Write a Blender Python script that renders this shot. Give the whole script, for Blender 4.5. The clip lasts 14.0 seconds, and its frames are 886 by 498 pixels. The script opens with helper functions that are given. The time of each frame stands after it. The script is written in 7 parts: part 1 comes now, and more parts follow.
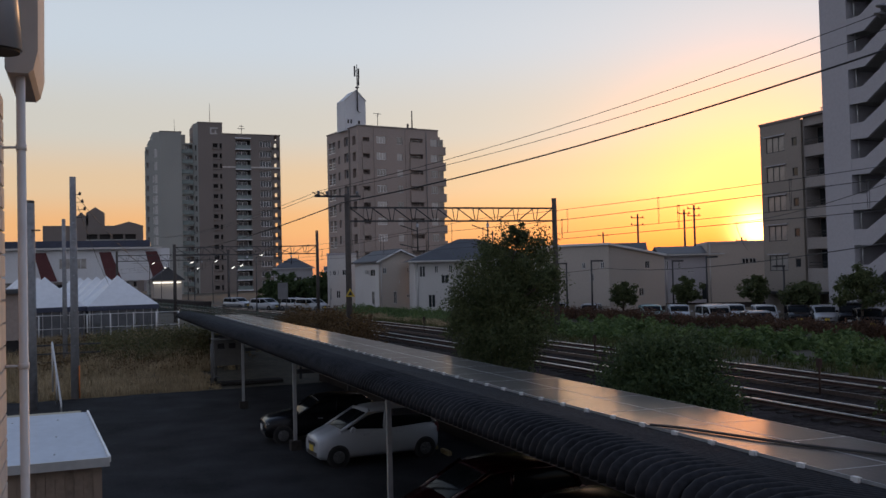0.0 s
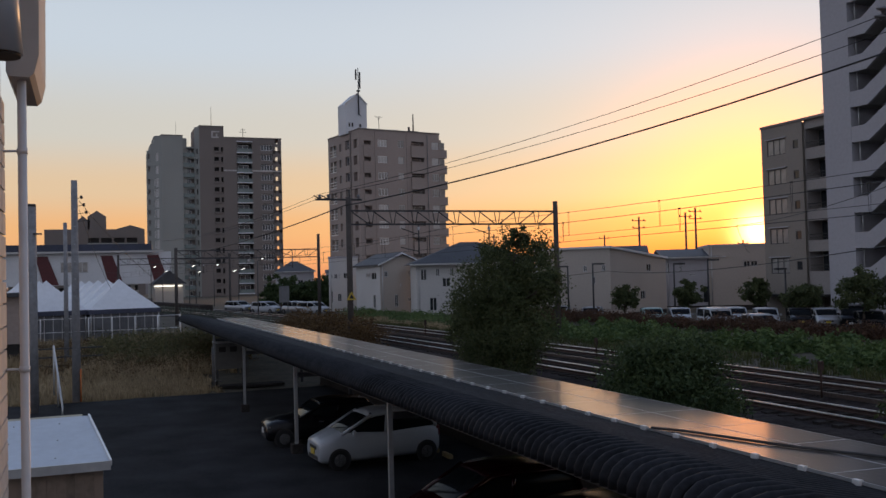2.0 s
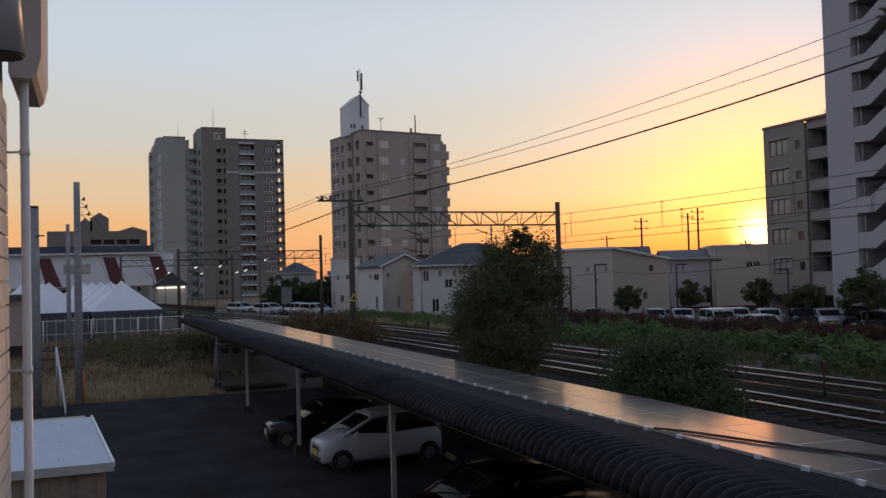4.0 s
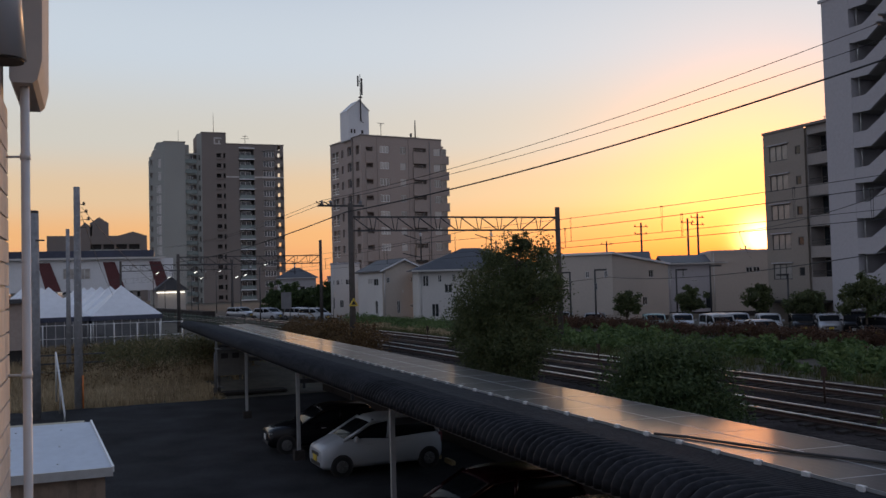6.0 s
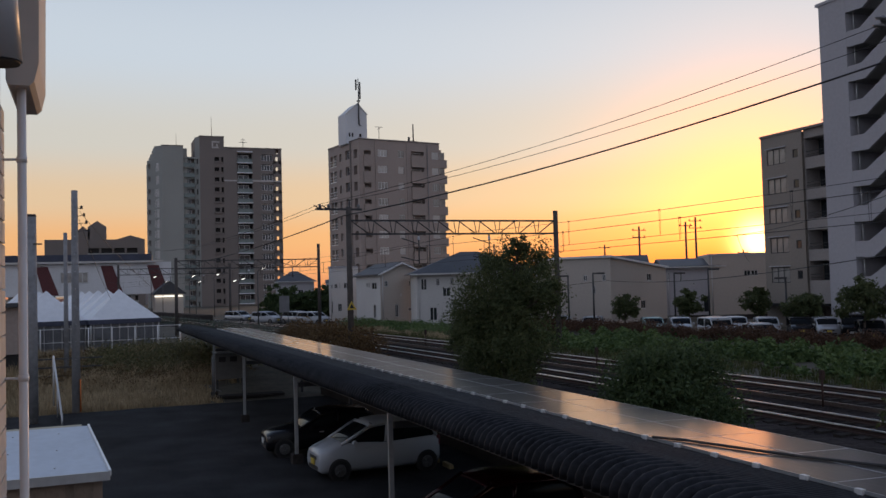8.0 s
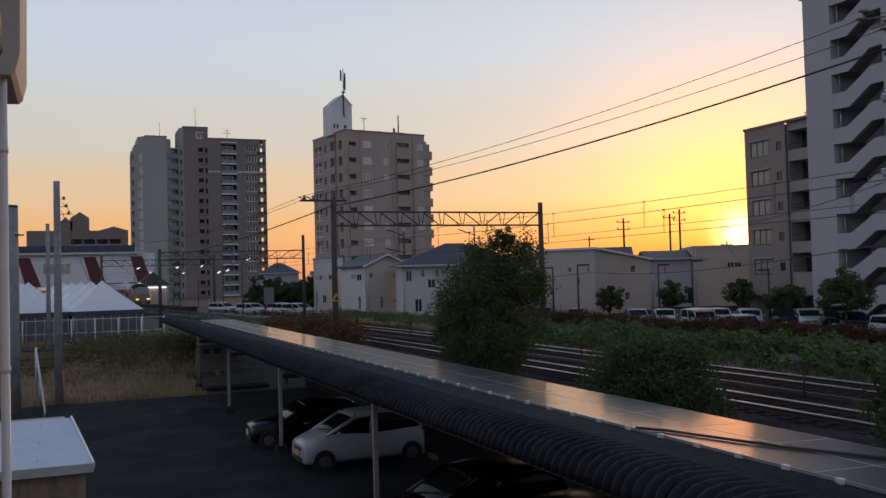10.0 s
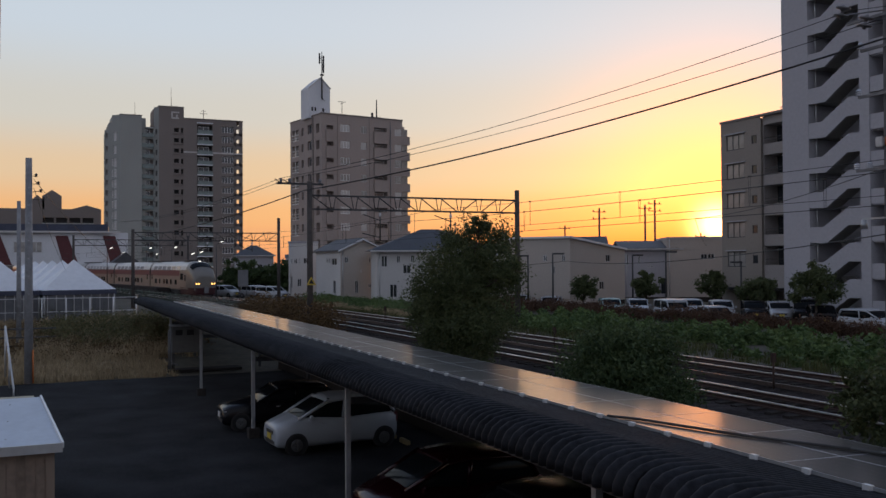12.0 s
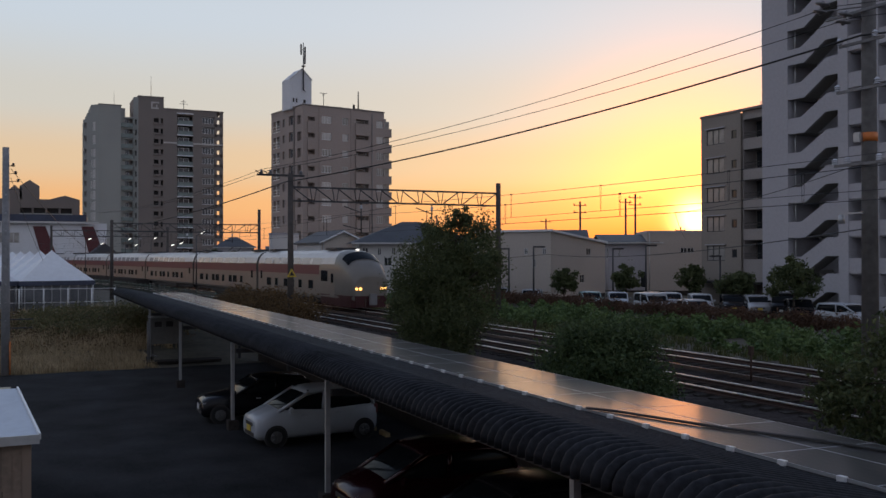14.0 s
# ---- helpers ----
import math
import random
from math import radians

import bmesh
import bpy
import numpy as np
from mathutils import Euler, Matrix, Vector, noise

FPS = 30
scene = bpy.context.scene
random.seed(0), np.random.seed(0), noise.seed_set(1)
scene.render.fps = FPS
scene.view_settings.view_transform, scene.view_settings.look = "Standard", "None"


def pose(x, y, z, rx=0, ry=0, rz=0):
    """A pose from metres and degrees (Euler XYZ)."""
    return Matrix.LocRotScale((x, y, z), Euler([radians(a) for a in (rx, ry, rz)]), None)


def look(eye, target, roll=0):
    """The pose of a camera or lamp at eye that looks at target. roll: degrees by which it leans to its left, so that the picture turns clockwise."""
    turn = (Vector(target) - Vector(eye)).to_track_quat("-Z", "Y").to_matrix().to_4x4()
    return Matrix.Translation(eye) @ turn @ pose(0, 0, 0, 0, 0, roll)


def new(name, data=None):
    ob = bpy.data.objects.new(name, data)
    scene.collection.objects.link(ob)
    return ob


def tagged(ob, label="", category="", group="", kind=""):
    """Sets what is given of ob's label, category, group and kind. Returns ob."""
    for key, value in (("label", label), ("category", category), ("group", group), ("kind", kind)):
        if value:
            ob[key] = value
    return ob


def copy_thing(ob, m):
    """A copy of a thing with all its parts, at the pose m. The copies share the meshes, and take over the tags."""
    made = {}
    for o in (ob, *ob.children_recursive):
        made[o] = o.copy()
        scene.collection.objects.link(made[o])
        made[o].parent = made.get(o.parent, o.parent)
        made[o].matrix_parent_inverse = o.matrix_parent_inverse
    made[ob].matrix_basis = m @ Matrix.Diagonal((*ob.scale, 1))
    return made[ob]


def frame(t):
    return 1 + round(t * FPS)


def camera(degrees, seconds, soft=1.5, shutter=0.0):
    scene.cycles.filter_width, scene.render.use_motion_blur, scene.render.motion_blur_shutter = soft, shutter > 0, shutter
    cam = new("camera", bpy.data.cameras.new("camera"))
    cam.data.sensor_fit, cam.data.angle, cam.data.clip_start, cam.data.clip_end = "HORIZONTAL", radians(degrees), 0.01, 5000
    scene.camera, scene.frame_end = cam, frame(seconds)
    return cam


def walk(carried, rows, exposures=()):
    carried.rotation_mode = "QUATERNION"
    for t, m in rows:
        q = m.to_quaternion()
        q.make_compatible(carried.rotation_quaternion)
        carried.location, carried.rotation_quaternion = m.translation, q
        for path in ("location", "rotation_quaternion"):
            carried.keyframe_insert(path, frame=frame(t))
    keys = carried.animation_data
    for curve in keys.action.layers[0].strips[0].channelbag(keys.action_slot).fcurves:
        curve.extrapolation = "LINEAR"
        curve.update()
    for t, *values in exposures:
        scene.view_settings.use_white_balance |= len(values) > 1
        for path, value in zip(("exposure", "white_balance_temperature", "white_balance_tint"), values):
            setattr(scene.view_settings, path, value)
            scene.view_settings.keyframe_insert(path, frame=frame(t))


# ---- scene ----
cam = camera(51.99, 14.0, soft=1.5)
walk(cam, [
    (0.0, pose(0.000, 0.000, 5.100, 91.530, 1.403, 68.537)),
    (0.5, pose(0.001, -0.001, 5.100, 91.632, 1.424, 68.529)),
    (1.0, pose(0.005, 0.001, 5.100, 91.736, 1.462, 68.552)),
    (1.5, pose(0.005, 0.004, 5.100, 91.763, 1.434, 68.586)),
    (2.0, pose(0.006, 0.004, 5.099, 91.731, 1.468, 68.622)),
    (2.5, pose(0.003, 0.004, 5.097, 91.684, 1.432, 68.670)),
    (3.0, pose(0.000, 0.005, 5.095, 91.697, 1.464, 68.713)),
    (5.5, pose(0.003, 0.003, 5.093, 92.051, 1.605, 68.771)),
    (6.0, pose(0.002, 0.002, 5.093, 92.125, 1.509, 68.754)),
    (6.5, pose(-0.001, 0.005, 5.091, 92.162, 1.425, 68.723)),
    (7.0, pose(0.000, 0.006, 5.090, 92.195, 1.496, 68.705)),
    (7.5, pose(-0.003, 0.007, 5.089, 92.269, 1.578, 68.667)),
    (8.0, pose(-0.008, 0.009, 5.087, 92.350, 1.544, 68.636)),
    (10.5, pose(-0.006, 0.011, 5.083, 91.529, 1.297, 67.262)),
    (11.0, pose(-0.007, 0.009, 5.080, 91.260, 0.890, 66.830)),
    (11.5, pose(-0.017, 0.007, 5.077, 91.047, 0.563, 66.473)),
    (12.0, pose(-0.018, 0.007, 5.076, 90.903, 0.377, 66.138)),
    (12.5, pose(-0.012, 0.010, 5.075, 90.800, 0.122, 65.678)),
    (13.0, pose(-0.008, 0.012, 5.074, 90.758, 0.082, 65.371)),
    (13.5, pose(-0.006, 0.014, 5.073, 90.641, 0.163, 65.215)),
    (14.0, pose(-0.007, 0.015, 5.070, 90.435, 0.094, 64.952)),
])

# ---- light ----
SUN_AZ = 139.4      # degrees from +X towards +Y
SUN_EL = 2.2
az, el = radians(SUN_AZ), radians(SUN_EL)
sun_way = Vector((math.cos(az) * math.cos(el), math.sin(az) * math.cos(el), math.sin(el)))


def lin(r, g, b):
    return [(c / 255 / 12.92) if c < 10.3 else ((c / 255 + 0.055) / 1.055) ** 2.4 for c in (r, g, b)]


world = bpy.data.worlds.new("dusk_sky")
scene.world = world
world.use_nodes = True
wn, wl = world.node_tree.nodes, world.node_tree.links
wn.clear()


def wmath(op, a, b=None, clamp=False):
    n = wn.new("ShaderNodeMath")
    n.operation, n.use_clamp = op, clamp
    for i, v in enumerate((a, b)):
        if v is None:
            continue
        if isinstance(v, (int, float)):
            n.inputs[i].default_value = v
        else:
            wl.new(v, n.inputs[i])
    return n.outputs[0]


def wmix(fac, a, b, blend="MIX"):
    n = wn.new("ShaderNodeMix")
    n.data_type, n.blend_type, n.clamp_factor = "RGBA", blend, True
    for sock, v in ((n.inputs[0], fac), (n.inputs[6], a), (n.inputs[7], b)):
        if isinstance(v, (int, float)):
            sock.default_value = v
        elif isinstance(v, (list, tuple)):
            sock.default_value = (*v, 1)
        else:
            wl.new(v, sock)
    return n.outputs[2]


sky = wn.new("ShaderNodeTexSky")
sky.sky_type = "NISHITA"
sky.sun_disc = False
sky.sun_elevation = el
sky.sun_rotation = radians(90 - SUN_AZ)
sky.air_density, sky.dust_density, sky.ozone_density = 1.0, 2.0, 1.5
way = wn.new("ShaderNodeTexCoord").outputs["Generated"]
sep = wn.new("ShaderNodeSeparateXYZ")
wl.new(way, sep.inputs[0])
dot = wn.new("ShaderNodeVectorMath")
dot.operation = "DOT_PRODUCT"
dot.inputs[1].default_value = sun_way
wl.new(way, dot.inputs[0])
toward = wmath("MAXIMUM", dot.outputs["Value"], 0.0)
# dusk colours by height: warm haze low down, pale grey-blue above
haze = wn.new("ShaderNodeValToRGB")
haze.color_ramp.interpolation = "EASE"
stops = [(0.0, (226, 146, 104)), (0.022, (238, 168, 116)), (0.055, (236, 178, 124)), (0.10, (222, 192, 158)), (0.16, (204, 200, 192)),
         (0.25, (198, 208, 219)), (0.45, (150, 168, 198)), (1.0, (92, 112, 152))]
er = haze.color_ramp.elements
while len(er) < len(stops):
    er.new(0.5)
for e_, (p_, c_) in zip(er, stops):
    e_.position, e_.color = p_, (*lin(*c_), 1)
wl.new(sep.outputs[2], haze.inputs[0])
# the sky opposite the sunset is dimmer and bluer
side = wn.new("ShaderNodeMapRange")
side.inputs["From Min"].default_value, side.inputs["From Max"].default_value = -0.7, 0.4
side.inputs["To Min"].default_value, side.inputs["To Max"].default_value = 0.0, 1.0
wl.new(dot.outputs["Value"], side.inputs["Value"])
dusk = wmix(side.outputs[0], lin(158, 162, 178), haze.outputs[0])
# bright yellow air round the sun, hottest low over the horizon
near_sun = wmath("MULTIPLY", wmath("POWER", toward, 140.0), 0.97, True)
dusk = wmix(near_sun, dusk, [2.9, 0.79, 0.20])
# orange-red layer along the horizon under the glow
low = wn.new("ShaderNodeMapRange")
low.inputs["From Min"].default_value, low.inputs["From Max"].default_value = 0.024, 0.080
low.inputs["To Min"].default_value, low.inputs["To Max"].default_value = 0.95, 0.0
wl.new(sep.outputs[2], low.inputs["Value"])
dusk = wmix(wmath("MULTIPLY", low.outputs[0], wmath("POWER", toward, 28.0)), dusk, lin(234, 116, 62))
core = wmath("MULTIPLY", wmath("POWER", toward, 5200.0), 1.0)
dusk = wmix(core, dusk, [7.0, 3.4, 1.3])
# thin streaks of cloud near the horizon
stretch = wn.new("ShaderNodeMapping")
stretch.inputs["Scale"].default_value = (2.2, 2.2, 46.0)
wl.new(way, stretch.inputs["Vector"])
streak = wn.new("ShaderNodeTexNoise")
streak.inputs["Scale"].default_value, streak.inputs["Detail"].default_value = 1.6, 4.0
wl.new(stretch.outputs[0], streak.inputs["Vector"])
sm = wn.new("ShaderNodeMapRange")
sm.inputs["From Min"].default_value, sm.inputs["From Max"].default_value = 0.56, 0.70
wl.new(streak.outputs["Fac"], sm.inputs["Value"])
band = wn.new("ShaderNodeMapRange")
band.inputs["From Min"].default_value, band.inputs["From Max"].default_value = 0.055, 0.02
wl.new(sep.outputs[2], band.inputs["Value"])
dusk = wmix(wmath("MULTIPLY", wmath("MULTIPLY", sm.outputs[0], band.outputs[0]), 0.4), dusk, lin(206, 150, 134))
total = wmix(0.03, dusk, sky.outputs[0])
bg = wn.new("ShaderNodeBackground")
bg.inputs["Strength"].default_value = 1.0
wo = wn.new("ShaderNodeOutputWorld")
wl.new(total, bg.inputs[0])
wl.new(bg.outputs[0], wo.inputs[0])
sun = new("sun", bpy.data.lights.new("sun", "SUN"))
sun.data.energy = 0.9
sun.data.angle = radians(0.6)
sun.data.color = (1.0, 0.55, 0.25)
sun.matrix_world = look(sun_way * 100, (0, 0, 0))
scene.view_settings.exposure = 0.0


# ---- helpers for meshes ----
def box(bm, x0, x1, y0, y1, z0, z1):
    v = [bm.verts.new(p) for p in ((x0, y0, z0), (x1, y0, z0), (x1, y1, z0), (x0, y1, z0),
                                   (x0, y0, z1), (x1, y0, z1), (x1, y1, z1), (x0, y1, z1))]
    for f in ((3, 2, 1, 0), (4, 5, 6, 7), (0, 1, 5, 4), (1, 2, 6, 5), (2, 3, 7, 6), (3, 0, 4, 7)):
        bm.faces.new([v[i] for i in f])
    return v


def tube(bm, a, b, r0, r1=None, n=10, caps=True):
    r1 = r0 if r1 is None else r1
    a, b = Vector(a), Vector(b)
    q = (b - a).to_track_quat("Z", "Y")
    rings = []
    for c, r in ((a, r0), (b, r1)):
        rings.append([bm.verts.new(c + q @ Vector((r * math.cos(6.28318 * i / n), r * math.sin(6.28318 * i / n), 0)))
                      for i in range(n)])
    for i in range(n):
        fc = bm.faces.new((rings[0][i], rings[0][(i + 1) % n], rings[1][(i + 1) % n], rings[1][i]))
        fc.smooth = True
    if caps:
        bm.faces.new(rings[0][::-1])
        bm.faces.new(rings[1])


def prism(bm, pts, a, b, axis="y"):
    """Extrudes the outline pts, given in the two other axes, from a to b along the axis."""
    def at(p, c):
        return {"x": (c, p[0], p[1]), "y": (p[0], c, p[1]), "z": (p[0], p[1], c)}[axis]
    lo = [bm.verts.new(at(p, a)) for p in pts]
    hi = [bm.verts.new(at(p, b)) for p in pts]
    n = len(pts)
    bm.faces.new(lo[::-1])
    bm.faces.new(hi)
    for i in range(n):
        bm.faces.new((lo[i], lo[(i + 1) % n], hi[(i + 1) % n], hi[i]))


def mesh_of(name, bm, material):
    bmesh.ops.recalc_face_normals(bm, faces=bm.faces)
    me = bpy.data.meshes.new(name)
    bm.to_mesh(me)
    bm.free()
    for m in (material if isinstance(material, (list, tuple)) else [material]):
        me.materials.append(m)
    return me


def part(name, bm, material, parent=None, label=""):
    ob = new(name, mesh_of(name, bm, material))
    if parent is not None:
        ob.parent = parent
    if label:
        tagged(ob, label)
    return ob


def thing(name, label, category, group="", kind="", m=None):
    ob = new(name)
    ob.empty_display_size = 0.2
    if m is not None:
        ob.matrix_world = m
    return tagged(ob, label, category, group, kind)


def boxes(*dims):
    bm = bmesh.new()
    for d in dims:
        box(bm, *d)
    return bm


# ---- materials ----
def material(name, color, rough=0.7, metal=0.0, grain=8.0, vary=0.25, bump=0.15, stain=0.6, spec=0.5, random_piece=0.0, transmission=0.0):
    m = bpy.data.materials.new(name)
    m.use_nodes = True
    n, l = m.node_tree.nodes, m.node_tree.links
    b = n["Principled BSDF"]
    b.inputs["Roughness"].default_value = rough
    b.inputs["Metallic"].default_value = metal
    b.inputs["Specular IOR Level"].default_value = spec
    b.inputs["Transmission Weight"].default_value = transmission
    co = n.new("ShaderNodeTexCoord")
    n1 = n.new("ShaderNodeTexNoise")
    n1.inputs["Scale"].default_value = grain
    n1.inputs["Detail"].default_value = 6
    n2 = n.new("ShaderNodeTexNoise")
    n2.inputs["Scale"].default_value = stain
    n2.inputs["Detail"].default_value = 4
    l.new(co.outputs["Object"], n1.inputs["Vector"])
    l.new(co.outputs["Object"], n2.inputs["Vector"])
    add = n.new("ShaderNodeMath")
    add.operation = "ADD"
    l.new(n1.outputs["Fac"], add.inputs[0])
    l.new(n2.outputs["Fac"], add.inputs[1])
    top = add
    if random_piece:
        oi = n.new("ShaderNodeObjectInfo")
        ma = n.new("ShaderNodeMath")
        ma.operation = "MULTIPLY_ADD"
        ma.inputs[1].default_value = random_piece
        l.new(oi.outputs["Random"], ma.inputs[0])
        l.new(add.outputs[0], ma.inputs[2])
        top = ma
    ramp = n.new("ShaderNodeMapRange")
    ramp.inputs["From Min"].default_value = 0.7
    ramp.inputs["From Max"].default_value = 1.3
    ramp.inputs["To Min"].default_value = 1 - vary
    ramp.inputs["To Max"].default_value = 1 + vary
    l.new(top.outputs[0], ramp.inputs["Value"])
    mul = n.new("ShaderNodeVectorMath")
    mul.operation = "SCALE"
    mul.inputs[0].default_value = color
    l.new(ramp.outputs[0], mul.inputs["Scale"])
    l.new(mul.outputs[0], b.inputs["Base Color"])
    if bump:
        bp = n.new("ShaderNodeBump")
        bp.inputs["Strength"].default_value = bump
        bp.inputs["Distance"].default_value = 0.02
        l.new(n1.outputs["Fac"], bp.inputs["Height"])
        l.new(bp.outputs[0], b.inputs["Normal"])
    return m


def glow(name, color, strength):
    m = bpy.data.materials.new(name)
    m.use_nodes = True
    b = m.node_tree.nodes["Principled BSDF"]
    b.inputs["Base Color"].default_value = (*color, 1)
    b.inputs["Emission Color"].default_value = (*color, 1)
    b.inputs["Emission Strength"].default_value = strength
    return m


M_GROUND = material("dry_soil", (0.075, 0.065, 0.046), 0.95, grain=3, vary=0.4)
M_ASPHALT = material("asphalt", (0.021, 0.0215, 0.024), 0.95, grain=30, vary=0.75, bump=0.3, stain=0.55, spec=0.12)
M_BALLAST = material("ballast", (0.036, 0.030, 0.029), 1.0, grain=12, vary=0.6, bump=0.9, spec=0.1)
M_RAIL = material("rail_steel", (0.9, 0.88, 0.86), 0.4, 1.0, grain=20, vary=0.2)
M_CONCRETE = material("concrete", (0.30, 0.29, 0.27), 0.85, grain=10, vary=0.15)
M_TILE_BROWN = material("brown_facade_tile", (0.37, 0.305, 0.275), 0.75, grain=4, vary=0.12, bump=0.05, stain=0.08)
M_TILE_GREY = material("grey_facade_tile", (0.34, 0.345, 0.325), 0.75, grain=4, vary=0.1, bump=0.05, stain=0.08)
# Real dark tile on some walls; also painted shade at the backs of recesses.
M_TILE_DARK = material("dark_facade_tile_and_recess_shade", (0.215, 0.185, 0.17), 0.75, grain=4, vary=0.12, bump=0.05, stain=0.08)
M_WHITE_WALL = material("white_rendered_wall", (0.58, 0.57, 0.56), 0.85, grain=6, vary=0.08, bump=0.05, stain=0.2)
M_BEIGE_WALL = material("beige_siding", (0.47, 0.42, 0.375), 0.85, grain=6, vary=0.08, bump=0.05, stain=0.2)
M_TOWER = material("pale_grey_paint", (0.44, 0.43, 0.46), 0.85, grain=4, vary=0.08, bump=0.03, stain=0.1)
M_GLASS_DARK = material("dark_window_glass", (0.03, 0.035, 0.04), 0.08, grain=2, vary=0.3, bump=0.0)
M_ROOF = material("grey_roof", (0.06, 0.062, 0.07), 0.6, grain=6, vary=0.2)
M_CARPORT = material("dark_weathered_steel_deck", (0.018, 0.019, 0.0225), 0.6, 0.0, grain=9, vary=0.6, bump=0.4, spec=0.07)
M_GALV = material("galvanised_steel", (0.45, 0.46, 0.48), 0.5, 0.7, grain=8, vary=0.15)
M_TENT = material("white_tarpaulin", (0.75, 0.77, 0.80), 0.6, grain=3, vary=0.06, bump=0.05)
M_LEAF = material("leaf_green", (0.05, 0.075, 0.03), 0.6, grain=2, vary=0.5)
M_SHEDROOF = material("pale_blue_sheet_roof", (0.52, 0.57, 0.64), 0.5, grain=5, vary=0.08)
M_CARWHITE = material("white_car_paint", (0.40, 0.42, 0.45), 0.25, grain=2, vary=0.03, bump=0.0)
M_CONCRETE_DARK = material("dark_concrete", (0.045, 0.04, 0.038), 1.0, grain=10, vary=0.3, bump=0.3, spec=0.1)
M_RUST = material("rusty_steel", (0.05, 0.028, 0.022), 0.9, 0.0, grain=14, vary=0.35)
M_RAIL_DULL = material("dull_rail_steel", (0.16, 0.13, 0.12), 0.42, 0.8, grain=14, vary=0.3)
M_ALU = material("aluminium", (0.55, 0.55, 0.55), 0.45, 0.5, grain=6, vary=0.1, bump=0.02)
M_GLASS_SKY = material("sky_reflecting_glass", (0.10, 0.105, 0.115), 0.1, grain=0.9, vary=0.5, bump=0.0, stain=0.2)
M_GLASS_CURTAIN = material("curtained_window_glass", (0.34, 0.32, 0.30), 0.15, grain=1.2, vary=0.3, bump=0.0, stain=0.4)
M_GLASS_FROST = material("frosted_balcony_glass", (0.19, 0.235, 0.23), 0.25, grain=1, vary=0.25, bump=0.0, stain=0.1)
M_GLASS_PALE = material("pale_glass", (0.55, 0.52, 0.5), 0.15, grain=1, vary=0.15, bump=0.0)
M_STEEL_DARK = material("dark_painted_steel", (0.06, 0.06, 0.065), 0.55, 0.3, grain=8, vary=0.2)
# Near-black: shade painted behind openings; also truly dark parts such as grilles.
M_DARK = material("painted_shade_and_dark_parts", (0.03, 0.028, 0.028), 0.8, grain=3, vary=0.3)
M_TILE_TAN = material("tan_facade_tile", (0.27, 0.235, 0.205), 0.75, grain=6, vary=0.12, bump=0.05, stain=0.15)
M_POLE = material("weathered_concrete_pole", (0.25, 0.255, 0.27), 0.85, grain=5, vary=0.25, stain=0.9)
M_CERAMIC = material("glazed_ceramic", (0.55, 0.56, 0.6), 0.2, grain=2, vary=0.1, bump=0.0)
M_WIRE = material("black_cable", (0.03, 0.03, 0.032), 0.6, grain=8, vary=0.2, bump=0.0)
M_WOOD = material("grey_weathered_boards", (0.20, 0.15, 0.115), 0.85, grain=7, vary=0.35, bump=0.3, random_piece=0.5)
M_CLADDING = material("cream_house_siding", (0.55, 0.50, 0.46), 0.8, grain=9, vary=0.15, bump=0.3)
M_PVC = material("pale_grey_pvc", (0.62, 0.62, 0.64), 0.45, grain=5, vary=0.08, bump=0.02)
M_RED = material("dull_red_panel", (0.11, 0.028, 0.032), 0.6, grain=3, vary=0.15, bump=0.02)
M_NAVY = material("dark_blue_roof_edge", (0.05, 0.06, 0.10), 0.5, grain=3, vary=0.2)
M_GREEN_PAINT = material("dull_green_paint", (0.06, 0.09, 0.07), 0.6, grain=6, vary=0.2)
M_CLEARWALL = material("translucent_sheet_wall", (0.12, 0.125, 0.135), 0.3, grain=1.5, vary=0.4, bump=0.02, stain=0.7)
M_YELLOW = material("yellow_paint", (0.55, 0.40, 0.05), 0.6, grain=6, vary=0.15)
M_ORANGE = material("orange_plastic", (0.60, 0.18, 0.04), 0.5, grain=6, vary=0.15)
M_CARRED = material("dark_red_car_paint", (0.022, 0.003, 0.005), 0.18, 0.3, grain=2, vary=0.1, bump=0.0)
M_CARBLACK = material("black_car_paint", (0.008, 0.008, 0.01), 0.2, grain=2, vary=0.1, bump=0.0, spec=0.22)
M_CARSILVER = material("silver_car_paint", (0.42, 0.43, 0.45), 0.25, 0.5, grain=2, vary=0.05, bump=0.0)
M_CARGREEN = material("pale_green_car_paint", (0.30, 0.42, 0.40), 0.25, 0.2, grain=2, vary=0.05, bump=0.0)
M_TYRE = material("tyre_rubber", (0.015, 0.015, 0.016), 0.85, grain=20, vary=0.2)
M_RIM = material("wheel_alloy", (0.14, 0.14, 0.145), 0.45, 0.6, grain=6, vary=0.1, bump=0.0)
M_CARGLASS = material("car_glass", (0.01, 0.012, 0.014), 0.08, grain=1, vary=0.2, bump=0.0, spec=0.05)
M_CHROME = material("chrome", (0.7, 0.7, 0.72), 0.12, 1.0, grain=3, vary=0.05, bump=0.0)
M_LAMPGLASS = material("headlamp_glass", (0.5, 0.5, 0.52), 0.1, grain=3, vary=0.1, bump=0.0)
# Cream darkened for the shaded flanks, roof white paled for sky light, both in colour.
M_T_CREAM = material("shaded_cream_train_paint", (0.19, 0.175, 0.155), 0.35, grain=1.5, vary=0.08, bump=0.0, stain=0.3)
M_T_WHITE = material("sky_lit_white_train_roof_paint", (0.62, 0.60, 0.58), 0.35, grain=1.5, vary=0.08, bump=0.0, stain=0.3)
M_T_RED = material("brick_red_train_paint", (0.105, 0.014, 0.038), 0.4, grain=1.5, vary=0.1, bump=0.0, stain=0.3)
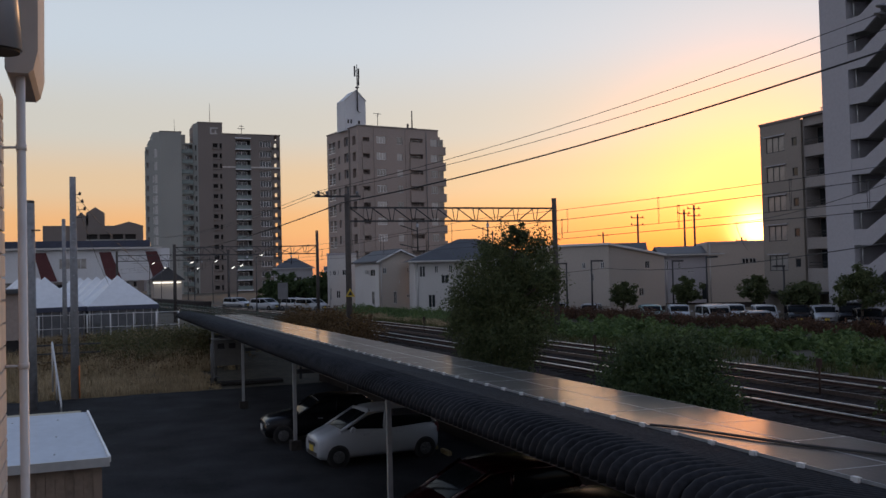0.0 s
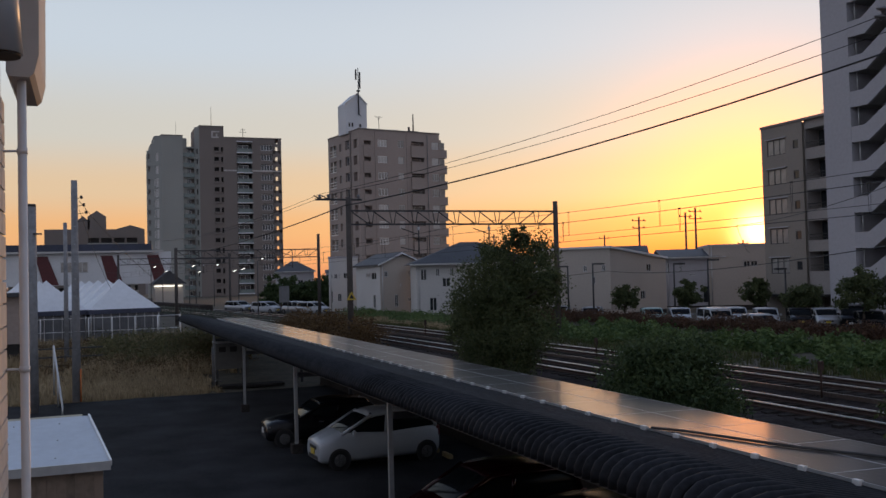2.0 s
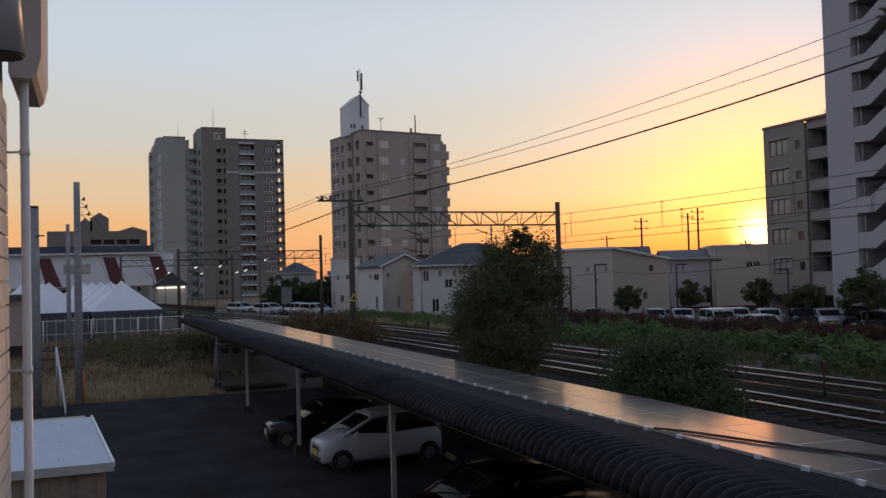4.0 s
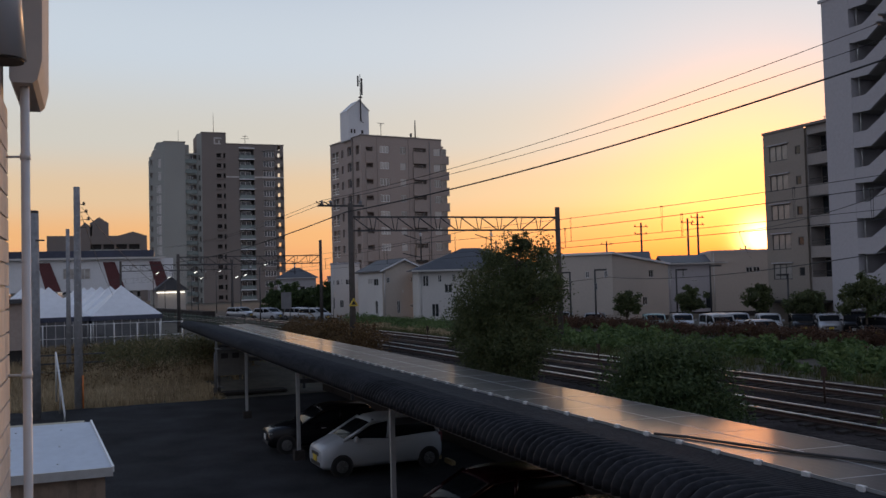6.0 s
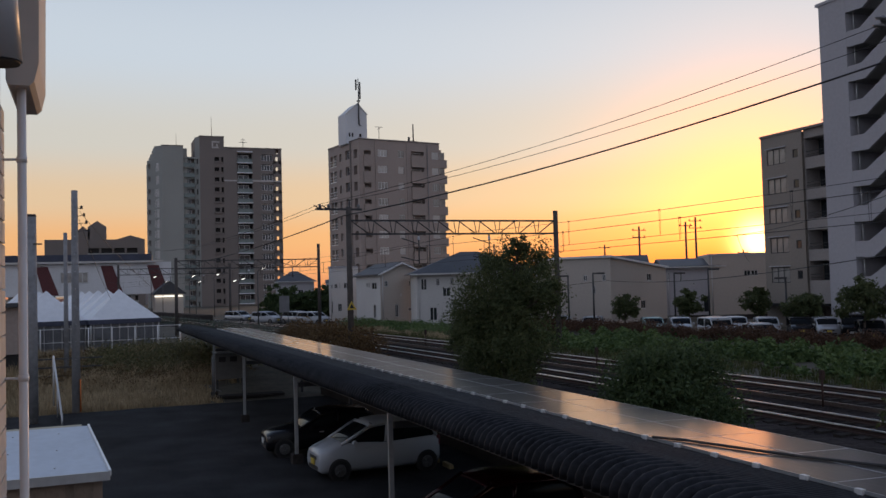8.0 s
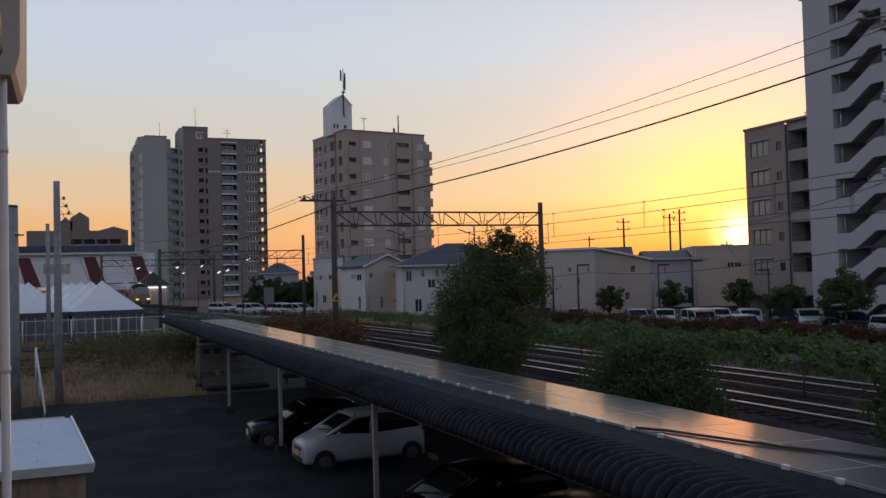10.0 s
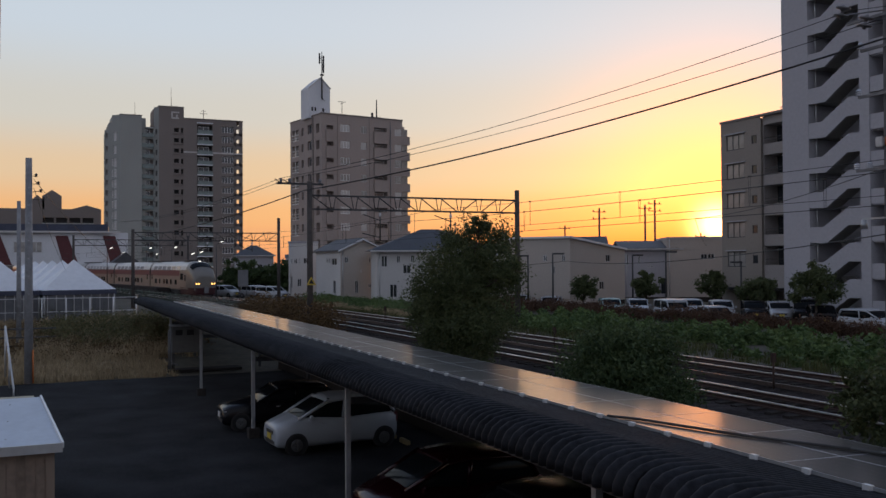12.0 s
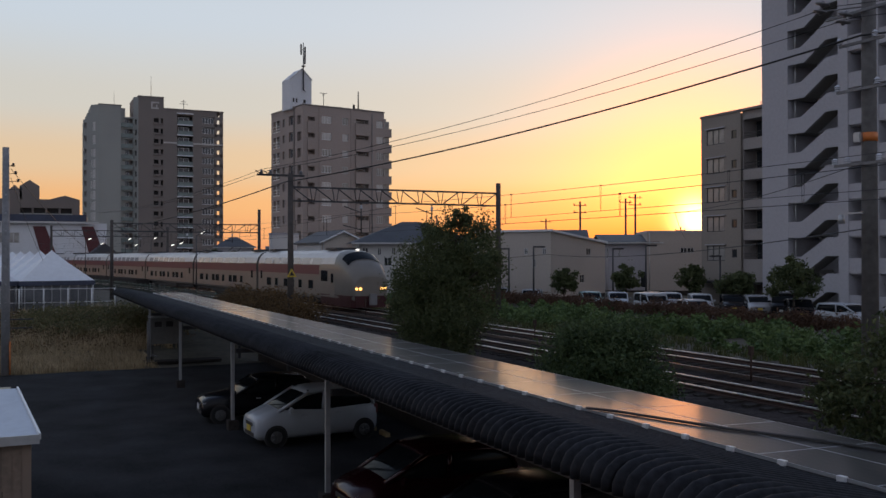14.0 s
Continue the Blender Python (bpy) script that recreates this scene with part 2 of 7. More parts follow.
M_T_SKIRT = material("dark_red_skirt", (0.055, 0.012, 0.015), 0.5, grain=4, vary=0.2)
M_TRUNK = material("tree_bark", (0.09, 0.07, 0.055), 0.95, grain=12, vary=0.4, bump=0.6)
G_HEAD = glow("warm_headlight", (1.0, 0.5, 0.13), 2.8)
G_STREET = glow("pale_lamp_glow", (1.0, 0.95, 0.85), 1.6)
M_ALU_BRIGHT = material("bright_aluminium", (0.8, 0.8, 0.8), 0.4, 0.2, grain=6, vary=0.05, bump=0.0)
M_YELLOW_DULL = material("worn_yellow_concrete", (0.34, 0.27, 0.14), 0.85, grain=9, vary=0.3)
M_CABIN = material("grey_cabin_sheet", (0.12, 0.12, 0.115), 0.6, grain=5, vary=0.15)
M_SHEET_TAN = material("tan_sheet", (0.42, 0.38, 0.27), 0.7, grain=6, vary=0.15)
M_T_PANE = material("curved_pale_train_window", (0.45, 0.43, 0.43), 0.1, grain=1, vary=0.1, bump=0.0)
M_STEEL_MID = material("weathered_galvanised_steel", (0.20, 0.20, 0.21), 0.6, 0.4, grain=8, vary=0.2)
M_EAVE = material("pale_grey_eave_paint", (0.42, 0.40, 0.39), 0.7, grain=6, vary=0.06, bump=0.03)


def solar_glass():
    """Dark cells under dusty glass that mirrors the sky at a low angle."""
    m = bpy.data.materials.new("solar_cells")
    m.use_nodes = True
    n, l = m.node_tree.nodes, m.node_tree.links
    b = n["Principled BSDF"]
    b.inputs["Base Color"].default_value = (0.02, 0.022, 0.03, 1)
    b.inputs["Roughness"].default_value = 0.4
    b.inputs["Specular IOR Level"].default_value = 0.05
    co = n.new("ShaderNodeTexCoord")
    nz = n.new("ShaderNodeTexNoise")
    nz.inputs["Scale"].default_value, nz.inputs["Detail"].default_value = 3.5, 6
    l.new(co.outputs["Object"], nz.inputs["Vector"])
    mr = n.new("ShaderNodeMapRange")
    mr.inputs["From Min"].default_value, mr.inputs["From Max"].default_value = 0.3, 0.7
    mr.inputs["To Min"].default_value, mr.inputs["To Max"].default_value = 0.11, 0.18
    l.new(nz.outputs["Fac"], mr.inputs["Value"])
    g = n.new("ShaderNodeBsdfAnisotropic")
    g.inputs["Color"].default_value = (0.96, 0.88, 0.78, 1)
    l.new(mr.outputs[0], g.inputs["Roughness"])
    dust = n.new("ShaderNodeBsdfAnisotropic")
    dust.inputs["Color"].default_value = (0.92, 0.86, 0.78, 1)
    dust.inputs["Roughness"].default_value = 0.35
    both = n.new("ShaderNodeMixShader")
    both.inputs[0].default_value = 0.18
    l.new(g.outputs[0], both.inputs[1])
    l.new(dust.outputs[0], both.inputs[2])
    lw = n.new("ShaderNodeLayerWeight")
    lw.inputs["Blend"].default_value = 0.72
    ms = n.new("ShaderNodeMixShader")
    l.new(lw.outputs["Fresnel"], ms.inputs[0])
    l.new(b.outputs[0], ms.inputs[1])
    l.new(both.outputs[0], ms.inputs[2])
    l.new(ms.outputs[0], n["Material Output"].inputs["Surface"])
    return m


M_PANEL = solar_glass()
M_DISC = material("grey_ceramic_disc", (0.17, 0.165, 0.17), 0.35, grain=4, vary=0.15, bump=0.0)
M_POLE_MID = material("grey_brown_concrete_pole", (0.125, 0.118, 0.115), 0.9, grain=5, vary=0.25, stain=0.9)
M_TILE_WARM = material("warm_grey_balcony_paint", (0.33, 0.30, 0.285), 0.8, grain=5, vary=0.1, bump=0.04, stain=0.2)
M_GUTTER = material("grey_blue_painted_metal", (0.30, 0.33, 0.38), 0.4, grain=5, vary=0.08, bump=0.02)
M_POLE_DARK = material("dark_weathered_concrete_pole", (0.075, 0.066, 0.062), 0.9, grain=5, vary=0.25, stain=0.9)
M_STATION = material("white_station_panels", (0.70, 0.71, 0.74), 0.6, grain=4, vary=0.08, bump=0.03, stain=0.2)


# ---- the line of the railway ----
def yoff(x):
    """How far the railway has swung aside at x: straight at first, then a wide curve."""
    u = max(0.0, -x - 20)
    return -0.000625 * u * u if u < 130 else -10.5625 - 0.1625 * (u - 130)


Y_NEAR, Y_FAR, RAIL_Z, BED_Z = 17.78, 22.3, 1.45, 1.22


def level(x, y):
    """Height of the bare ground."""
    d = y - yoff(x)
    if y < yoff(x) + 12.2:
        k = min(1, max(0, (-x - 48) / 26))
        base = -0.27 + 1.15 * k * k * (3 - 2 * k)
    else:
        k = min(1, max(0, (-x - 48) / 26))
        base0 = -0.27 + 1.15 * k * k * (3 - 2 * k)
        s = min(1, (d - 12.2) / 2.6)
        base = base0 + (1.1 - base0) * s * s * (3 - 2 * s)
        if -85 < x < -25 and y > 38:
            base -= 0.5 * min(1, (y - 38) / 1.5) * min(1, (x + 85) / 4) * min(1, (-25 - x) / 4)
    return base


def steps(stops):
    out = []
    for a, b, n in stops:
        out += [a + (b - a) * i / n for i in range(n)]
    return out + [stops[-1][1]]


xs = steps([(-3000, -400, 8), (-400, -110, 20), (-110, 20, 130), (20, 900, 8)])
ys = steps([(-2500, -60, 6), (-60, -10, 8), (-10, 45, 74), (45, 120, 8), (120, 3500, 10)])
bm = bmesh.new()
grid = [[bm.verts.new((x, y, level(x, y) + (0.05 * noise.noise((x * 0.6, y * 0.6, 0)) if -120 < x < 20 and -10 < y < 50 else 0)))
         for y in ys] for x in xs]
for i in range(len(xs) - 1):
    for j in range(len(ys) - 1):
        bm.faces.new((grid[i][j], grid[i + 1][j], grid[i + 1][j + 1], grid[i][j + 1])).smooth = True
tagged(part("ground", bm, M_GROUND), "dry brown soil with sparse weeds", "ground", kind="structure")

# parking yard with a ragged far edge
bm = bmesh.new()
edge = [(-44.6 + 0.35 * noise.noise((y * 0.7, 3, 0)), y) for y in steps([(-9, 12.2, 40)])]
top = [bm.verts.new((x, y, -0.19)) for x, y in edge] + [bm.verts.new((14, 12.2, -0.19)), bm.verts.new((14, -9, -0.19))]
low = [bm.verts.new((v.co.x, v.co.y, -0.5)) for v in top]
bm.faces.new(top)
for i in range(len(top)):
    bm.faces.new((top[i], low[i], low[(i + 1) % len(top)], top[(i + 1) % len(top)]))
tagged(part("pavement", bm, M_ASPHALT), "dark worn asphalt of the parking yard", "pavement", kind="structure")

# retaining wall between the yard and the railway
wall_blocks = thing("retaining_wall", "low dark concrete block wall below the railway bank", "wall", kind="structure")
bm = boxes((-46, 14, 11.1, 11.25, -0.4, 1.0))
part("wall_body", bm, M_CONCRETE_DARK, wall_blocks)
part("wall_coping", boxes((-46, 14, 11.06, 11.29, 1.0, 1.07)), M_CONCRETE_DARK, wall_blocks)

# ballast
rs = np.random.RandomState(4)
bx = steps([(-620, -110, 90), (-110, 20, 520)])
verts, faces = [], []
off = [-3.6, -2.3, -1.9, -1.5, -1.1, -0.8, -0.5, -0.2, 0.2, 0.5, 0.8, 1.1, 1.5, 1.9, 2.3]
prof = [(Y_NEAR + o) for o in off] + [(Y_FAR + o) for o in off[2:]] + [Y_FAR + 3.4]
zz = [BED_Z - 0.22] + [BED_Z] * (len(off) - 2) + [BED_Z - 0.1] + [BED_Z] * (len(off) - 3) + [BED_Z - 0.03, BED_Z - 0.25]
zz = zz[:len(prof)] + [BED_Z - 0.25] * (len(prof) - len(zz))
for x in bx:
    for y, z in zip(prof, zz):
        verts.append((x + rs.uniform(-0.1, 0.1), y + yoff(x) + rs.uniform(-0.06, 0.06), z + rs.uniform(-0.035, 0.035)))
w = len(prof)
for i in range(len(bx) - 1):
    for j in range(w - 1):
        a = i * w + j
        faces.append((a, a + w, a + w + 1, a + 1))
me = bpy.data.meshes.new("ballast")
me.from_pydata(verts, [], faces)
me.materials.append(M_BALLAST)
tagged(new("ballast", me), "dark rust-stained crushed stone under the tracks", "ballast", kind="stuff")

# rails and sleepers, a track at a time
RAIL_PROFILE = [(-0.06, 0), (0.06, 0), (0.055, 0.02), (0.012, 0.035), (0.012, 0.11), (0.034, 0.12), (0.034, 0.15), (-0.034, 0.15),
                (-0.034, 0.12), (-0.012, 0.11), (-0.012, 0.035), (-0.055, 0.02)]
rail_x = steps([(-620, -20, 120), (-20, 20, 4)])


def sweep(bm, xs_, y0, z0, profile, head=None):
    rows = [[bm.verts.new((x, y0 + yoff(x) + p, z0 + q)) for p, q in profile] for x in xs_]
    n = len(profile)
    for i in range(len(xs_) - 1):
        for j in range(n):
            f = bm.faces.new((rows[i][j], rows[i + 1][j], rows[i + 1][(j + 1) % n], rows[i][(j + 1) % n]))
            if head and j in head:
                f.material_index = 1
    bm.faces.new(rows[0])
    bm.faces.new(rows[-1][::-1])


sleeper_mesh = mesh_of("sleeper", boxes((-0.12, 0.12, -1.0, 1.0, -0.1, 0.03)), M_CONCRETE_DARK)
for yc, lab in ((Y_NEAR, "rusty steel railway track with polished rail heads"), (Y_FAR, "rusty steel railway track on the far side")):
    track = thing("railway_track", lab, "railway track", "tracks beside the parking yard", kind="structure")
    for s in (-0.62, 0.62):
        bm = bmesh.new()
        sweep(bm, rail_x, yc + s, RAIL_Z - 0.15, RAIL_PROFILE, (5, 6, 7))
        part("rail", bm, (M_RUST, M_RAIL), track)
    for i in range(150):
        x = -1 - 0.62 * i
        ob = new("sleeper", sleeper_mesh)
        ob.parent = track
        ob.matrix_local = pose(x, yc + yoff(x), BED_Z + 0.02, 0, 0, math.degrees(math.atan(0.00125 * max(0, -x - 20))))
bm = bmesh.new()
sweep(bm, rail_x, 20.45, BED_Z + 0.02, [(-0.04, 0), (0.04, 0), (0.04, 0.13), (-0.04, 0.13)])
tagged(part("cable_conduit", bm, M_RAIL_DULL), "low steel cable conduit running between the tracks", "conduit")


# ---- buildings ----
def facade(bm, w, h, openings, depth, mi_wall=0, mi_back=0):
    """Wall in the plane y = 0, facing -y, x from 0 to w, z from 0 to h, with recessed openings (x0, x1, z0, z1)."""
    us = sorted({0.0, w} | {round(o[i], 4) for o in openings for i in (0, 1)})
    vs = sorted({0.0, h} | {round(o[i], 4) for o in openings for i in (2, 3)})
    us = [u for u in us if 0 <= u <= w]
    vs = [v for v in vs if 0 <= v <= h]

    def hole(u, v):
        return any(o[0] < u < o[1] and o[2] < v < o[3] for o in openings)
    state = [[hole((us[i] + us[i + 1]) / 2, (vs[j] + vs[j + 1]) / 2) for j in range(len(vs) - 1)] for i in range(len(us) - 1)]

    def quad(a, b, c, d, mi):
        f = bm.faces.new([bm.verts.new(p) for p in (a, b, c, d)])
        f.material_index = mi
    for i in range(len(us) - 1):
        for j in range(len(vs) - 1):
            u0, u1, v0, v1 = us[i], us[i + 1], vs[j], vs[j + 1]
            y = depth if state[i][j] else 0
            quad((u0, y, v0), (u1, y, v0), (u1, y, v1), (u0, y, v1), mi_back if state[i][j] else mi_wall)
            if state[i][j]:
                if i == 0 or not state[i - 1][j]:
                    quad((u0, 0, v0), (u0, depth, v0), (u0, depth, v1), (u0, 0, v1), mi_wall)
                if i == len(us) - 2 or not state[i + 1][j]:
                    quad((u1, depth, v0), (u1, 0, v0), (u1, 0, v1), (u1, depth, v1), mi_wall)
                if j == 0 or not state[i][j - 1]:
                    quad((u0, 0, v0), (u1, 0, v0), (u1, depth, v0), (u0, depth, v0), mi_wall)
                if j == len(vs) - 2 or not state[i][j + 1]:
                    quad((u0, depth, v1), (u1, depth, v1), (u1, 0, v1), (u0, 0, v1), mi_wall)


def raw(name, bm, material):
    """A mesh without turned normals."""
    me = bpy.data.meshes.new(name)
    bm.to_mesh(me)
    bm.free()
    for m in (material if isinstance(material, (list, tuple)) else [material]):
        me.materials.append(m)
    return me


def child(name, me, parent, m, label=""):
    ob = new(name, me)
    ob.parent = parent
    ob.matrix_local = m
    if label:
        tagged(ob, label)
    if me.name in PANES:
        for p in PANES[me.name][1]:
            pn = new("pane", PANES[me.name][0])
            pn.parent = ob
            pn.matrix_local = pose(*p)
    return ob


PANES = {}


def window_mesh(w, h, bars=1, frame_m=None, glass=None, t=0.07):
    """A window frame, facing -y, standing on z = 0, x from 0 to w; its panes are added by child()."""
    bm = bmesh.new()
    us = [0.0]
    for i in range(bars + 2):
        x = (w - t) * i / (bars + 1)
        us += [x, x + t] if i else [x + t]
    vs = [0.0, t, h - t, h]
    gv = [[bm.verts.new((u, -0.03, v)) for v in vs] for u in us]
    for i in range(len(us) - 1):
        for j in range(3):
            if j != 1 or i % 2 == 0:
                bm.faces.new((gv[i][j], gv[i + 1][j], gv[i + 1][j + 1], gv[i][j + 1]))
    ext = bmesh.ops.extrude_face_region(bm, geom=bm.faces[:])
    for v in ext["geom"]:
        if isinstance(v, bmesh.types.BMVert):
            v.co.y = 0.05
    bmesh.ops.recalc_face_normals(bm, faces=bm.faces)
    me = raw("window_frame", bm, frame_m or M_ALU)
    pw = (w - t) / (bars + 1) - t
    pane = raw("pane", boxes((0, pw, 0, 0.01, 0, h - 2 * t)), glass or M_GLASS_DARK)
    PANES[me.name] = (pane, [((w - t) * i / (bars + 1) + t, 0.012 if i % 2 else 0.0, t) for i in range(bars + 1)])
    return me


def turn_z(x, y, z, deg):
    return pose(x, y, z, 0, 0, deg)


FACE_X = 90      # a facade turned so that it faces +X

# brown ten-storey apartment block with a white lift tower
def brown_block():
    FL = 2.93
    b = thing("apartment_building", "brown tiled ten-storey apartment block with white rooftop lift tower", "building",
              m=turn_z(-154.14, 45.04, 0, 99.5))
    W, HT, D = 16.5, 31.5, 13.4
    z0 = [28.75 - FL * i for i in range(10)]
    # front: local x to the far end, faces -y of the local frame
    bm = bmesh.new()
    plan = []
    for z in z0:
        plan += [(0.95, 2.3, z + 0.1, z + 0.85), (3.7, 5.55, z - 0.1, z + 1.15), (7.8, 8.95, z - 0.1, z + 1.15),
                 (10.55, 13.2, z + 0.35, z + 1.15), (14.85, 16.3, z - 0.1, z + 1.2)]
    # the darker second tile paints shade onto the recess backs
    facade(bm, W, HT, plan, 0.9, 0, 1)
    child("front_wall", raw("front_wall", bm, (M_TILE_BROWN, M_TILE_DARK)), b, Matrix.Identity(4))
    wide = [window_mesh(1.85, 1.25, 2, M_ALU_BRIGHT, g, 0.08) for g in (M_GLASS_PALE, M_GLASS_CURTAIN, M_GLASS_PALE)]
    mid = [window_mesh(1.15, 1.25, 1, M_ALU, g, 0.07) for g in (M_GLASS_CURTAIN, M_GLASS_PALE)]
    end = [window_mesh(1.45, 1.3, 2, M_ALU, g, 0.07) for g in (M_GLASS_PALE, M_GLASS_CURTAIN)]
    bay = mesh_of("block_balcony", boxes((-0.1, 2.85, -0.32, -0.01, 0, 2.1), (-0.14, 2.89, -0.36, 0.0, 2.1, 2.16)), M_TILE_BROWN)
    corner = mesh_of("corner_balcony", boxes((-0.1, 1.45, -0.2, -0.01, 0, 2.0), (-0.14, 1.49, -0.24, 0.0, 2.0, 2.06)), M_TILE_BROWN)
    clutter = mesh_of("laundry_pole", boxes((0.1, 2.5, 0.3, 0.34, 0.5, 0.54), (0.5, 0.54, 0.3, 0.34, 0, 0.5), (2.0, 2.04, 0.3, 0.34, 0, 0.5)), M_ALU)
    for i, z in enumerate(z0):
        child("window", wide[(i * 2 + i // 3) % 3], b, pose(3.7, 0.12, z - 0.1))
        child("window", mid[(i + i // 2) % 2], b, pose(7.8, 0.12, z - 0.1))
        child("window", end[(i // 2) % 2], b, pose(14.85, 0.12, z - 0.1))
        child("balcony", bay, b, pose(10.5, 0, z - 1.78))
        child("balcony", corner, b, pose(0.9, 0, z - 1.95))
        child("laundry_pole", clutter, b, pose(10.6, 0.1, z + 0.35))
    # slim pilasters and a drain down the front
    part("pilaster", boxes((3.1, 3.35, -0.12, 0.0, 0, HT - 0.1)), M_TILE_BROWN, b)
    part("pilaster", boxes((9.5, 9.75, -0.12, 0.0, 0, HT - 0.1)), M_TILE_BROWN, b)
    bm = bmesh.new()
    tube(bm, (13.9, -0.08, 0), (13.9, -0.08, HT - 0.3), 0.07, n=6)
    part("drain_pipe", bm, M_STEEL_MID, b)
    # the side that runs back from the corner
    bm = bmesh.new()
    plan = []
    for z in z0:
        plan += [(D - 12.45, D - 9.7, z - 0.9, z + 1.2), (D - 8.45, D - 7.45, z - 0.2, z + 1.2), (D - 5.8, D - 3.9, z - 0.2, z + 1.4), (D - 2.3, D - 0.9, z - 0.4, z + 1.2)]
    # side recesses likewise have their shade put into the back colour
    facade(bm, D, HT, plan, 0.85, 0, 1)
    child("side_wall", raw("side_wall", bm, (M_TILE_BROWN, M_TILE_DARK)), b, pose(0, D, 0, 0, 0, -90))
    small, large = window_mesh(1.0, 1.4, 0, M_ALU, M_GLASS_SKY, 0.1), window_mesh(1.9, 1.6, 1, M_ALU, M_GLASS_SKY, 0.1)
    rail = mesh_of("balcony_rail", boxes((0, 2.75, -0.05, 0.0, 1.05, 1.15), (0, 2.75, -0.05, 0.0, 0.5, 0.58), (1.3, 1.48, -0.05, 0.0, 0, 2.1), (0, 2.75, -0.05, 0.02, 0, 0.14)), M_ALU_BRIGHT)
    door_w = window_mesh(2.4, 1.9, 1, M_ALU, M_GLASS_CURTAIN, 0.1)
    for z in z0:
        child("window", small, b, pose(0.4, 8.45, z - 0.2, 0, 0, -90))
        child("window", large, b, pose(0.4, 5.8, z - 0.2, 0, 0, -90))
        child("window", door_w, b, pose(0.75, 12.3, z - 0.85, 0, 0, -90))
        child("balcony_rail", rail, b, pose(0, 12.45, z - 0.9, 0, 0, -90))
    part("side_pilaster", boxes((-0.16, 0.0, 3.3, 3.7, 0, HT - 0.1)), M_TILE_DARK, b)
    # back, far side and roof slab with a parapet
    bm = boxes((0.01, W - 0.01, D - 0.2, D, 0, HT), (W - 0.2, W, 0.9, D - 0.2, 0, HT), (0.9, W - 0.2, 0.9, D - 0.2, HT - 0.5, HT - 0.3))
    part("rear_wall", bm, M_TILE_BROWN, b)
    part("parapet", boxes((-0.1, W + 0.05, -0.1, 0.25, HT, HT + 0.25), (-0.1, 0.25, 0.25, D, HT, HT + 0.2)), M_TILE_DARK, b)
    part("corner_bay", boxes((W + 0.02, W + 0.9, 0.8, D, 0, HT - 0.9)), M_TILE_BROWN, b)
    cb = mesh_of("bay_balcony", boxes((0, 1.75, 0.25, 3.4, 0, 1.45), (-0.01, 1.8, 0.2, 3.45, 1.45, 1.53)), M_TILE_BROWN)
    cg = mesh_of("bay_window", boxes((0, 1.35, 0.5, 3.2, 0, 1.38)), M_GLASS_CURTAIN)
    for z in z0:
        child("bay_balcony", cb, b, pose(W + 0.02, 0, z - 1.6))
        child("bay_window", cg, b, pose(W + 0.02, 0, z - 0.06))
    # stair and lift tower with a gabled top
    bm = bmesh.new()
    prism(bm, [(0, HT - 0.2), (4.2, HT - 0.2), (4.2, 36.9), (2.35, 38.75), (0, 36.7)], 0, 3.4, "y")
    lt = part("lift_tower", bm, M_STATION, b, "white lift tower with a gabled top")
    lt.matrix_local = pose(-0.55, 4.0, 0)
    bm = bmesh.new()
    prism(bm, [(-0.1, 36.75), (2.35, 38.88), (4.3, 36.98), (4.3, 36.75), (2.35, 38.6), (-0.1, 36.5)], -0.12, -0.01, "y")
    part("tower_coping", bm, M_ALU, lt)
    part("louvre", boxes((0.5, 0.8, -0.05, -0.01, 32.6, 33.3), (1.1, 1.4, -0.05, -0.01, 32.6, 33.3), (2.6, 3.0, -0.05, -0.01, 32.6, 33.2)), M_DARK, lt)
    bm = bmesh.new()
    tube(bm, (2.5, -0.2, 34.9), (2.5, -0.2, 43.4), 0.13, 0.07, 8)
    tube(bm, (2.5, -0.2, 34.9), (3.0, -0.2, 34.6), 0.06, n=6)
    for dz, dx in ((39.6, 0.3), (41.2, -0.45), (40.8, 0.32)):
        box(bm, 2.5 + dx - 0.12, 2.5 + dx + 0.12, -0.3, -0.08, dz, dz + 1.9)
        box(bm, min(2.5, 2.5 + dx), max(2.5, 2.5 + dx), -0.24, -0.16, dz + 0.9, dz + 1.0)
    tube(bm, (2.5, -0.2, 39.1), (2.5, -0.2, 39.3), 0.35, 0.35, 10)
    part("antenna_mast", bm, M_STEEL_DARK, lt)
    bm = bmesh.new()
    tube(bm, (5.3, 2.5, HT), (5.3, 2.5, HT + 3.0), 0.06, n=6)
    box(bm, 4.5, 6.0, 2.46, 2.54, HT + 2.9, HT + 2.98)
    box(bm, 5.25, 5.35, 2.1, 2.9, HT + 2.6, HT + 2.66)
    part("aerial", bm, M_STEEL_DARK, b)
    bm = bmesh.new()
    box(bm, 11.6, 13.2, 2.0, 3.5, HT, HT + 0.7)
    tube(bm, (12.5, 2.6, HT + 0.7), (12.5, 2.6, HT + 4.0), 0.14, 0.1, 8)
    box(bm, 11.4, 11.75, 2.5, 2.7, HT + 0.7, HT + 1.5)
    part("rooftop_antenna", bm, M_STEEL_DARK, b)
    part("roof_hatch", boxes((7.2, 9.4, 2.5, 4.5, HT, HT + 0.75)), M_TILE_GREY, b)


brown_block()


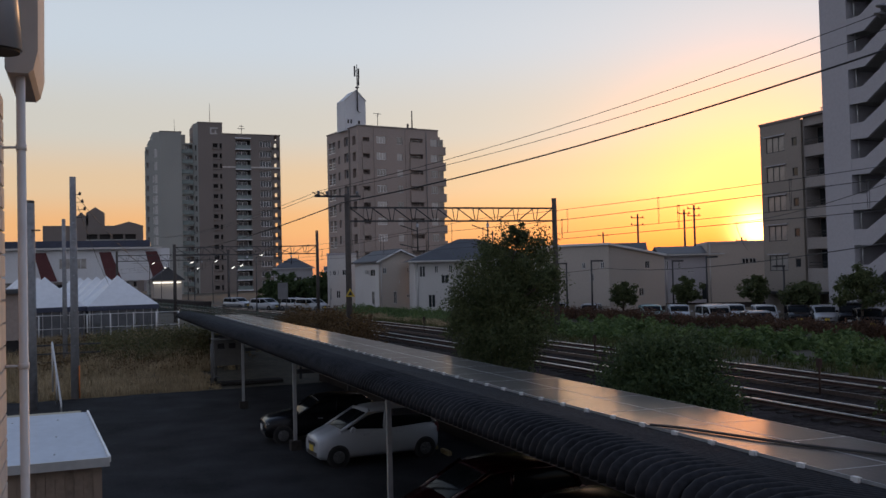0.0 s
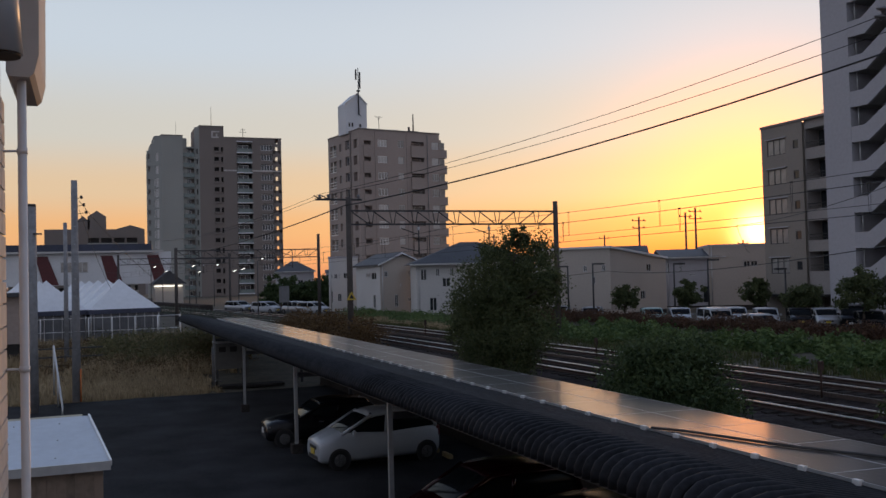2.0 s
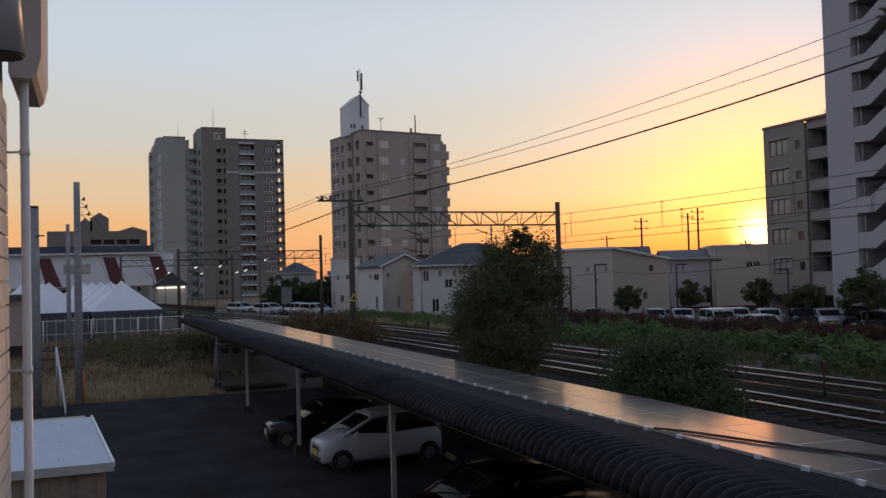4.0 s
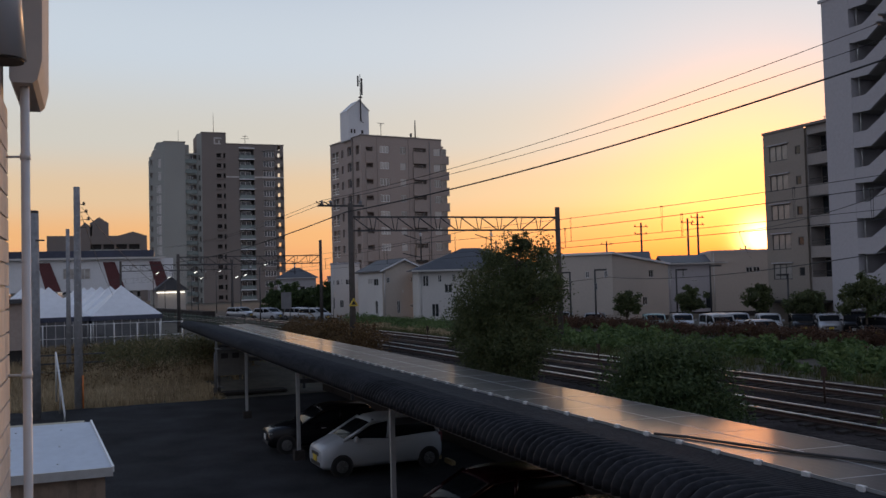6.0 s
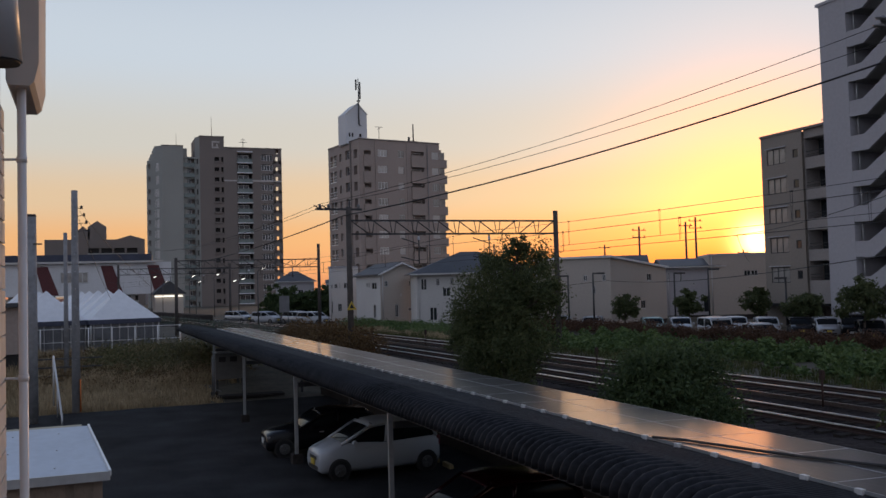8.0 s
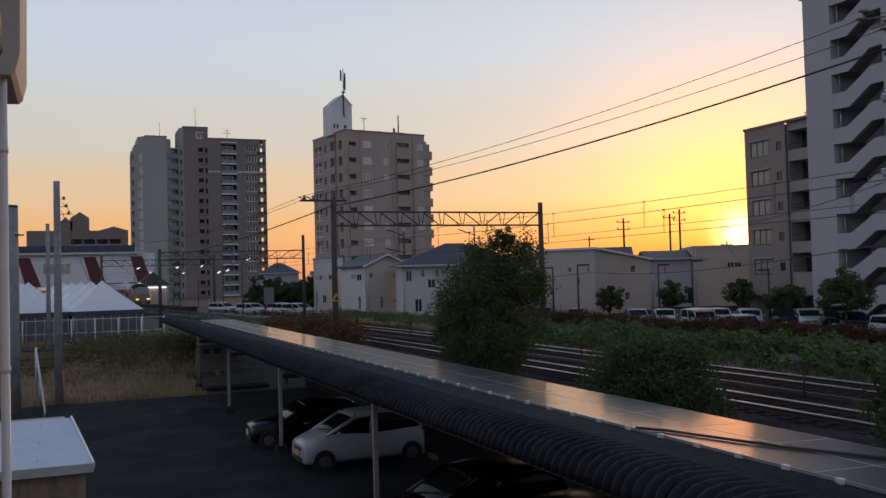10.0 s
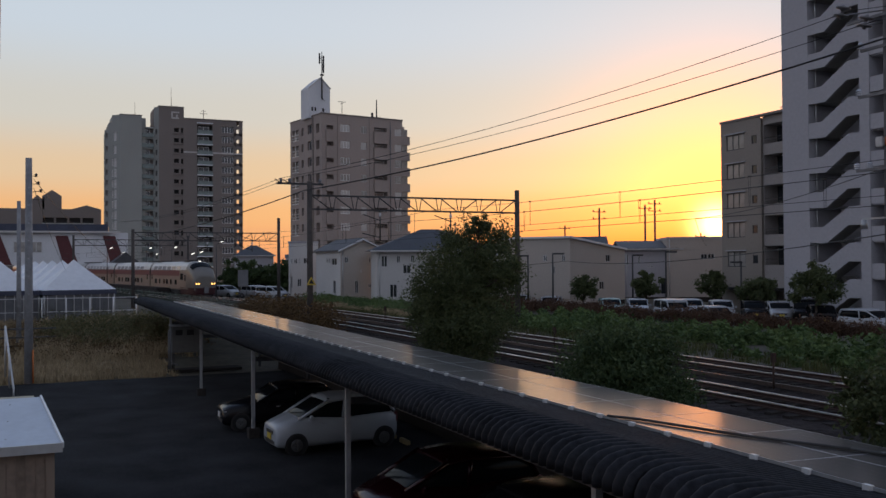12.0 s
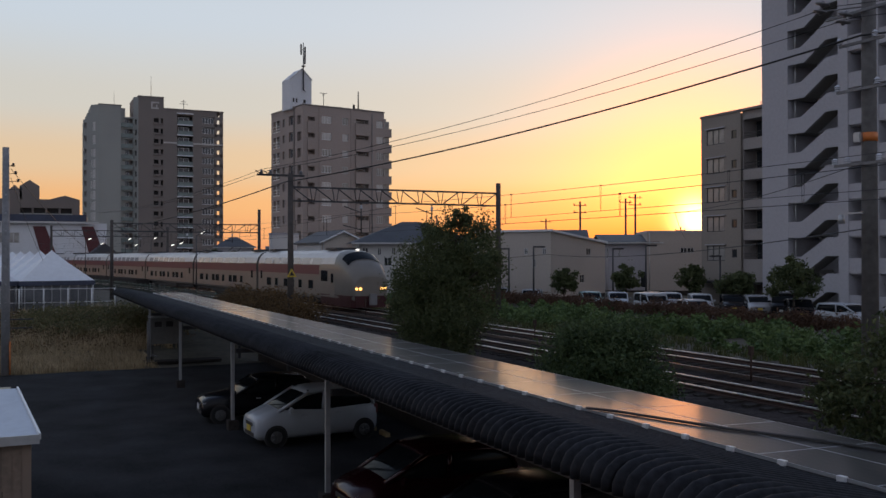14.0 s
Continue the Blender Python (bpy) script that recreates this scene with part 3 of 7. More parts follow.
# tall apartment block with three wings, far off
def far_block():
    b = thing("apartment_building", "tall grey and brown apartment block with recessed balconies", "building", m=turn_z(-264, 15.5, 0, 90))
    FL = 2.9
    zf = [42.3 - FL * i for i in range(15)]
    # pale wing: a plain wall and a slanting window bay that steps down
    part("pale_wing", boxes((4.33, 10.1, 0.0, 14, 0, 46.65), (10.1, 11.3, 1.6, 14, 0, 46.2)), M_TILE_GREY, b)
    bz = [40.6, 37.0] + [33.4 - FL * i for i in range(11)]
    bm = bmesh.new()
    # darker tile behind the bay openings is painted shade
    facade(bm, 5.35, 42.7, [(0.35, 1.25, z - 1.0, z + 1.2) for z in bz] + [(2.5, 3.1, z - 0.9, z + 1.0) for z in bz[2:]] + [(3.1 + 0.02, 4.3, z - 1.1, z + 1.25) for z in bz], 0.4, 0, 1)
    child("window_bay", raw("window_bay", bm, (M_TILE_GREY, M_TILE_DARK)), b, pose(4.33 - 3.783, 3.783, 0, 0, 0, -45))
    bm = bmesh.new()
    prism(bm, [(4.33, 0.02), (2.46, 1.89), (2.46, 13), (4.33, 13)], 42.7, 46.6, "z")
    prism(bm, [(2.45, 1.9), (1.57, 2.78), (1.57, 13), (2.45, 13)], 42.7, 44.5, "z")
    prism(bm, [(4.33, 0.6), (0.95, 3.98), (0.95, 13), (4.33, 13)], 0, 42.65, "z")
    part("bay_core", bm, M_TILE_GREY, b)
    wm, wn_ = window_mesh(1.15, 2.3, 1, M_ALU_BRIGHT, M_GLASS_PALE, 0.08), window_mesh(0.6, 1.9, 0, M_ALU_BRIGHT, M_GLASS_PALE, 0.08)
    rl = mesh_of("bay_rail", boxes((0, 0.9, -0.05, 0, 0.9, 1.0), (0, 0.9, -0.05, 0, 0, 0.7)), M_TILE_GREY)
    k45 = 0.70711

    def on_bay(u, z, off=0.15):
        return pose(4.33 - 3.783 + u * k45 + off * k45, 3.783 - u * k45 + off * k45, z, 0, 0, -45)
    for z in bz:
        child("window", wm, b, on_bay(3.13, z - 1.1))
        child("bay_rail", rl, b, on_bay(0.35, z - 1.0, 0.0))
    for z in bz[2:]:
        child("window", wn_, b, on_bay(2.5, z - 0.9))
    # balcony strip, set back
    bm = bmesh.new()
    # balcony backs are darkened by colour to give the strip its shade
    facade(bm, 3.3, 43.8, [(0.15, 3.2, z - 0.25, z + 1.1) for z in zf], 1.2, 0, 1)
    child("balcony_strip", raw("balcony_strip", bm, (M_TILE_GREY, M_TILE_DARK)), b, pose(10.12, 1.45, 0))
    bal = mesh_of("strip_balcony", boxes((0.1, 3.2, -0.3, -0.22, 0, 1.0), (0.05, 3.25, -0.34, -0.02, -0.12, 0)), M_GLASS_FROST)
    sw = window_mesh(1.5, 1.3, 1, M_ALU, M_GLASS_SKY, 0.1)
    for z in zf:
        child("balcony", bal, b, pose(10.12, 1.45, z - 1.25))
        child("window", sw, b, pose(10.9, 2.3, z - 0.25))
    # tall dark core with a pale window strip on its slanting edge
    bm = bmesh.new()
    # near-black backs paint the unlit depth of the strip's openings
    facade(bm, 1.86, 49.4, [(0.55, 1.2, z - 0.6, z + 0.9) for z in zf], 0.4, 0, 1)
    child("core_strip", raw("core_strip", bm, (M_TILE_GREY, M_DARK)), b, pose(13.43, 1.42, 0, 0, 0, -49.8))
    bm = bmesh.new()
    # core openings have their inner shade put into a near-black back
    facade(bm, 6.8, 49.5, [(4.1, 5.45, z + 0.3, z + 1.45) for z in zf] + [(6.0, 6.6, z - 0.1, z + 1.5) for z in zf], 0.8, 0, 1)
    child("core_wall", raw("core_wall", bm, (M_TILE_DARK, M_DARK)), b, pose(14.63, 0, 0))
    part("core", boxes((14.7, 21.4, 0.85, 12, 0, 49.45), (13.6, 14.7, 1.9, 12, 0, 49.4)), M_TILE_DARK, b)
    sl = mesh_of("core_balcony", boxes((4.0, 5.6, -0.3, -0.01, 0, 0.5), (5.9, 6.7, -0.2, -0.01, 0.0, 0.35)), M_TILE_DARK)
    for z in zf:
        child("balcony", sl, b, pose(14.63, 0, z - 0.25))
    part("rooftop_sign", boxes((18.0, 18.4, -0.12, -0.02, 46.3, 48.3), (18.4, 20.2, -0.12, -0.02, 47.9, 48.3), (18.4, 20.0, -0.12, -0.02, 46.3, 46.7), (19.3, 19.7, -0.12, -0.02, 46.7, 47.5)), M_GLASS_PALE, b)
    # brown wing: a stack of balconies, a stack of windows and open corners
    bm = bmesh.new()
    # shade behind the wing's balconies and windows is a near-black back colour
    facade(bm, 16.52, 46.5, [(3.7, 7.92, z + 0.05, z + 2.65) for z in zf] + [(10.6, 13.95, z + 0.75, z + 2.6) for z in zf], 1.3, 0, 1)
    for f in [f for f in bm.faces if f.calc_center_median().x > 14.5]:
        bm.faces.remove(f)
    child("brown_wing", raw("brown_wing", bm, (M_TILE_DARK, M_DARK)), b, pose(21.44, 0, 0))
    part("wing_core", boxes((21.5, 35.5, 1.35, 12, 0, 46.4)), M_TILE_DARK, b)
    part("corner_column", boxes((35.4, 36.2, 0.0, 1.3, 0, 46.5)), M_TILE_DARK, b)
    part("corner_column", boxes((37.0, 37.96, 0.0, 0.9, 0, 46.5)), M_TILE_DARK, b)
    part("corner_column", boxes((36.4, 37.96, 10.6, 12, 0, 46.5)), M_TILE_DARK, b)
    cor = mesh_of("corner_gallery", boxes((35.5, 37.96, 0.0, 0.25, -0.1, 0.75), (37.7, 37.96, 0.92, 10.6, -0.1, 0.75), (35.52, 37.68, 0.27, 10.6, -0.1, 0.1), (36.2, 37.0, 0.0, 0.25, 1.85, 2.8)), M_TILE_DARK)
    part("stringcourse", boxes((21.4, 25.1, -0.12, -0.02, 36.85, 37.25), (29.4, 38.0, -0.12, -0.02, 36.85, 37.25)), M_GLASS_PALE, b)
    pan = mesh_of("wing_balcony", boxes((0, 4.22, -0.4, -0.32, 0.1, 1.15)), M_GLASS_FROST)
    edge_m = mesh_of("balcony_edge", boxes((-0.1, 4.32, -0.45, 0.02, -0.22, 0.08)), M_STATION)
    gl = window_mesh(3.3, 1.8, 3, M_ALU_BRIGHT, M_GLASS_SKY, 0.12)
    bw = window_mesh(3.0, 2.0, 1, M_ALU, M_GLASS_SKY, 0.12)
    for z in zf:
        child("balcony", pan, b, pose(25.14, 0, z))
        child("balcony_edge", edge_m, b, pose(25.14, 0, z))
        child("window", bw, b, pose(25.5, 1.1, z + 0.3))
        child("window", gl, b, pose(32.06, 0.5, z + 0.75))
        child("corner_gallery", cor, b, pose(0, 0, z))
    part("balcony_edge", boxes((25.0, 29.5, -0.5, 0.02, 45.3, 45.6)), M_STATION, b)
    part("roof_slab", boxes((4.2, 10.2, -0.12, 14, 46.65, 46.85), (14.5, 21.5, -0.12, 12, 49.5, 49.8), (21.5, 38.1, -0.15, 12, 46.5, 46.75)), M_TILE_DARK, b)
    bm = bmesh.new()
    tube(bm, (18.5, 4, 49), (18.5, 4, 56.0), 0.09, 0.04, 6)
    tube(bm, (27.5, 4, 46), (27.5, 4, 50.0), 0.08, n=6)
    box(bm, 26.4, 28.6, 3.95, 4.05, 48.8, 48.92)
    box(bm, 26.8, 28.2, 3.95, 4.05, 49.5, 49.6)
    tube(bm, (8.6, 4, 46), (8.6, 4, 51), 0.07, 0.03, 6)
    part("aerial", bm, M_STEEL_DARK, b)


far_block()


# five-storey grey-brown block beside the stair tower
def grey_block():
    b = thing("apartment_building", "five-storey grey-brown block with windows and recessed balconies", "building", m=pose(-67.2, 58.3, 0))
    FL, HT = 2.68, 17.9
    zf = [15.15 - FL * i for i in range(5)]
    bm = bmesh.new()
    plan = []
    for z in zf:
        plan += [(0.75, 3.1, z + 0.15, z + 1.55), (4.0, 4.65, z + 0.45, z + 1.2)]
    facade(bm, 5.15, HT, plan, 0.14, 0, 0)
    child("front_wall", raw("front_wall", bm, M_TILE_TAN), b, Matrix.Identity(4))
    bm = bmesh.new()
    facade(bm, 3.45, HT, [(0.1, 2.95, z + 0.3, z + 2.0) for z in zf] + [(0.1, 2.95, 0.2, 2.6)], 1.5, 0, 1)
    child("balcony_wall", raw("balcony_wall", bm, (M_TILE_WARM, M_TILE_TAN)), b, pose(5.15, 0.25, 0))
    wm, ws = window_mesh(2.35, 1.4, 2, M_STEEL_DARK, M_GLASS_CURTAIN), window_mesh(0.65, 0.75, 0, M_STEEL_DARK, M_GLASS_DARK)
    lint = mesh_of("window_hood", boxes((-0.15, 2.5, -0.14, 0.0, 0, 0.08)), M_TOWER)
    brl = mesh_of("balcony_rail", boxes((0.1, 2.95, 0.1, 0.13, 0.5, 0.55), (0.1, 2.95, 0.1, 0.13, 0.25, 0.28)), M_STEEL_DARK)
    lat = mesh_of("balcony_window", boxes((0, 2.6, -0.04, 0, 0, 1.6)), M_GLASS_DARK)
    for z in zf:
        child("window", wm, b, pose(0.75, 0.07, z + 0.15))
        child("window", ws, b, pose(4.0, 0.07, z + 0.45))
        child("window_hood", lint, b, pose(0.75, -0.0, z + 1.6))
        child("balcony_window", lat, b, pose(5.4, 1.7, z + 0.31))
        child("balcony_rail", brl, b, pose(5.15, 0.25, z + 0.3))
    part("building_core", boxes((0.02, 8.58, 1.78, 13, 0, HT - 0.1), (0.02, 5.1, 0.16, 1.78, 0, HT - 0.1)), M_TILE_TAN, b)
    part("roof_parapet", boxes((-0.08, 8.6, -0.08, 0.3, HT, HT + 0.22), (-0.08, 0.3, 0.3, 13, HT, HT + 0.22)), M_TILE_DARK, b)
    part("entrance_canopy", boxes((0.3, 8.0, -1.6, -0.02, 2.55, 2.75)), M_DARK, b)
    bm = bmesh.new()
    for x in (6.6, 7.5, 8.4):
        tube(bm, (x, 1.0, HT), (x, 1.0, HT + 0.7), 0.03, n=6)
    box(bm, 6.5, 8.5, 0.97, 1.03, HT + 0.66, HT + 0.72)
    part("roof_rail", bm, M_ALU, b)


grey_block()


# ten-storey tower whose open stair climbs the front
def stair_tower():
    b = thing("apartment_tower", "pale grey apartment tower with an open zigzag stair", "building", m=pose(-58.75, 57.6, 0))
    FL, HT = 2.9, 27.75
    part("left_pier", boxes((0.0, 2.85, 0.0, 2.2, 0, HT)), M_TOWER, b)
    part("edge_strip", boxes((-0.25, -0.01, 0.3, 10, 0, HT - 0.1)), M_TILE_DARK, b)
    part("middle_pier", boxes((7.95, 8.87, -0.02, 2.2, 0, HT)), M_TOWER, b)
    part("right_pier", boxes((10.37, 11.6, 0, 2.2, 0, HT)), M_TOWER, b)
    part("far_pier", boxes((13.9, 16, 0, 2.2, 0, HT)), M_TOWER, b)
    part("tower_core", boxes((0.0, 2.8, 2.2, 13, 0, HT - 0.05), (2.8, 8.0, 3.6, 13, 0, HT - 0.05), (8.0, 20, 2.2, 13, 0, HT - 0.05)), M_TOWER, b)
    band = [(0, 0), (1.75, -0.05), (3.9, 1.32), (5.13, 1.3), (5.13, 2.78), (4.0, 2.78), (1.4, 1.25), (0, 1.27)]
    bm = bmesh.new()
    prism(bm, band, 0.02, 0.24, "y")
    me = mesh_of("stair_parapet", bm, M_TOWER)
    flight = bmesh.new()
    prism(flight, [(1.5, 0.15), (3.9, 1.65), (3.9, 1.45), (1.6, 0.0)], 0.26, 1.7, "y")
    prism(flight, [(1.5, 0.15), (3.9, -1.2), (3.9, -1.4), (1.5, -0.05)], 1.75, 3.2, "y")
    box(flight, 0, 1.5, 0.26, 3.5, 0.0, 0.15)
    box(flight, 3.9, 5.13, 0.26, 3.5, 1.45, 1.6)
    fm = mesh_of("stair_flight", flight, M_CONCRETE)
    slab = mesh_of("gallery_parapet", boxes((0, 1.48, 0.05, 0.25, 0, 1.17), (0, 1.48, 0.25, 2.15, -0.1, 0.05)), M_TOWER)
    wide_slab = mesh_of("gallery_parapet", boxes((0, 2.28, 0.05, 0.25, 0, 1.17), (0, 2.28, 0.25, 2.15, -0.1, 0.05)), M_TOWER)
    pipe = bmesh.new()
    tube(pipe, (0.35, 0.5, -1.6), (0.35, 0.5, 0), 0.06, n=6)
    pm = mesh_of("drain_pipe", pipe, M_ALU)
    for i in range(-2, 8):
        zl = 20.74 - 2.84 * i
        child("stair_parapet", me, b, pose(2.82, 0, zl))
        child("stair_flight", fm, b, pose(2.82, 0, zl))
        child("gallery_parapet", slab, b, pose(8.88, 0, zl - 1.69 + 2.84 - 1.17))
        child("gallery_parapet", wide_slab, b, pose(11.61, 0, zl - 1.69 + 2.84 - 1.17))
        child("drain_pipe", pm, b, pose(2.86, 0, zl))
    part("roof_parapet", boxes((-0.3, 20, -0.08, 0.2, HT, HT + 0.25)), M_TOWER, b)


stair_tower()


# houses across the railway
def house(label, x, y, deg, w, d, wall_h, ridge, wall_m, roof_m, wins=(), side_wins=(), gable="x", z=1.15, over=0.45, left_wins=(), left_m=None):
    """Origin at the front left corner; the front faces local -y; wins: (x, z, w, h)."""
    b = thing("house", label, "house", "houses across the railway", m=turn_z(x, y, z, deg))
    bm = bmesh.new()
    facade(bm, w, wall_h, [(a, a + c, h, h + e) for a, h, c, e in wins], 0.14)
    child("front_wall", raw("front_wall", bm, wall_m), b, Matrix.Identity(4))
    bm = bmesh.new()
    facade(bm, d, wall_h, [(a, a + c, h, h + e) for a, h, c, e in side_wins], 0.14)
    child("side_wall", raw("side_wall", bm, wall_m), b, pose(w, 0, 0, 0, 0, 90))
    bm = bmesh.new()
    facade(bm, d, wall_h, [(d - a - c, d - a, h, h + e) for a, h, c, e in left_wins], 0.14)
    child("side_wall", raw("side_wall", bm, left_m or wall_m), b, pose(0, d, 0, 0, 0, -90))
    part("plinth", boxes((0.04, w - 0.04, 0.04, d - 0.04, -1.2, 0.0)), M_CONCRETE_DARK, b)
    for a, h, c, e in left_wins:
        child("window", window_mesh(c, e, 1, M_ALU, M_GLASS_DARK, 0.06), b, pose(0.07, a + c, h, 0, 0, -90))
    part("house_core", boxes((0.16, w - 0.16, 0.16, d, 0, wall_h - 0.02)), wall_m, b)
    for a, h, c, e in wins:
        child("window", window_mesh(c, e, 1, M_ALU, M_GLASS_DARK, 0.06), b, pose(a, 0.07, h))
    for a, h, c, e in side_wins:
        child("window", window_mesh(c, e, 1, M_ALU, M_GLASS_DARK, 0.06), b, pose(w - 0.07, a, h, 0, 0, 90))
    o = over
    bm = bmesh.new()
    if gable == "x":      # ridge along local x
        prism(bm, [(-o, wall_h - 0.12), (d / 2, ridge), (d + o, wall_h - 0.12), (d + o, wall_h + 0.06), (d / 2, ridge + 0.2), (-o, wall_h + 0.06)], -o, w + o, "x")
        for c in (0.02, w - 0.16):
            gab = bmesh.new()
            prism(gab, [(0, wall_h), (d, wall_h), (d / 2, ridge - 0.04)], c, c + 0.14, "x")
            part("gable", gab, wall_m, b)
    elif gable == "y":
        prism(bm, [(-o, wall_h - 0.12), (w / 2, ridge), (w + o, wall_h - 0.12), (w + o, wall_h + 0.06), (w / 2, ridge + 0.2), (-o, wall_h + 0.06)], -o, d + o, "y")
        for c in (0.02, d - 0.16):
            gab = bmesh.new()
            prism(gab, [(0, wall_h), (w, wall_h), (w / 2, ridge - 0.04)], c, c + 0.14, "y")
            part("gable", gab, wall_m, b)
    elif gable == "mono":      # falls towards the back
        prism(bm, [(-o, ridge + 0.04), (d + o, wall_h), (d + o, wall_h + 0.2), (-o, ridge + 0.24)], -o, w + o, "x")
        gab = bmesh.new()
        for c in (0.0, w - 0.14):
            prism(gab, [(0, wall_h), (d, wall_h), (0, ridge)], c, c + 0.14, "x")
        box(gab, 0.14, w - 0.14, 0.0, 0.14, wall_h, ridge)
        part("gable", gab, wall_m, b)
    elif gable == "hip":
        v = [bm.verts.new(p) for p in ((-o, -o, wall_h), (w + o, -o, wall_h), (w + o, d + o, wall_h), (-o, d + o, wall_h),
                                       (w * 0.42, d / 2, ridge), (w * 0.58, d / 2, ridge))]
        for f in ((0, 1, 5, 4), (1, 2, 5), (2, 3, 4, 5), (3, 0, 4), (3, 2, 1, 0)):
            bm.faces.new([v[i] for i in f])
    else:
        box(bm, -0.06, w + 0.06, -0.06, d + 0.06, wall_h, wall_h + 0.25)
    part("roof", bm, roof_m, b)
    if gable == "y":
        bm = bmesh.new()
        prism(bm, [(-o, wall_h - 0.15), (w / 2, ridge - 0.03), (w + o, wall_h - 0.15), (w + o, wall_h + 0.03), (w / 2, ridge + 0.16), (-o, wall_h + 0.03)], -o - 0.06, -o - 0.01, "y")
        part("bargeboard", bm, M_STATION, b)
    if gable not in ("flat", "y", "mono"):
        part("gutter", boxes((-o, w + o, -o - 0.1, -o, wall_h - 0.13, wall_h + 0.02)), M_ALU, b)
    bm = bmesh.new()
    tube(bm, (0.25, -0.07, 0), (0.25, -0.07, wall_h), 0.05, n=6)
    part("downpipe", bm, M_ALU, b)
    return b


# two-storey houses beside the far track
house("small white two-storey house with a flat roof", -109.4, 27.72, 75, 3.6, 8, 6.5, 6.7, M_WHITE_WALL, M_TOWER,
      [(0.22, 4.0, 0.26, 0.6), (0.66, 4.0, 0.4, 0.62), (1.22, 4.0, 0.2, 0.65), (1.8, 4.0, 0.65, 0.7), (1.05, 1.2, 0.5, 0.95), (0.18, 1.0, 0.3, 1.5)], gable="flat")
house("beige and white two-storey house with a grey gable roof", -95.63, 30.01, 90, 5.0, 9.6, 5.4, 6.6, M_BEIGE_WALL, M_ROOF,
      [(0.48, 4.05, 0.42, 0.66), (3.3, 4.05, 0.36, 0.66), (1.66, 0.7, 0.4, 1.4), (3.2, 1.3, 0.4, 0.4), (2.3, 2.95, 0.16, 0.35)], gable="y", over=0.35,
      left_wins=[(1.4, 3.8, 1.9, 0.78), (3.9, 4.0, 0.6, 0.6), (4.8, 4.0, 0.5, 0.6), (1.8, 0.6, 1.0, 1.5)], left_m=M_WHITE_WALL)
house("white two-storey house with dark hipped roof", -86.65, 31.02, 75, 12.0, 8, 5.25, 7.55, M_WHITE_WALL, M_ROOF,
      [(0.45, 3.6, 0.62, 1.15), (2.0, 4.0, 0.38, 0.75), (3.45, 4.05, 0.38, 0.75), (2.65, 2.9, 0.8, 0.9), (1.3, 0.5, 0.75, 1.35), (5.2, 3.6, 0.9, 1.1)], gable="hip", over=0.7)
house("beige two-storey building with a sloping roof edge", -79.31, 40.70, 33, 8.0, 13.4, 5.2, 6.15, M_BEIGE_WALL, M_STATION,
      [(5.2, 4.05, 0.4, 0.58), (7.12, 4.05, 0.38, 0.6), (6.05, 2.85, 0.38, 0.75)], [(8.4, 3.95, 1.15, 0.75), (6.75, 1.2, 1.15, 0.85)], gable="mono", over=0.22)
house("pale grey low house with a white roof edge", -85.07, 59.88, 62, 6.0, 9, 5.4, 6.2, M_TOWER, M_ROOF,
      [(0.12, 3.6, 0.35, 1.2), (1.52, 3.75, 0.3, 1.0), (2.56, 3.3, 0.28, 0.3), (2.9, 3.3, 0.28, 0.3), (4.0, 0.3, 1.2, 1.85)], gable="x", over=0.5)
house("pale beige box-shaped house with small windows", -82.48, 63.79, 60, 6.2, 9, 6.45, 6.9, M_BEIGE_WALL, M_TOWER,
      [(3.65, 4.2, 0.72, 0.6), (4.42, 4.2, 0.72, 0.6), (3.8, 1.25, 1.0, 0.28), (5.0, 1.25, 1.1, 0.28)], gable="flat")
house("dark-roofed house behind the beige building", -97.5, 55.0, 60, 9.0, 9, 5.4, 7.0, M_WHITE_WALL, M_ROOF, [(2, 3, 1, 1)], gable="x")
house("low grey house far behind the car park", -112.0, 96.0, 60, 12, 9, 5.2, 7.2, M_TOWER, M_ROOF, [(2, 3, 1, 1), (6, 3, 1.4, 1)], gable="x")
house("small dark-roofed house beyond the station road", -150, 39.5, 80, 8, 9, 4.2, 6.4, M_BEIGE_WALL, M_ROOF, [(2, 2, 1, 1)], gable="x")
house("blue-roofed house beyond the station road", -170, 33.0, 80, 7, 9, 5.6, 7.6, M_TOWER, M_ROOF, [(2, 3, 1, 1), (4, 3, 1, 1)], gable="hip")


# ---- railway poles, gantries and wires ----
def wire(bm, a, b, sag, r, n=14, k=5):
    """A hanging wire in one piece."""
    a, b = Vector(a), Vector(b)
    q = (b - a).to_track_quat("Z", "Y")
    ring = [q @ Vector((r * math.cos(6.28318 * j / k), r * math.sin(6.28318 * j / k), 0)) for j in range(k)]
    rows = []
    for i in range(n + 1):
        c = a.lerp(b, i / n) - Vector((0, 0, sag * 4 * (i / n) * (1 - i / n)))
        rows.append([bm.verts.new(c + o) for o in ring])
    for p, w in zip(rows, rows[1:]):
        for j in range(k):
            bm.faces.new((p[j], p[(j + 1) % k], w[(j + 1) % k], w[j])).smooth = True


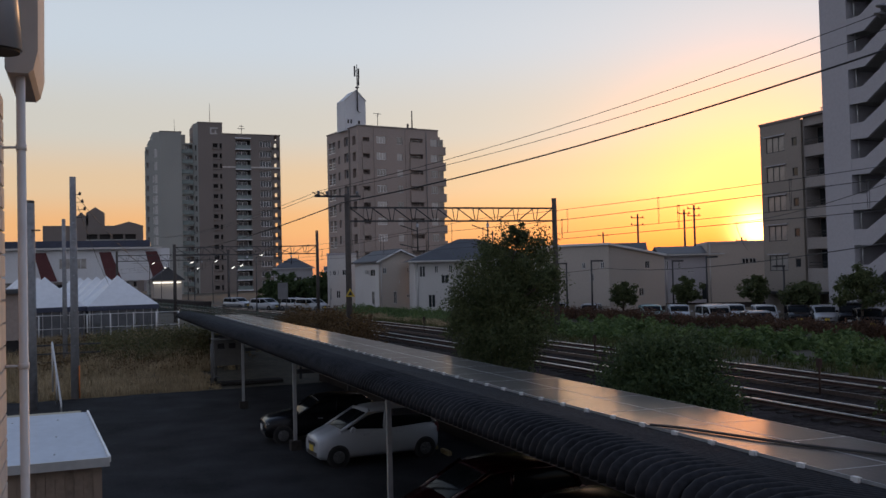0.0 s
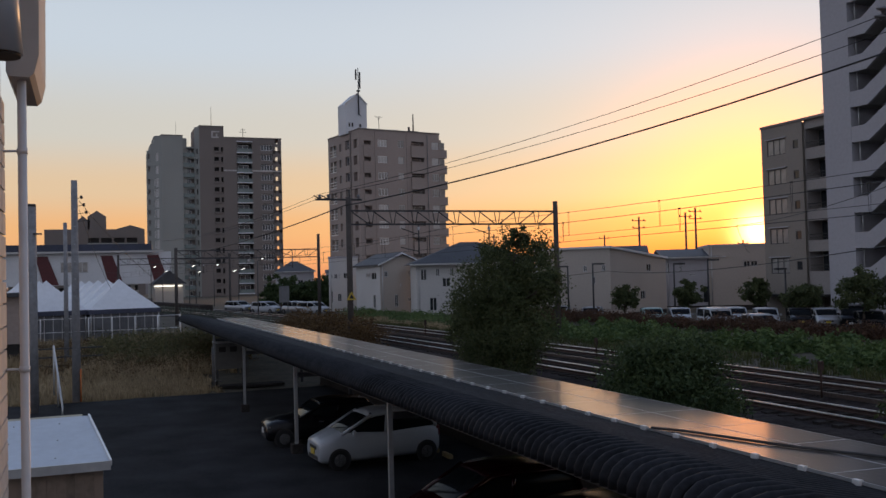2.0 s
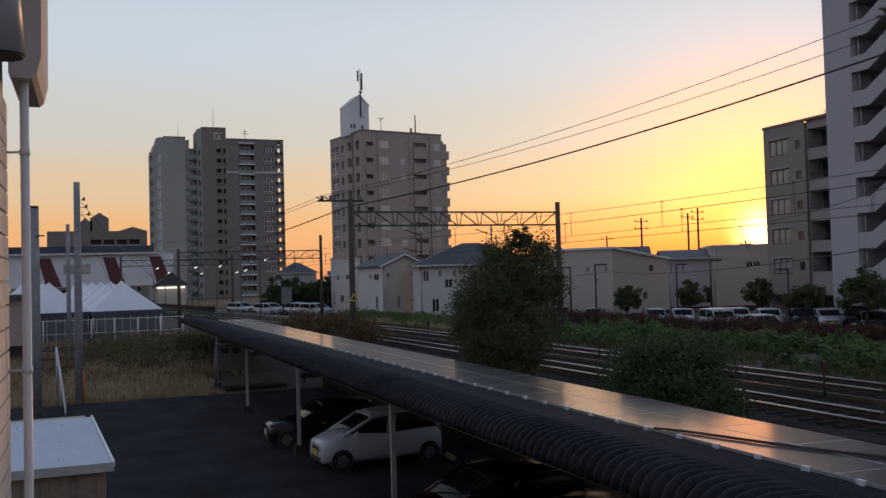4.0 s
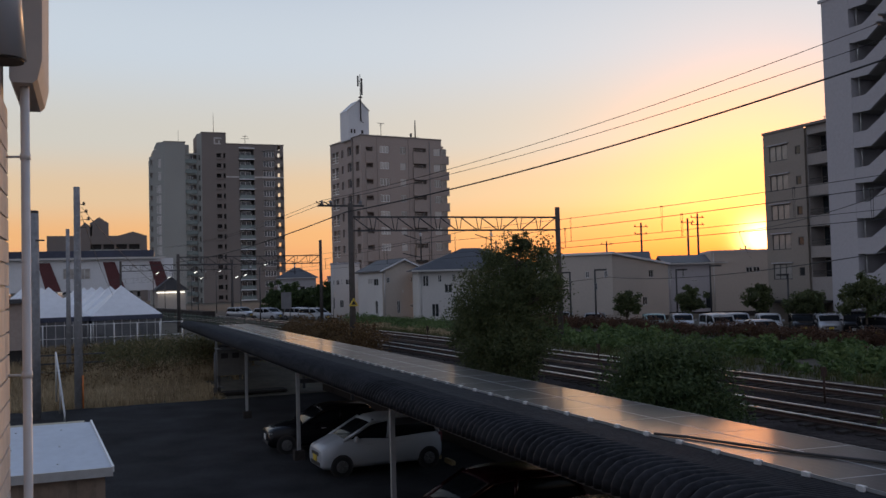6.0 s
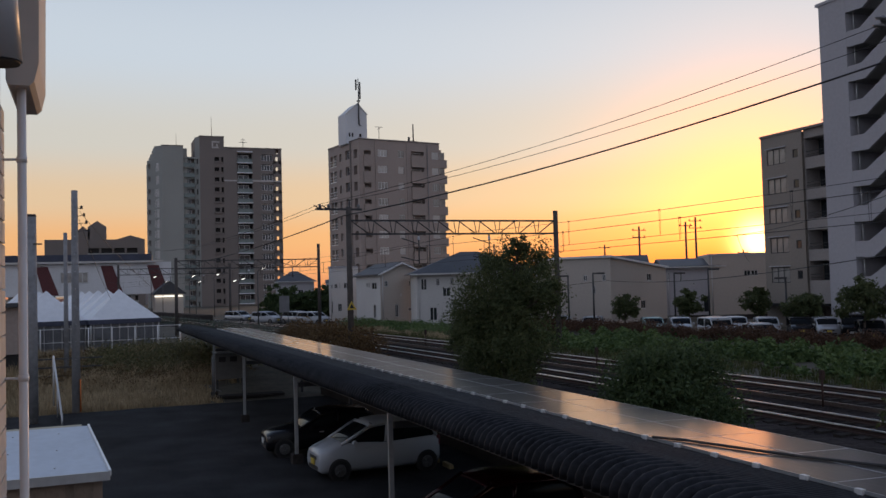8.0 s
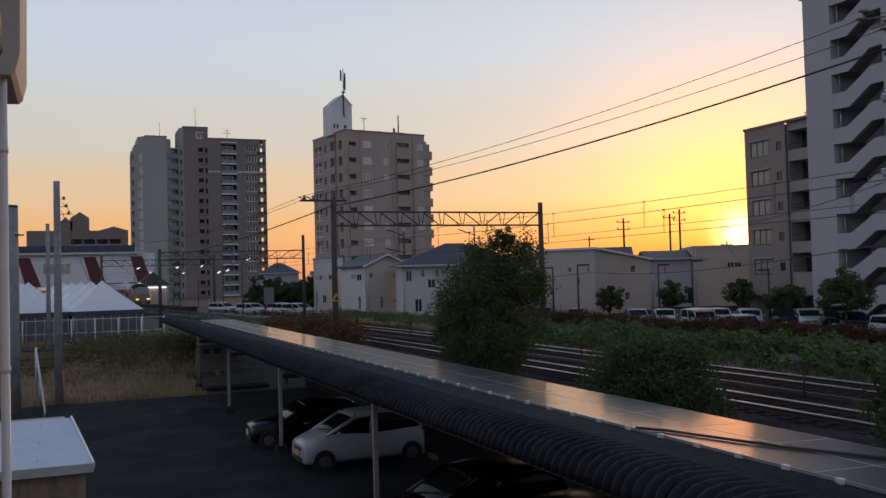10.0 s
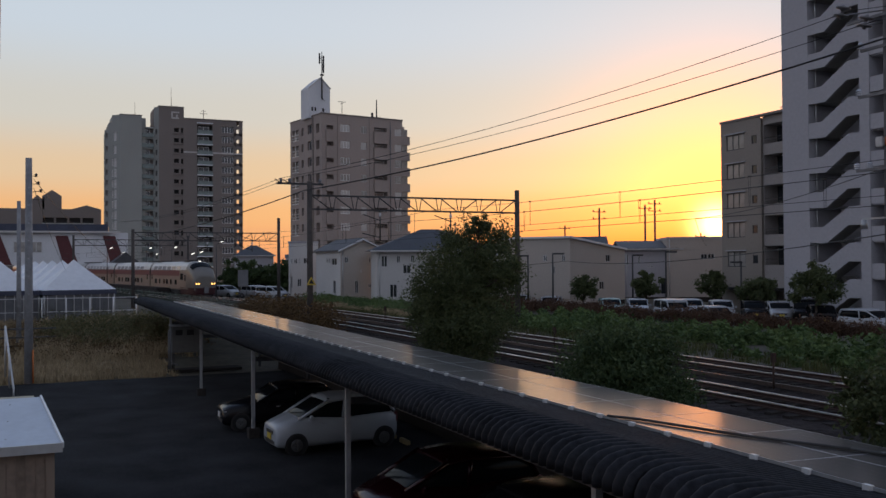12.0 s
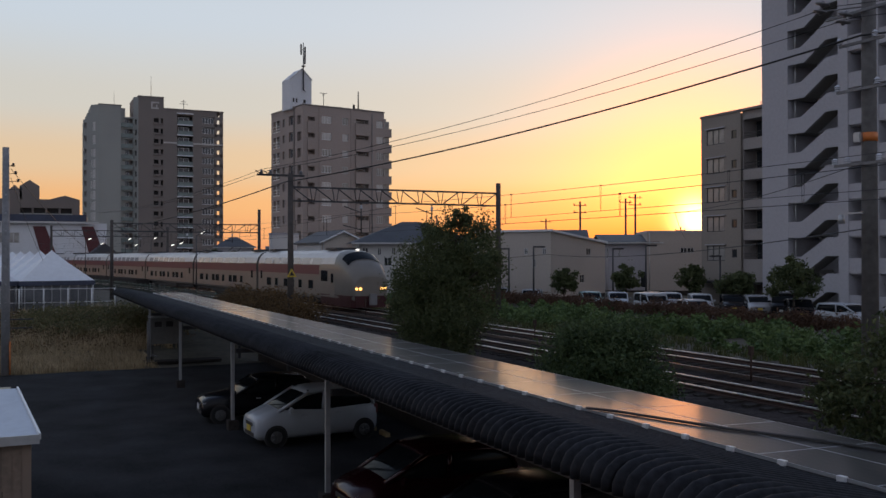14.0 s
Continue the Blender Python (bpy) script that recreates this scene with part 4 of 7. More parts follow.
def insulator(bm, p, k=1.0, way=(0, 0, 1)):
    """Three sheds in one turned body."""
    p = Vector(p)
    q = Vector(way).to_track_quat("Z", "Y")
    prof_ = [(0.03, 0)]
    for i in range(3):
        prof_ += [(0.11, 0.07 * i), (0.05, 0.07 * i + 0.055)]
    prof_ += [(0.03, 0.22)]
    rows = [[bm.verts.new(p + q @ Vector((k * r * math.cos(6.28318 * j / 10), k * r * math.sin(6.28318 * j / 10), k * z))) for j in range(10)] for r, z in prof_]
    for u, w in zip(rows, rows[1:]):
        for j in range(10):
            bm.faces.new((u[j], u[(j + 1) % 10], w[(j + 1) % 10], w[j]))
    bm.faces.new(rows[0][::-1])
    bm.faces.new(rows[-1])


def gantry(x, y0, y1, z_post0, z_post1, z_beam, depth, group_note):
    g = thing("overhead_line_gantry", group_note, "gantry", "gantries over the tracks")
    for y, zt in ((y0, z_post0), (y1, z_post1)):
        bm = bmesh.new()
        tube(bm, (x, y, 0.6), (x, y, zt), 0.18, 0.15, 14)
        part("post", bm, M_POLE_DARK, g)
    bm = bmesh.new()
    for z in (z_beam, z_beam - depth):
        box(bm, x - 0.05, x + 0.05, y0, y1, z - 0.05, z + 0.05)
    part("beam_chord", bm, M_STEEL_DARK, g)
    n = max(4, round((y1 - y0) / 1.32))
    diag = bmesh.new()
    for i in range(n):
        a, b = y0 + (y1 - y0) * i / n, y0 + (y1 - y0) * (i + 1) / n
        za, zb = (z_beam, z_beam - depth) if i < n * 0.68 else (z_beam - depth, z_beam)
        tube(diag, (x, a + 0.12, za), (x, b - 0.12, zb), 0.035, n=6)
        if i:
            for e in (-0.13, 0.13):
                tube(diag, (x, a + e * 1.5, z_beam), (x, a + e * 0.5, z_beam - depth), 0.025, n=6)
    part("lattice", diag, M_STEEL_DARK, g)
    arms = bmesh.new()
    for yc in (Y_NEAR, Y_FAR):
        y = yc + yoff(x)
        tube(arms, (x, y + 0.9, z_beam - depth), (x, y + 0.9, 6.4), 0.04, n=6)
        tube(arms, (x, y + 0.9, 7.6), (x, y - 0.15, 7.95), 0.03, n=6)
        tube(arms, (x, y + 0.9, 6.6), (x, y - 0.2, 6.85), 0.03, n=6)
    part("registration_arm", arms, M_STEEL_DARK, g)
    for yc in (Y_NEAR, Y_FAR):
        ins = bmesh.new()
        insulator(ins, (x, yc + yoff(x) + 0.9, z_beam - depth - 0.35))
        part("insulator", ins, M_CERAMIC, g)
    return g


g1 = gantry(-50, 13.9, 27.2, 9.75, 9.6, 8.97, 0.78, "steel lattice gantry on two concrete posts over both tracks")
# the near post carries a cross-arm with insulators and a warning plate
bm = bmesh.new()
box(bm, -50.05, -49.95, 12.0, 14.7, 9.55, 9.66)
for y in (12.2, 12.65):
    tube(bm, (-50, y, 9.66), (-49.7, y - 0.35, 9.8), 0.03, n=6)
part("cross_arm", bm, M_STEEL_DARK, g1)
for y in (12.25, 12.75, 14.5):
    bm = bmesh.new()
    insulator(bm, (-50, y, 9.66), 1.1)
    part("insulator", bm, M_STEEL_MID, g1)
bm = bmesh.new()
prism(bm, [(-0.28, 0), (0.28, 0), (0, 0.48)], -0.02, 0.02, "y")
s = part("warning_sign", bm, M_YELLOW, g1, "small yellow triangular warning sign")
s.matrix_local = pose(-49.76, 13.9, 3.9, 0, 0, 90)
bm = bmesh.new()
prism(bm, [(-0.15, 0.08), (0.15, 0.08), (0, 0.34)], -0.028, -0.022, "y")
t_ = part("warning_mark", bm, M_DARK, s)
gantry(-93.3, 8.2, 22.6, 8.6, 9.9, 8.3, 0.8, "steel lattice gantry on concrete posts farther down the line")
gantry(-132, 4.0, 19.0, 9.2, 9.2, 8.6, 0.8, "distant steel lattice gantry near the station")
gantry(2, 14.2, 26.8, 9.9, 9.9, 9.35, 0.85, "steel lattice gantry beyond the end of the yard")

# catenary of both tracks
for yc, zm, zc in ((Y_NEAR, 7.4, 6.35), (Y_FAR, 8.3, 6.95)):
    cat = thing("overhead_line", "thin black messenger and contact wires with droppers", "overhead wire", "overhead lines of the tracks")
    bm, cw = bmesh.new(), bmesh.new()
    stops = (2, -50, -93.3, -132, -175)
    for a, b in zip(stops, stops[1:]):
        pa, pb = yc + yoff(a), yc + yoff(b)
        wire(bm, (a, pa, zm), (b, pb, zm), 0.35, 0.011)
        wire(cw, (a, pa, zc), (b, pb, zc), 0.02, 0.010)
        for k in range(1, 8):
            u = (k - 0.5) / 7
            p = Vector((a + (b - a) * u, pa + (pb - pa) * u, zm - 0.35 * 4 * u * (1 - u)))
            dr = bmesh.new()
            for e in (-0.05, 0.05):
                tube(dr, p + Vector((e, 0, 0)), (p.x + e * 0.5, p.y, zc), 0.008, n=4)
            box(dr, p.x - 0.05, p.x + 0.05, p.y - 0.02, p.y + 0.02, p.z - 0.02, p.z + 0.03)
            part("dropper", dr, M_WIRE, cat)
    part("messenger_wire", bm, M_WIRE, cat)
    part("contact_wire", cw, M_WIRE, cat)

# big utility pole past the tracks
RP = (-20.6, 24.75)
up = thing("utility_pole", "tall concrete utility pole with cross-arms, insulators and orange marker", "utility pole", "utility poles")
bm = bmesh.new()
tube(bm, (*RP, 0.5), (*RP, 16), 0.27, 0.2, 18)
part("pole", bm, M_POLE_MID, up)
for z, l in ((12.9, 2.6), (11.9, 1.6), (10.4, 1.8), (8.0, 2.0)):
    part("cross_arm", boxes((RP[0] - l * 0.55, RP[0] + l * 0.5, RP[1] - 0.34, RP[1] - 0.26, z - 0.045, z + 0.045)), M_STEEL_MID, up)
    for e in (-0.55, -0.3, 0.3) if z < 9 else (-0.55, 0.3):
        bm = bmesh.new()
        if z > 12:
            continue
        else:
            insulator(bm, (RP[0] + l * e, RP[1] - 0.3, z + 0.06), 1.0)
        part("insulator", bm, M_CERAMIC, up)
# strings of ceramic discs where the feeder wires end
for end in ((-21.0, 23.5, 13.0), (-20.5, 23.95, 12.6)):
    e, d = Vector(end), Vector((-0.88, -0.35, -0.12)).normalized()
    hang = Vector((-0.25, -0.1, -1)).normalized()
    q = hang.to_track_quat("Z", "Y")
    for k in range(2):
        bm = bmesh.new()
        rows = [[bm.verts.new(e + d * 0.3 + hang * (-0.12 + 0.24 * k - u) + q @ Vector((r * math.cos(j * 0.5236), r * math.sin(j * 0.5236), 0))) for j in range(12)] for r, u in ((0.05, -0.05), (0.06, 0.0), (0.2, 0.03), (0.24, 0.06), (0.23, 0.085), (0.1, 0.075), (0.05, 0.16))]
        for a, b in zip(rows, rows[1:]):
            for j in range(12):
                bm.faces.new((a[j], a[(j + 1) % 12], b[(j + 1) % 12], b[j])).smooth = True
        bm.faces.new(rows[0][::-1])
        bm.faces.new(rows[-1])
        part("disc_insulator", bm, M_DISC, up, "large grey ceramic disc insulator")
    bm = bmesh.new()
    tube(bm, e + d * 0.6, (RP[0] - 0.1, RP[1] - 0.2, end[2] + 0.05), 0.025, n=8)
    part("strain_rod", bm, M_STEEL_MID, up)
bm = bmesh.new()
tube(bm, (*RP, 8.72), (*RP, 9.0), 0.255, 0.25, 18)
part("marker_band", bm, M_ORANGE, up, "orange plastic marker band")
bm = bmesh.new()
box(bm, RP[0] - 0.34, RP[0] - 0.05, RP[1] - 0.36, RP[1] - 0.2, 8.7, 9.02)
bmesh.ops.bevel(bm, geom=bm.edges[:], offset=0.03, segments=2, affect="EDGES")
part("junction_box", bm, M_GALV, up, "pale plastic junction box")
bm = bmesh.new()
tube(bm, (RP[0] - 0.85, RP[1] - 0.3, 6.1), (RP[0] - 0.85, RP[1] - 0.3, 6.4), 0.12, 0.08, 10)
box(bm, RP[0] - 0.9, RP[0], RP[1] - 0.33, RP[1] - 0.27, 6.4, 6.46)
part("lamp_head", bm, M_GALV, up)

# feeder wires from the gantry post to the big pole and lower service lines
for label, pts, r, sag in (
        ("thin black feeder wire across the tracks", [(-93.3, 6.9, 9.3), (-50, 12.25, 9.9), (-21.0, 23.5, 13.0), (4, 33, 13.2)], 0.013, 0.5),
        ("thin black feeder wire beside the first", [(-93.3, 7.4, 9.3), (-50, 12.75, 9.9), (-20.5, 23.95, 12.6), (4, 33.5, 12.8)], 0.013, 0.5),
        ("thick twisted black power cable across the tracks", [(-93.3, 8.0, 7.8), (-50, 13.6, 9.25), (-20.6, 24.4, 12.1), (4, 33, 12.2)], 0.035, 0.45),
        ("black telephone cable along the railway", [(-20.6, 24.4, 8.0), (-47.5, 39, 7.9), (-69, 58, 6.6)], 0.016, 0.3),
        ("black service cable to the tower", [(-20.6, 24.4, 7.2), (-49, 58, 8.6)], 0.014, 0.3),
        ("black low service cable over the car park", [(-20.6, 24.4, 5.9), (-66, 40.6, 5.2), (-93, 33, 5.0)], 0.02, 0.5)):
    bm = bmesh.new()
    for a, b in zip(pts, pts[1:]):
        wire(bm, a, b, sag, r, 18)
    tagged(part("power_cable", bm, M_WIRE), label, "cable", "overhead cables")


# poles of the yard and behind it
def plain_pole(label, x, y, z0, z1, r0, r1, mat):
    p = thing("utility_pole", label, "utility pole", "utility poles")
    bm = bmesh.new()
    tube(bm, (x, y, z0), (x, y, z1), r0, r1, 14)
    part("pole", bm, mat, p)
    return p


p = plain_pole("slim grey concrete pole beside the yard", -45.0, -0.5, -0.4, 9.95, 0.2, 0.14, M_POLE)
for i in range(9):
    part("step_bolt", boxes((-45.0 + 0.12, -44.78, -0.53, -0.47, 2.2 + 0.8 * i, 2.23 + 0.8 * i)), M_GALV, p)
bm = bmesh.new()
tube(bm, (-44.85, -0.32, -0.2), (-44.85, -0.32, 1.3), 0.035, n=8)
part("cable_guard", bm, M_ORANGE, p, "short orange cable guard")
bm = bmesh.new()
for i in range(4):
    insulator(bm, (-44.9 + 0.05 * i, -0.2 + 0.1 * i, 9.1 - 0.35 * i), 0.7)
    tube(bm, (-45, -0.5, 9.1 - 0.35 * i), (-44.9 + 0.05 * i, -0.2 + 0.1 * i, 9.15 - 0.35 * i), 0.015, n=5)
part("insulator", bm, M_STEEL_DARK, p)
p = plain_pole("stout dark concrete pole beside the shed", -42.1, -2.22, -0.4, 8.55, 0.28, 0.25, M_POLE)
bm = bmesh.new()
tube(bm, (-42.1, -2.22, 8.5), (-42.1, -2.22, 8.6), 0.26, 0.24, 14)
box(bm, -41.95, -41.85, -2.1, -1.75, 7.3, 7.36)
part("steel_band", bm, M_STEEL_DARK, p)
plain_pole("slim concrete pole behind the weeds", -59.6, -1.2, 0, 8.95, 0.15, 0.11, M_POLE)
bm = bmesh.new()
wire(bm, (-44.9, -0.3, 9.0), (-59.5, 3.8, 5.5), 0.2, 0.012)
wire(bm, (-44.9, -0.3, 8.6), (-80, 2.0, 4.4), 0.3, 0.012)
tagged(part("stay_cable", bm, M_WIRE), "thin slanting service cables from the pole", "cable", "overhead cables")
# far-off poles against the sunset
for x, y, z, arms in ((-119, 79.2, 13.5, 2), (-116.4, 85.9, 14.0, 1), (-115.8, 87.3, 14.7, 2), (-130, 108, 10.2, 1), (-150, 92, 12.2, 1), (-170, 78, 13.5, 1)):
    p = plain_pole("distant dark power pole with cross-arms", x, y, 0, z, 0.2, 0.14, M_STEEL_DARK)
    for k in range(arms):
        part("cross_arm", boxes((x - 0.06, x + 0.06, y - 1.2, y + 1.2, z - 0.66 - 1.1 * k, z - 0.55 - 1.1 * k)), M_STEEL_DARK, p)
        for e in (-1.1, 0.9):
            bm = bmesh.new()
            insulator(bm, (x, y + e, z - 0.55 - 1.1 * k), 1.1)
            part("insulator", bm, M_STEEL_DARK, p)

# small marker posts by the track
for x, y in ((-34.2, 20.4), (-21.3, 20.4), (-56.0, 20.6)):
    mp = thing("marker_post", "thin dark red lineside marker post", "post", "lineside marker posts")
    bm = bmesh.new()
    tube(bm, (x, y, 1.1), (x, y, 2.25), 0.035, n=8)
    box(bm, x - 0.06, x + 0.06, y - 0.06, y + 0.06, 2.0, 2.28)
    part("marker", bm, M_RUST, mp)


# ---- carport with solar panels ----
CX0, CX1 = -64.0, 8.0
cp = thing("carport", "long carport with a dark ribbed steel roof curved at the eave", "carport")
# roof outline from the eave to the rear, and the ribs of the deck
prof = [(5.72, 2.56), (5.725, 2.66), (5.78, 2.76), (5.9, 2.84), (6.1, 2.88), (6.45, 2.87), (8.4, 2.46), (10.9, 2.35)]
RIB = 0.2


def deck(x0, x1):
    bm = bmesh.new()
    xs_, n = [], int((x1 - x0) / RIB)
    for i in range(n):
        a = x0 + RIB * i
        xs_ += [(a, 0.0), (a + 0.03, 0.004), (a + 0.055, 0.034), (a + 0.085, 0.062), (a + 0.12, 0.072), (a + 0.155, 0.062), (a + 0.182, 0.034)]
    xs_.append((x0 + RIB * n, 0.0))
    nor = []
    for k in range(len(prof)):
        a, b = prof[max(0, k - 1)], prof[min(len(prof) - 1, k + 1)]
        d = Vector((b[0] - a[0], b[1] - a[1])).normalized()
        nor.append((-d.y, d.x))
    rows = [[bm.verts.new((x, p[0] + nrm[0] * h, p[1] + nrm[1] * h)) for p, nrm in zip(prof, nor)] for x, h in xs_]
    for r0, r1 in zip(rows, rows[1:]):
        for k in range(len(prof) - 1):
            bm.faces.new((r0[k], r1[k], r1[k + 1], r0[k + 1])).smooth = True
    return bm


for a in range(int(CX0), int(CX1), 8):
    ob = part("roof_deck", deck(a, min(a + 8.0, CX1)), M_CARPORT, cp)
    sol = ob.modifiers.new("thickness", "SOLIDIFY")
    sol.thickness, sol.offset = 0.012, -1
part("eave_beam", boxes((CX0, CX1, 5.86, 5.98, 2.46, 2.62)), M_STEEL_DARK, cp)
part("rear_beam", boxes((CX0, CX1, 10.3, 10.42, 2.05, 2.28)), M_STEEL_DARK, cp)
for x in (-47.0, -37.6, -27.75, -18.4, -9.0, 0.3):
    po = part("post", boxes((x - 0.045, x + 0.045, 5.87, 5.97, 0.0, 2.46)), M_GALV, cp)
    part("footing", boxes((x - 0.16, x + 0.16, 5.76, 6.08, -0.22, 0.1)), M_CONCRETE_DARK, cp)
    part("rear_post", boxes((x - 0.06, x + 0.06, 10.3, 10.42, -0.2, 2.05)), M_STEEL_DARK, cp)
    part("rafter", boxes((x - 0.05, x + 0.05, 6.0, 10.3, 2.12, 2.26)), M_STEEL_DARK, cp)

# two rows of landscape panels on the slope of the roof
PW, PD, SLOPE = 1.755, 1.03, -1.2
frame_bm = bmesh.new()
for d in ((0, PW, 0, 0.012), (0, PW, PD - 0.012, PD)):
    box(frame_bm, d[0], d[1], d[2], d[3], -0.04, 0.001)
for d in ((0, 0.010), (PW - 0.010, PW)):
    box(frame_bm, d[0], d[1], 0.012, PD - 0.012, -0.04, 0.001)
panel_frame = mesh_of("panel_frame", frame_bm, M_GALV)
gl = bmesh.new()
box(gl, 0.010, PW - 0.010, 0.012, PD - 0.012, -0.03, 0.0)
for i in range(1, 6):
    y = 0.02 + (PD - 0.04) * i / 6
    gl.faces.new([gl.verts.new(p) for p in ((0.03, y - 0.0015, 0.0012), (PW - 0.03, y - 0.0015, 0.0012), (PW - 0.03, y + 0.0015, 0.0012), (0.03, y + 0.0015, 0.0012))]).material_index = 1
panel_glass = mesh_of("panel_glass", gl, (M_PANEL, M_RAIL_DULL))
clip_mesh = mesh_of("clamp", boxes((-0.055, 0.055, -0.035, 0.02, -0.05, 0.015), (-0.055, 0.055, -0.045, -0.03, -0.11, 0.015)), M_ALU_BRIGHT)
rp = random.Random(5)
protos = {}
for i in range(41):
    for r in range(2):
        s = (PD + 0.005) * r
        m = pose(-65.0 + 1.76 * i, 8.4 + s * math.cos(radians(SLOPE)), 2.58 + s * math.sin(radians(SLOPE)), SLOPE + rp.uniform(-0.05, 0.05), rp.uniform(-0.03, 0.03), 0)
        front = r == 0
        if front not in protos:
            t = thing("solar_panel", "dusty dark solar panel mirroring the sky on the carport roof", "solar panel", "solar panels on the carport", m=m)
            child("frame", panel_frame, t, Matrix.Identity(4))
            child("glass", panel_glass, t, Matrix.Identity(4))
            if front:
                for a in (0.44, 1.32):
                    child("clamp", clip_mesh, t, pose(a, 0, 0), "bright aluminium end clamp")
            protos[front] = t
        else:
            copy_thing(protos[front], m)
mr = thing("panel_rail", "dark mounting rails under the solar panels", "mounting rail")
for y in (8.42, 9.3, 10.2):
    z = 2.58 + (y - 8.4) * math.tan(radians(SLOPE))
    part("rail", boxes((-65, 7, y - 0.03, y + 0.03, z - 0.1, z - 0.042)), M_STEEL_DARK, mr)
bm = bmesh.new()
pts = [(x, y, 2.606 + (y - 8.4) * math.tan(radians(SLOPE))) for x, y in ((-12.37, 8.35), (-11.88, 8.63), (-10.17, 9.19), (-8.89, 9.83), (-6.18, 10.71))]
for a, b in zip(pts, pts[1:]):
    tube(bm, a, b, 0.022, n=8)
tagged(part("power_cable", bm, M_WIRE), "black cable lying across the solar panels", "cable")

# wheel stops under the carport
ws = mesh_of("wheel_stop", boxes((-0.3, 0.3, -0.06, 0.06, 0, 0.11), (-0.28, 0.28, -0.045, 0.045, 0.11, 0.13)), M_YELLOW_DULL)
for x in (-31.6, -30.6, -26.0, -24.9, -22.4, -21.3, -17.4, -16.3, -13.3):
    tagged(child("wheel_stop", ws, None, pose(x, 9.75, -0.19)), "worn yellow concrete wheel stop on the asphalt", "wheel stop", "wheel stops under the carport")

# switch cabinet on legs under the far end of the carport
h = thing("switch_cabinet", "grey metal switch cabinet on legs under the carport", "cabinet", m=pose(-46.6, 5.95, -0.22))
bm = bmesh.new()
facade(bm, 1.5, 1.3, [(0.15, 0.5, 0.85, 1.12), (0.7, 1.05, 0.85, 1.12)], 0.06, 0, 1)
child("cabinet_front", raw("cabinet_front", bm, (M_CABIN, M_DARK)), h, pose(0, 0, 0.95, 0, 0, 90))
part("cabinet_body", boxes((-0.9, -0.07, 0.0, 1.5, 0.95, 2.25)), M_CABIN, h)
part("cabinet_roof", boxes((-0.95, 0.1, -0.06, 1.56, 2.25, 2.31)), M_GALV, h)
for x, y in ((-0.85, 0.05), (-0.1, 0.05), (-0.85, 1.4), (-0.1, 1.4)):
    part("leg", boxes((x, x + 0.05, y, y + 0.05, 0, 0.95)), M_STEEL_DARK, h)
bm = bmesh.new()
tube(bm, (0.05, -0.18, 0), (0.05, -0.18, 2.1), 0.03, n=8)
tube(bm, (0.05, -0.18, 0.55), (0.05, 0.25, 0.35), 0.03, n=8)
tube(bm, (0.05, -0.1, 0.0), (0.05, -0.1, 2.3), 0.045, n=8)
part("conduit", bm, M_STEEL_MID, h)
part("base_strip", boxes((-0.9, 0.1, -0.3, 3.4, 0.0, 0.1)), M_CONCRETE_DARK, h)


# ---- the house the view is taken from ----
hs = thing("home", "cream sided house with an overhanging eave and a rain pipe", "house")
part("house_wall", boxes((-6.68, 7, -8, -0.52, -0.3, 6.35)), M_CLADDING, hs)
bm = bmesh.new()
for i in range(44):
    z = -0.25 + 0.15 * i
    box(bm, -6.72, 7, -0.52, -0.5, z, z + 0.135)
part("siding_board", bm, M_CLADDING, hs)
bm = bmesh.new()
prism(bm, [(-0.47, 6.5), (-0.45, 6.47), (-0.33, 6.47), (-0.30, 6.5), (-0.272, 6.62), (-0.262, 7.7), (-0.47, 7.7)], -7.5, -6.46, "x")
part("roof_eave", bm, M_EAVE, hs, "pale grey painted eave and roof edge")
bm = bmesh.new()
prism(bm, [(-9, 7.7), (-0.3, 7.7), (-0.3, 7.8), (-9, 9.6)], -7.5, 8, "x")
part("roof", bm, M_ROOF, hs)
part("upper_wall", boxes((-6.68, 7, -8, -0.52, 6.36, 7.69)), M_CLADDING, hs)
rain = bmesh.new()
tube(rain, (-6.59, -0.385, -0.2), (-6.59, -0.385, 6.47), 0.029, n=14)
pipe = part("downpipe", rain, M_PVC, hs, "pale grey plastic rain pipe")
for z in (6.0, 4.56, 3.0):
    bm = bmesh.new()
    tube(bm, (-6.59, -0.385, z - 0.02), (-6.59, -0.385, z + 0.02), 0.034, n=14)
    tube(bm, (-6.59, -0.42, z), (-6.62, -0.52, z), 0.009, n=6)
    part("pipe_bracket", bm, M_PVC, pipe)
vent = bmesh.new()
tube(vent, (-4.4, -0.345, 6.13), (-4.4, -0.345, 6.7), 0.098, 0.06, 28)
part("gutter_outlet", vent, M_GUTTER, hs, "grey-blue metal gutter outlet")
# thin near-black disc stands for the shade inside the outlet's mouth
vent = bmesh.new()
tube(vent, (-4.4, -0.345, 6.118), (-4.4, -0.345, 6.129), 0.088, n=24)
part("outlet_mouth_shade", vent, M_DARK, hs)

# low shed with a pale sheet roof
sd = thing("shed", "low timber shed with a pale blue sheet metal roof", "shed")
bm = bmesh.new()
prism(bm, [(-22.35, 2.14), (-18.5, 1.75), (-18.5, 1.69), (-22.35, 2.08)], -3.2, 0.36, "y")
# the gable side runs back at a slant
for v in bm.verts:
    if v.co.x < -22 and v.co.y > 0:
        v.co.y -= 0.38
part("roof", bm, M_SHEDROOF, sd)
part("roof_edge", boxes((-18.5, -18.46, -3.2, 0.38, 1.6, 1.77)), M_ALU, sd)
bm = bmesh.new()
prism(bm, [(-22.36, 2.18), (-18.47, 1.79), (-18.47, 1.68), (-22.36, 2.07)], 0.362, 0.40, "y")
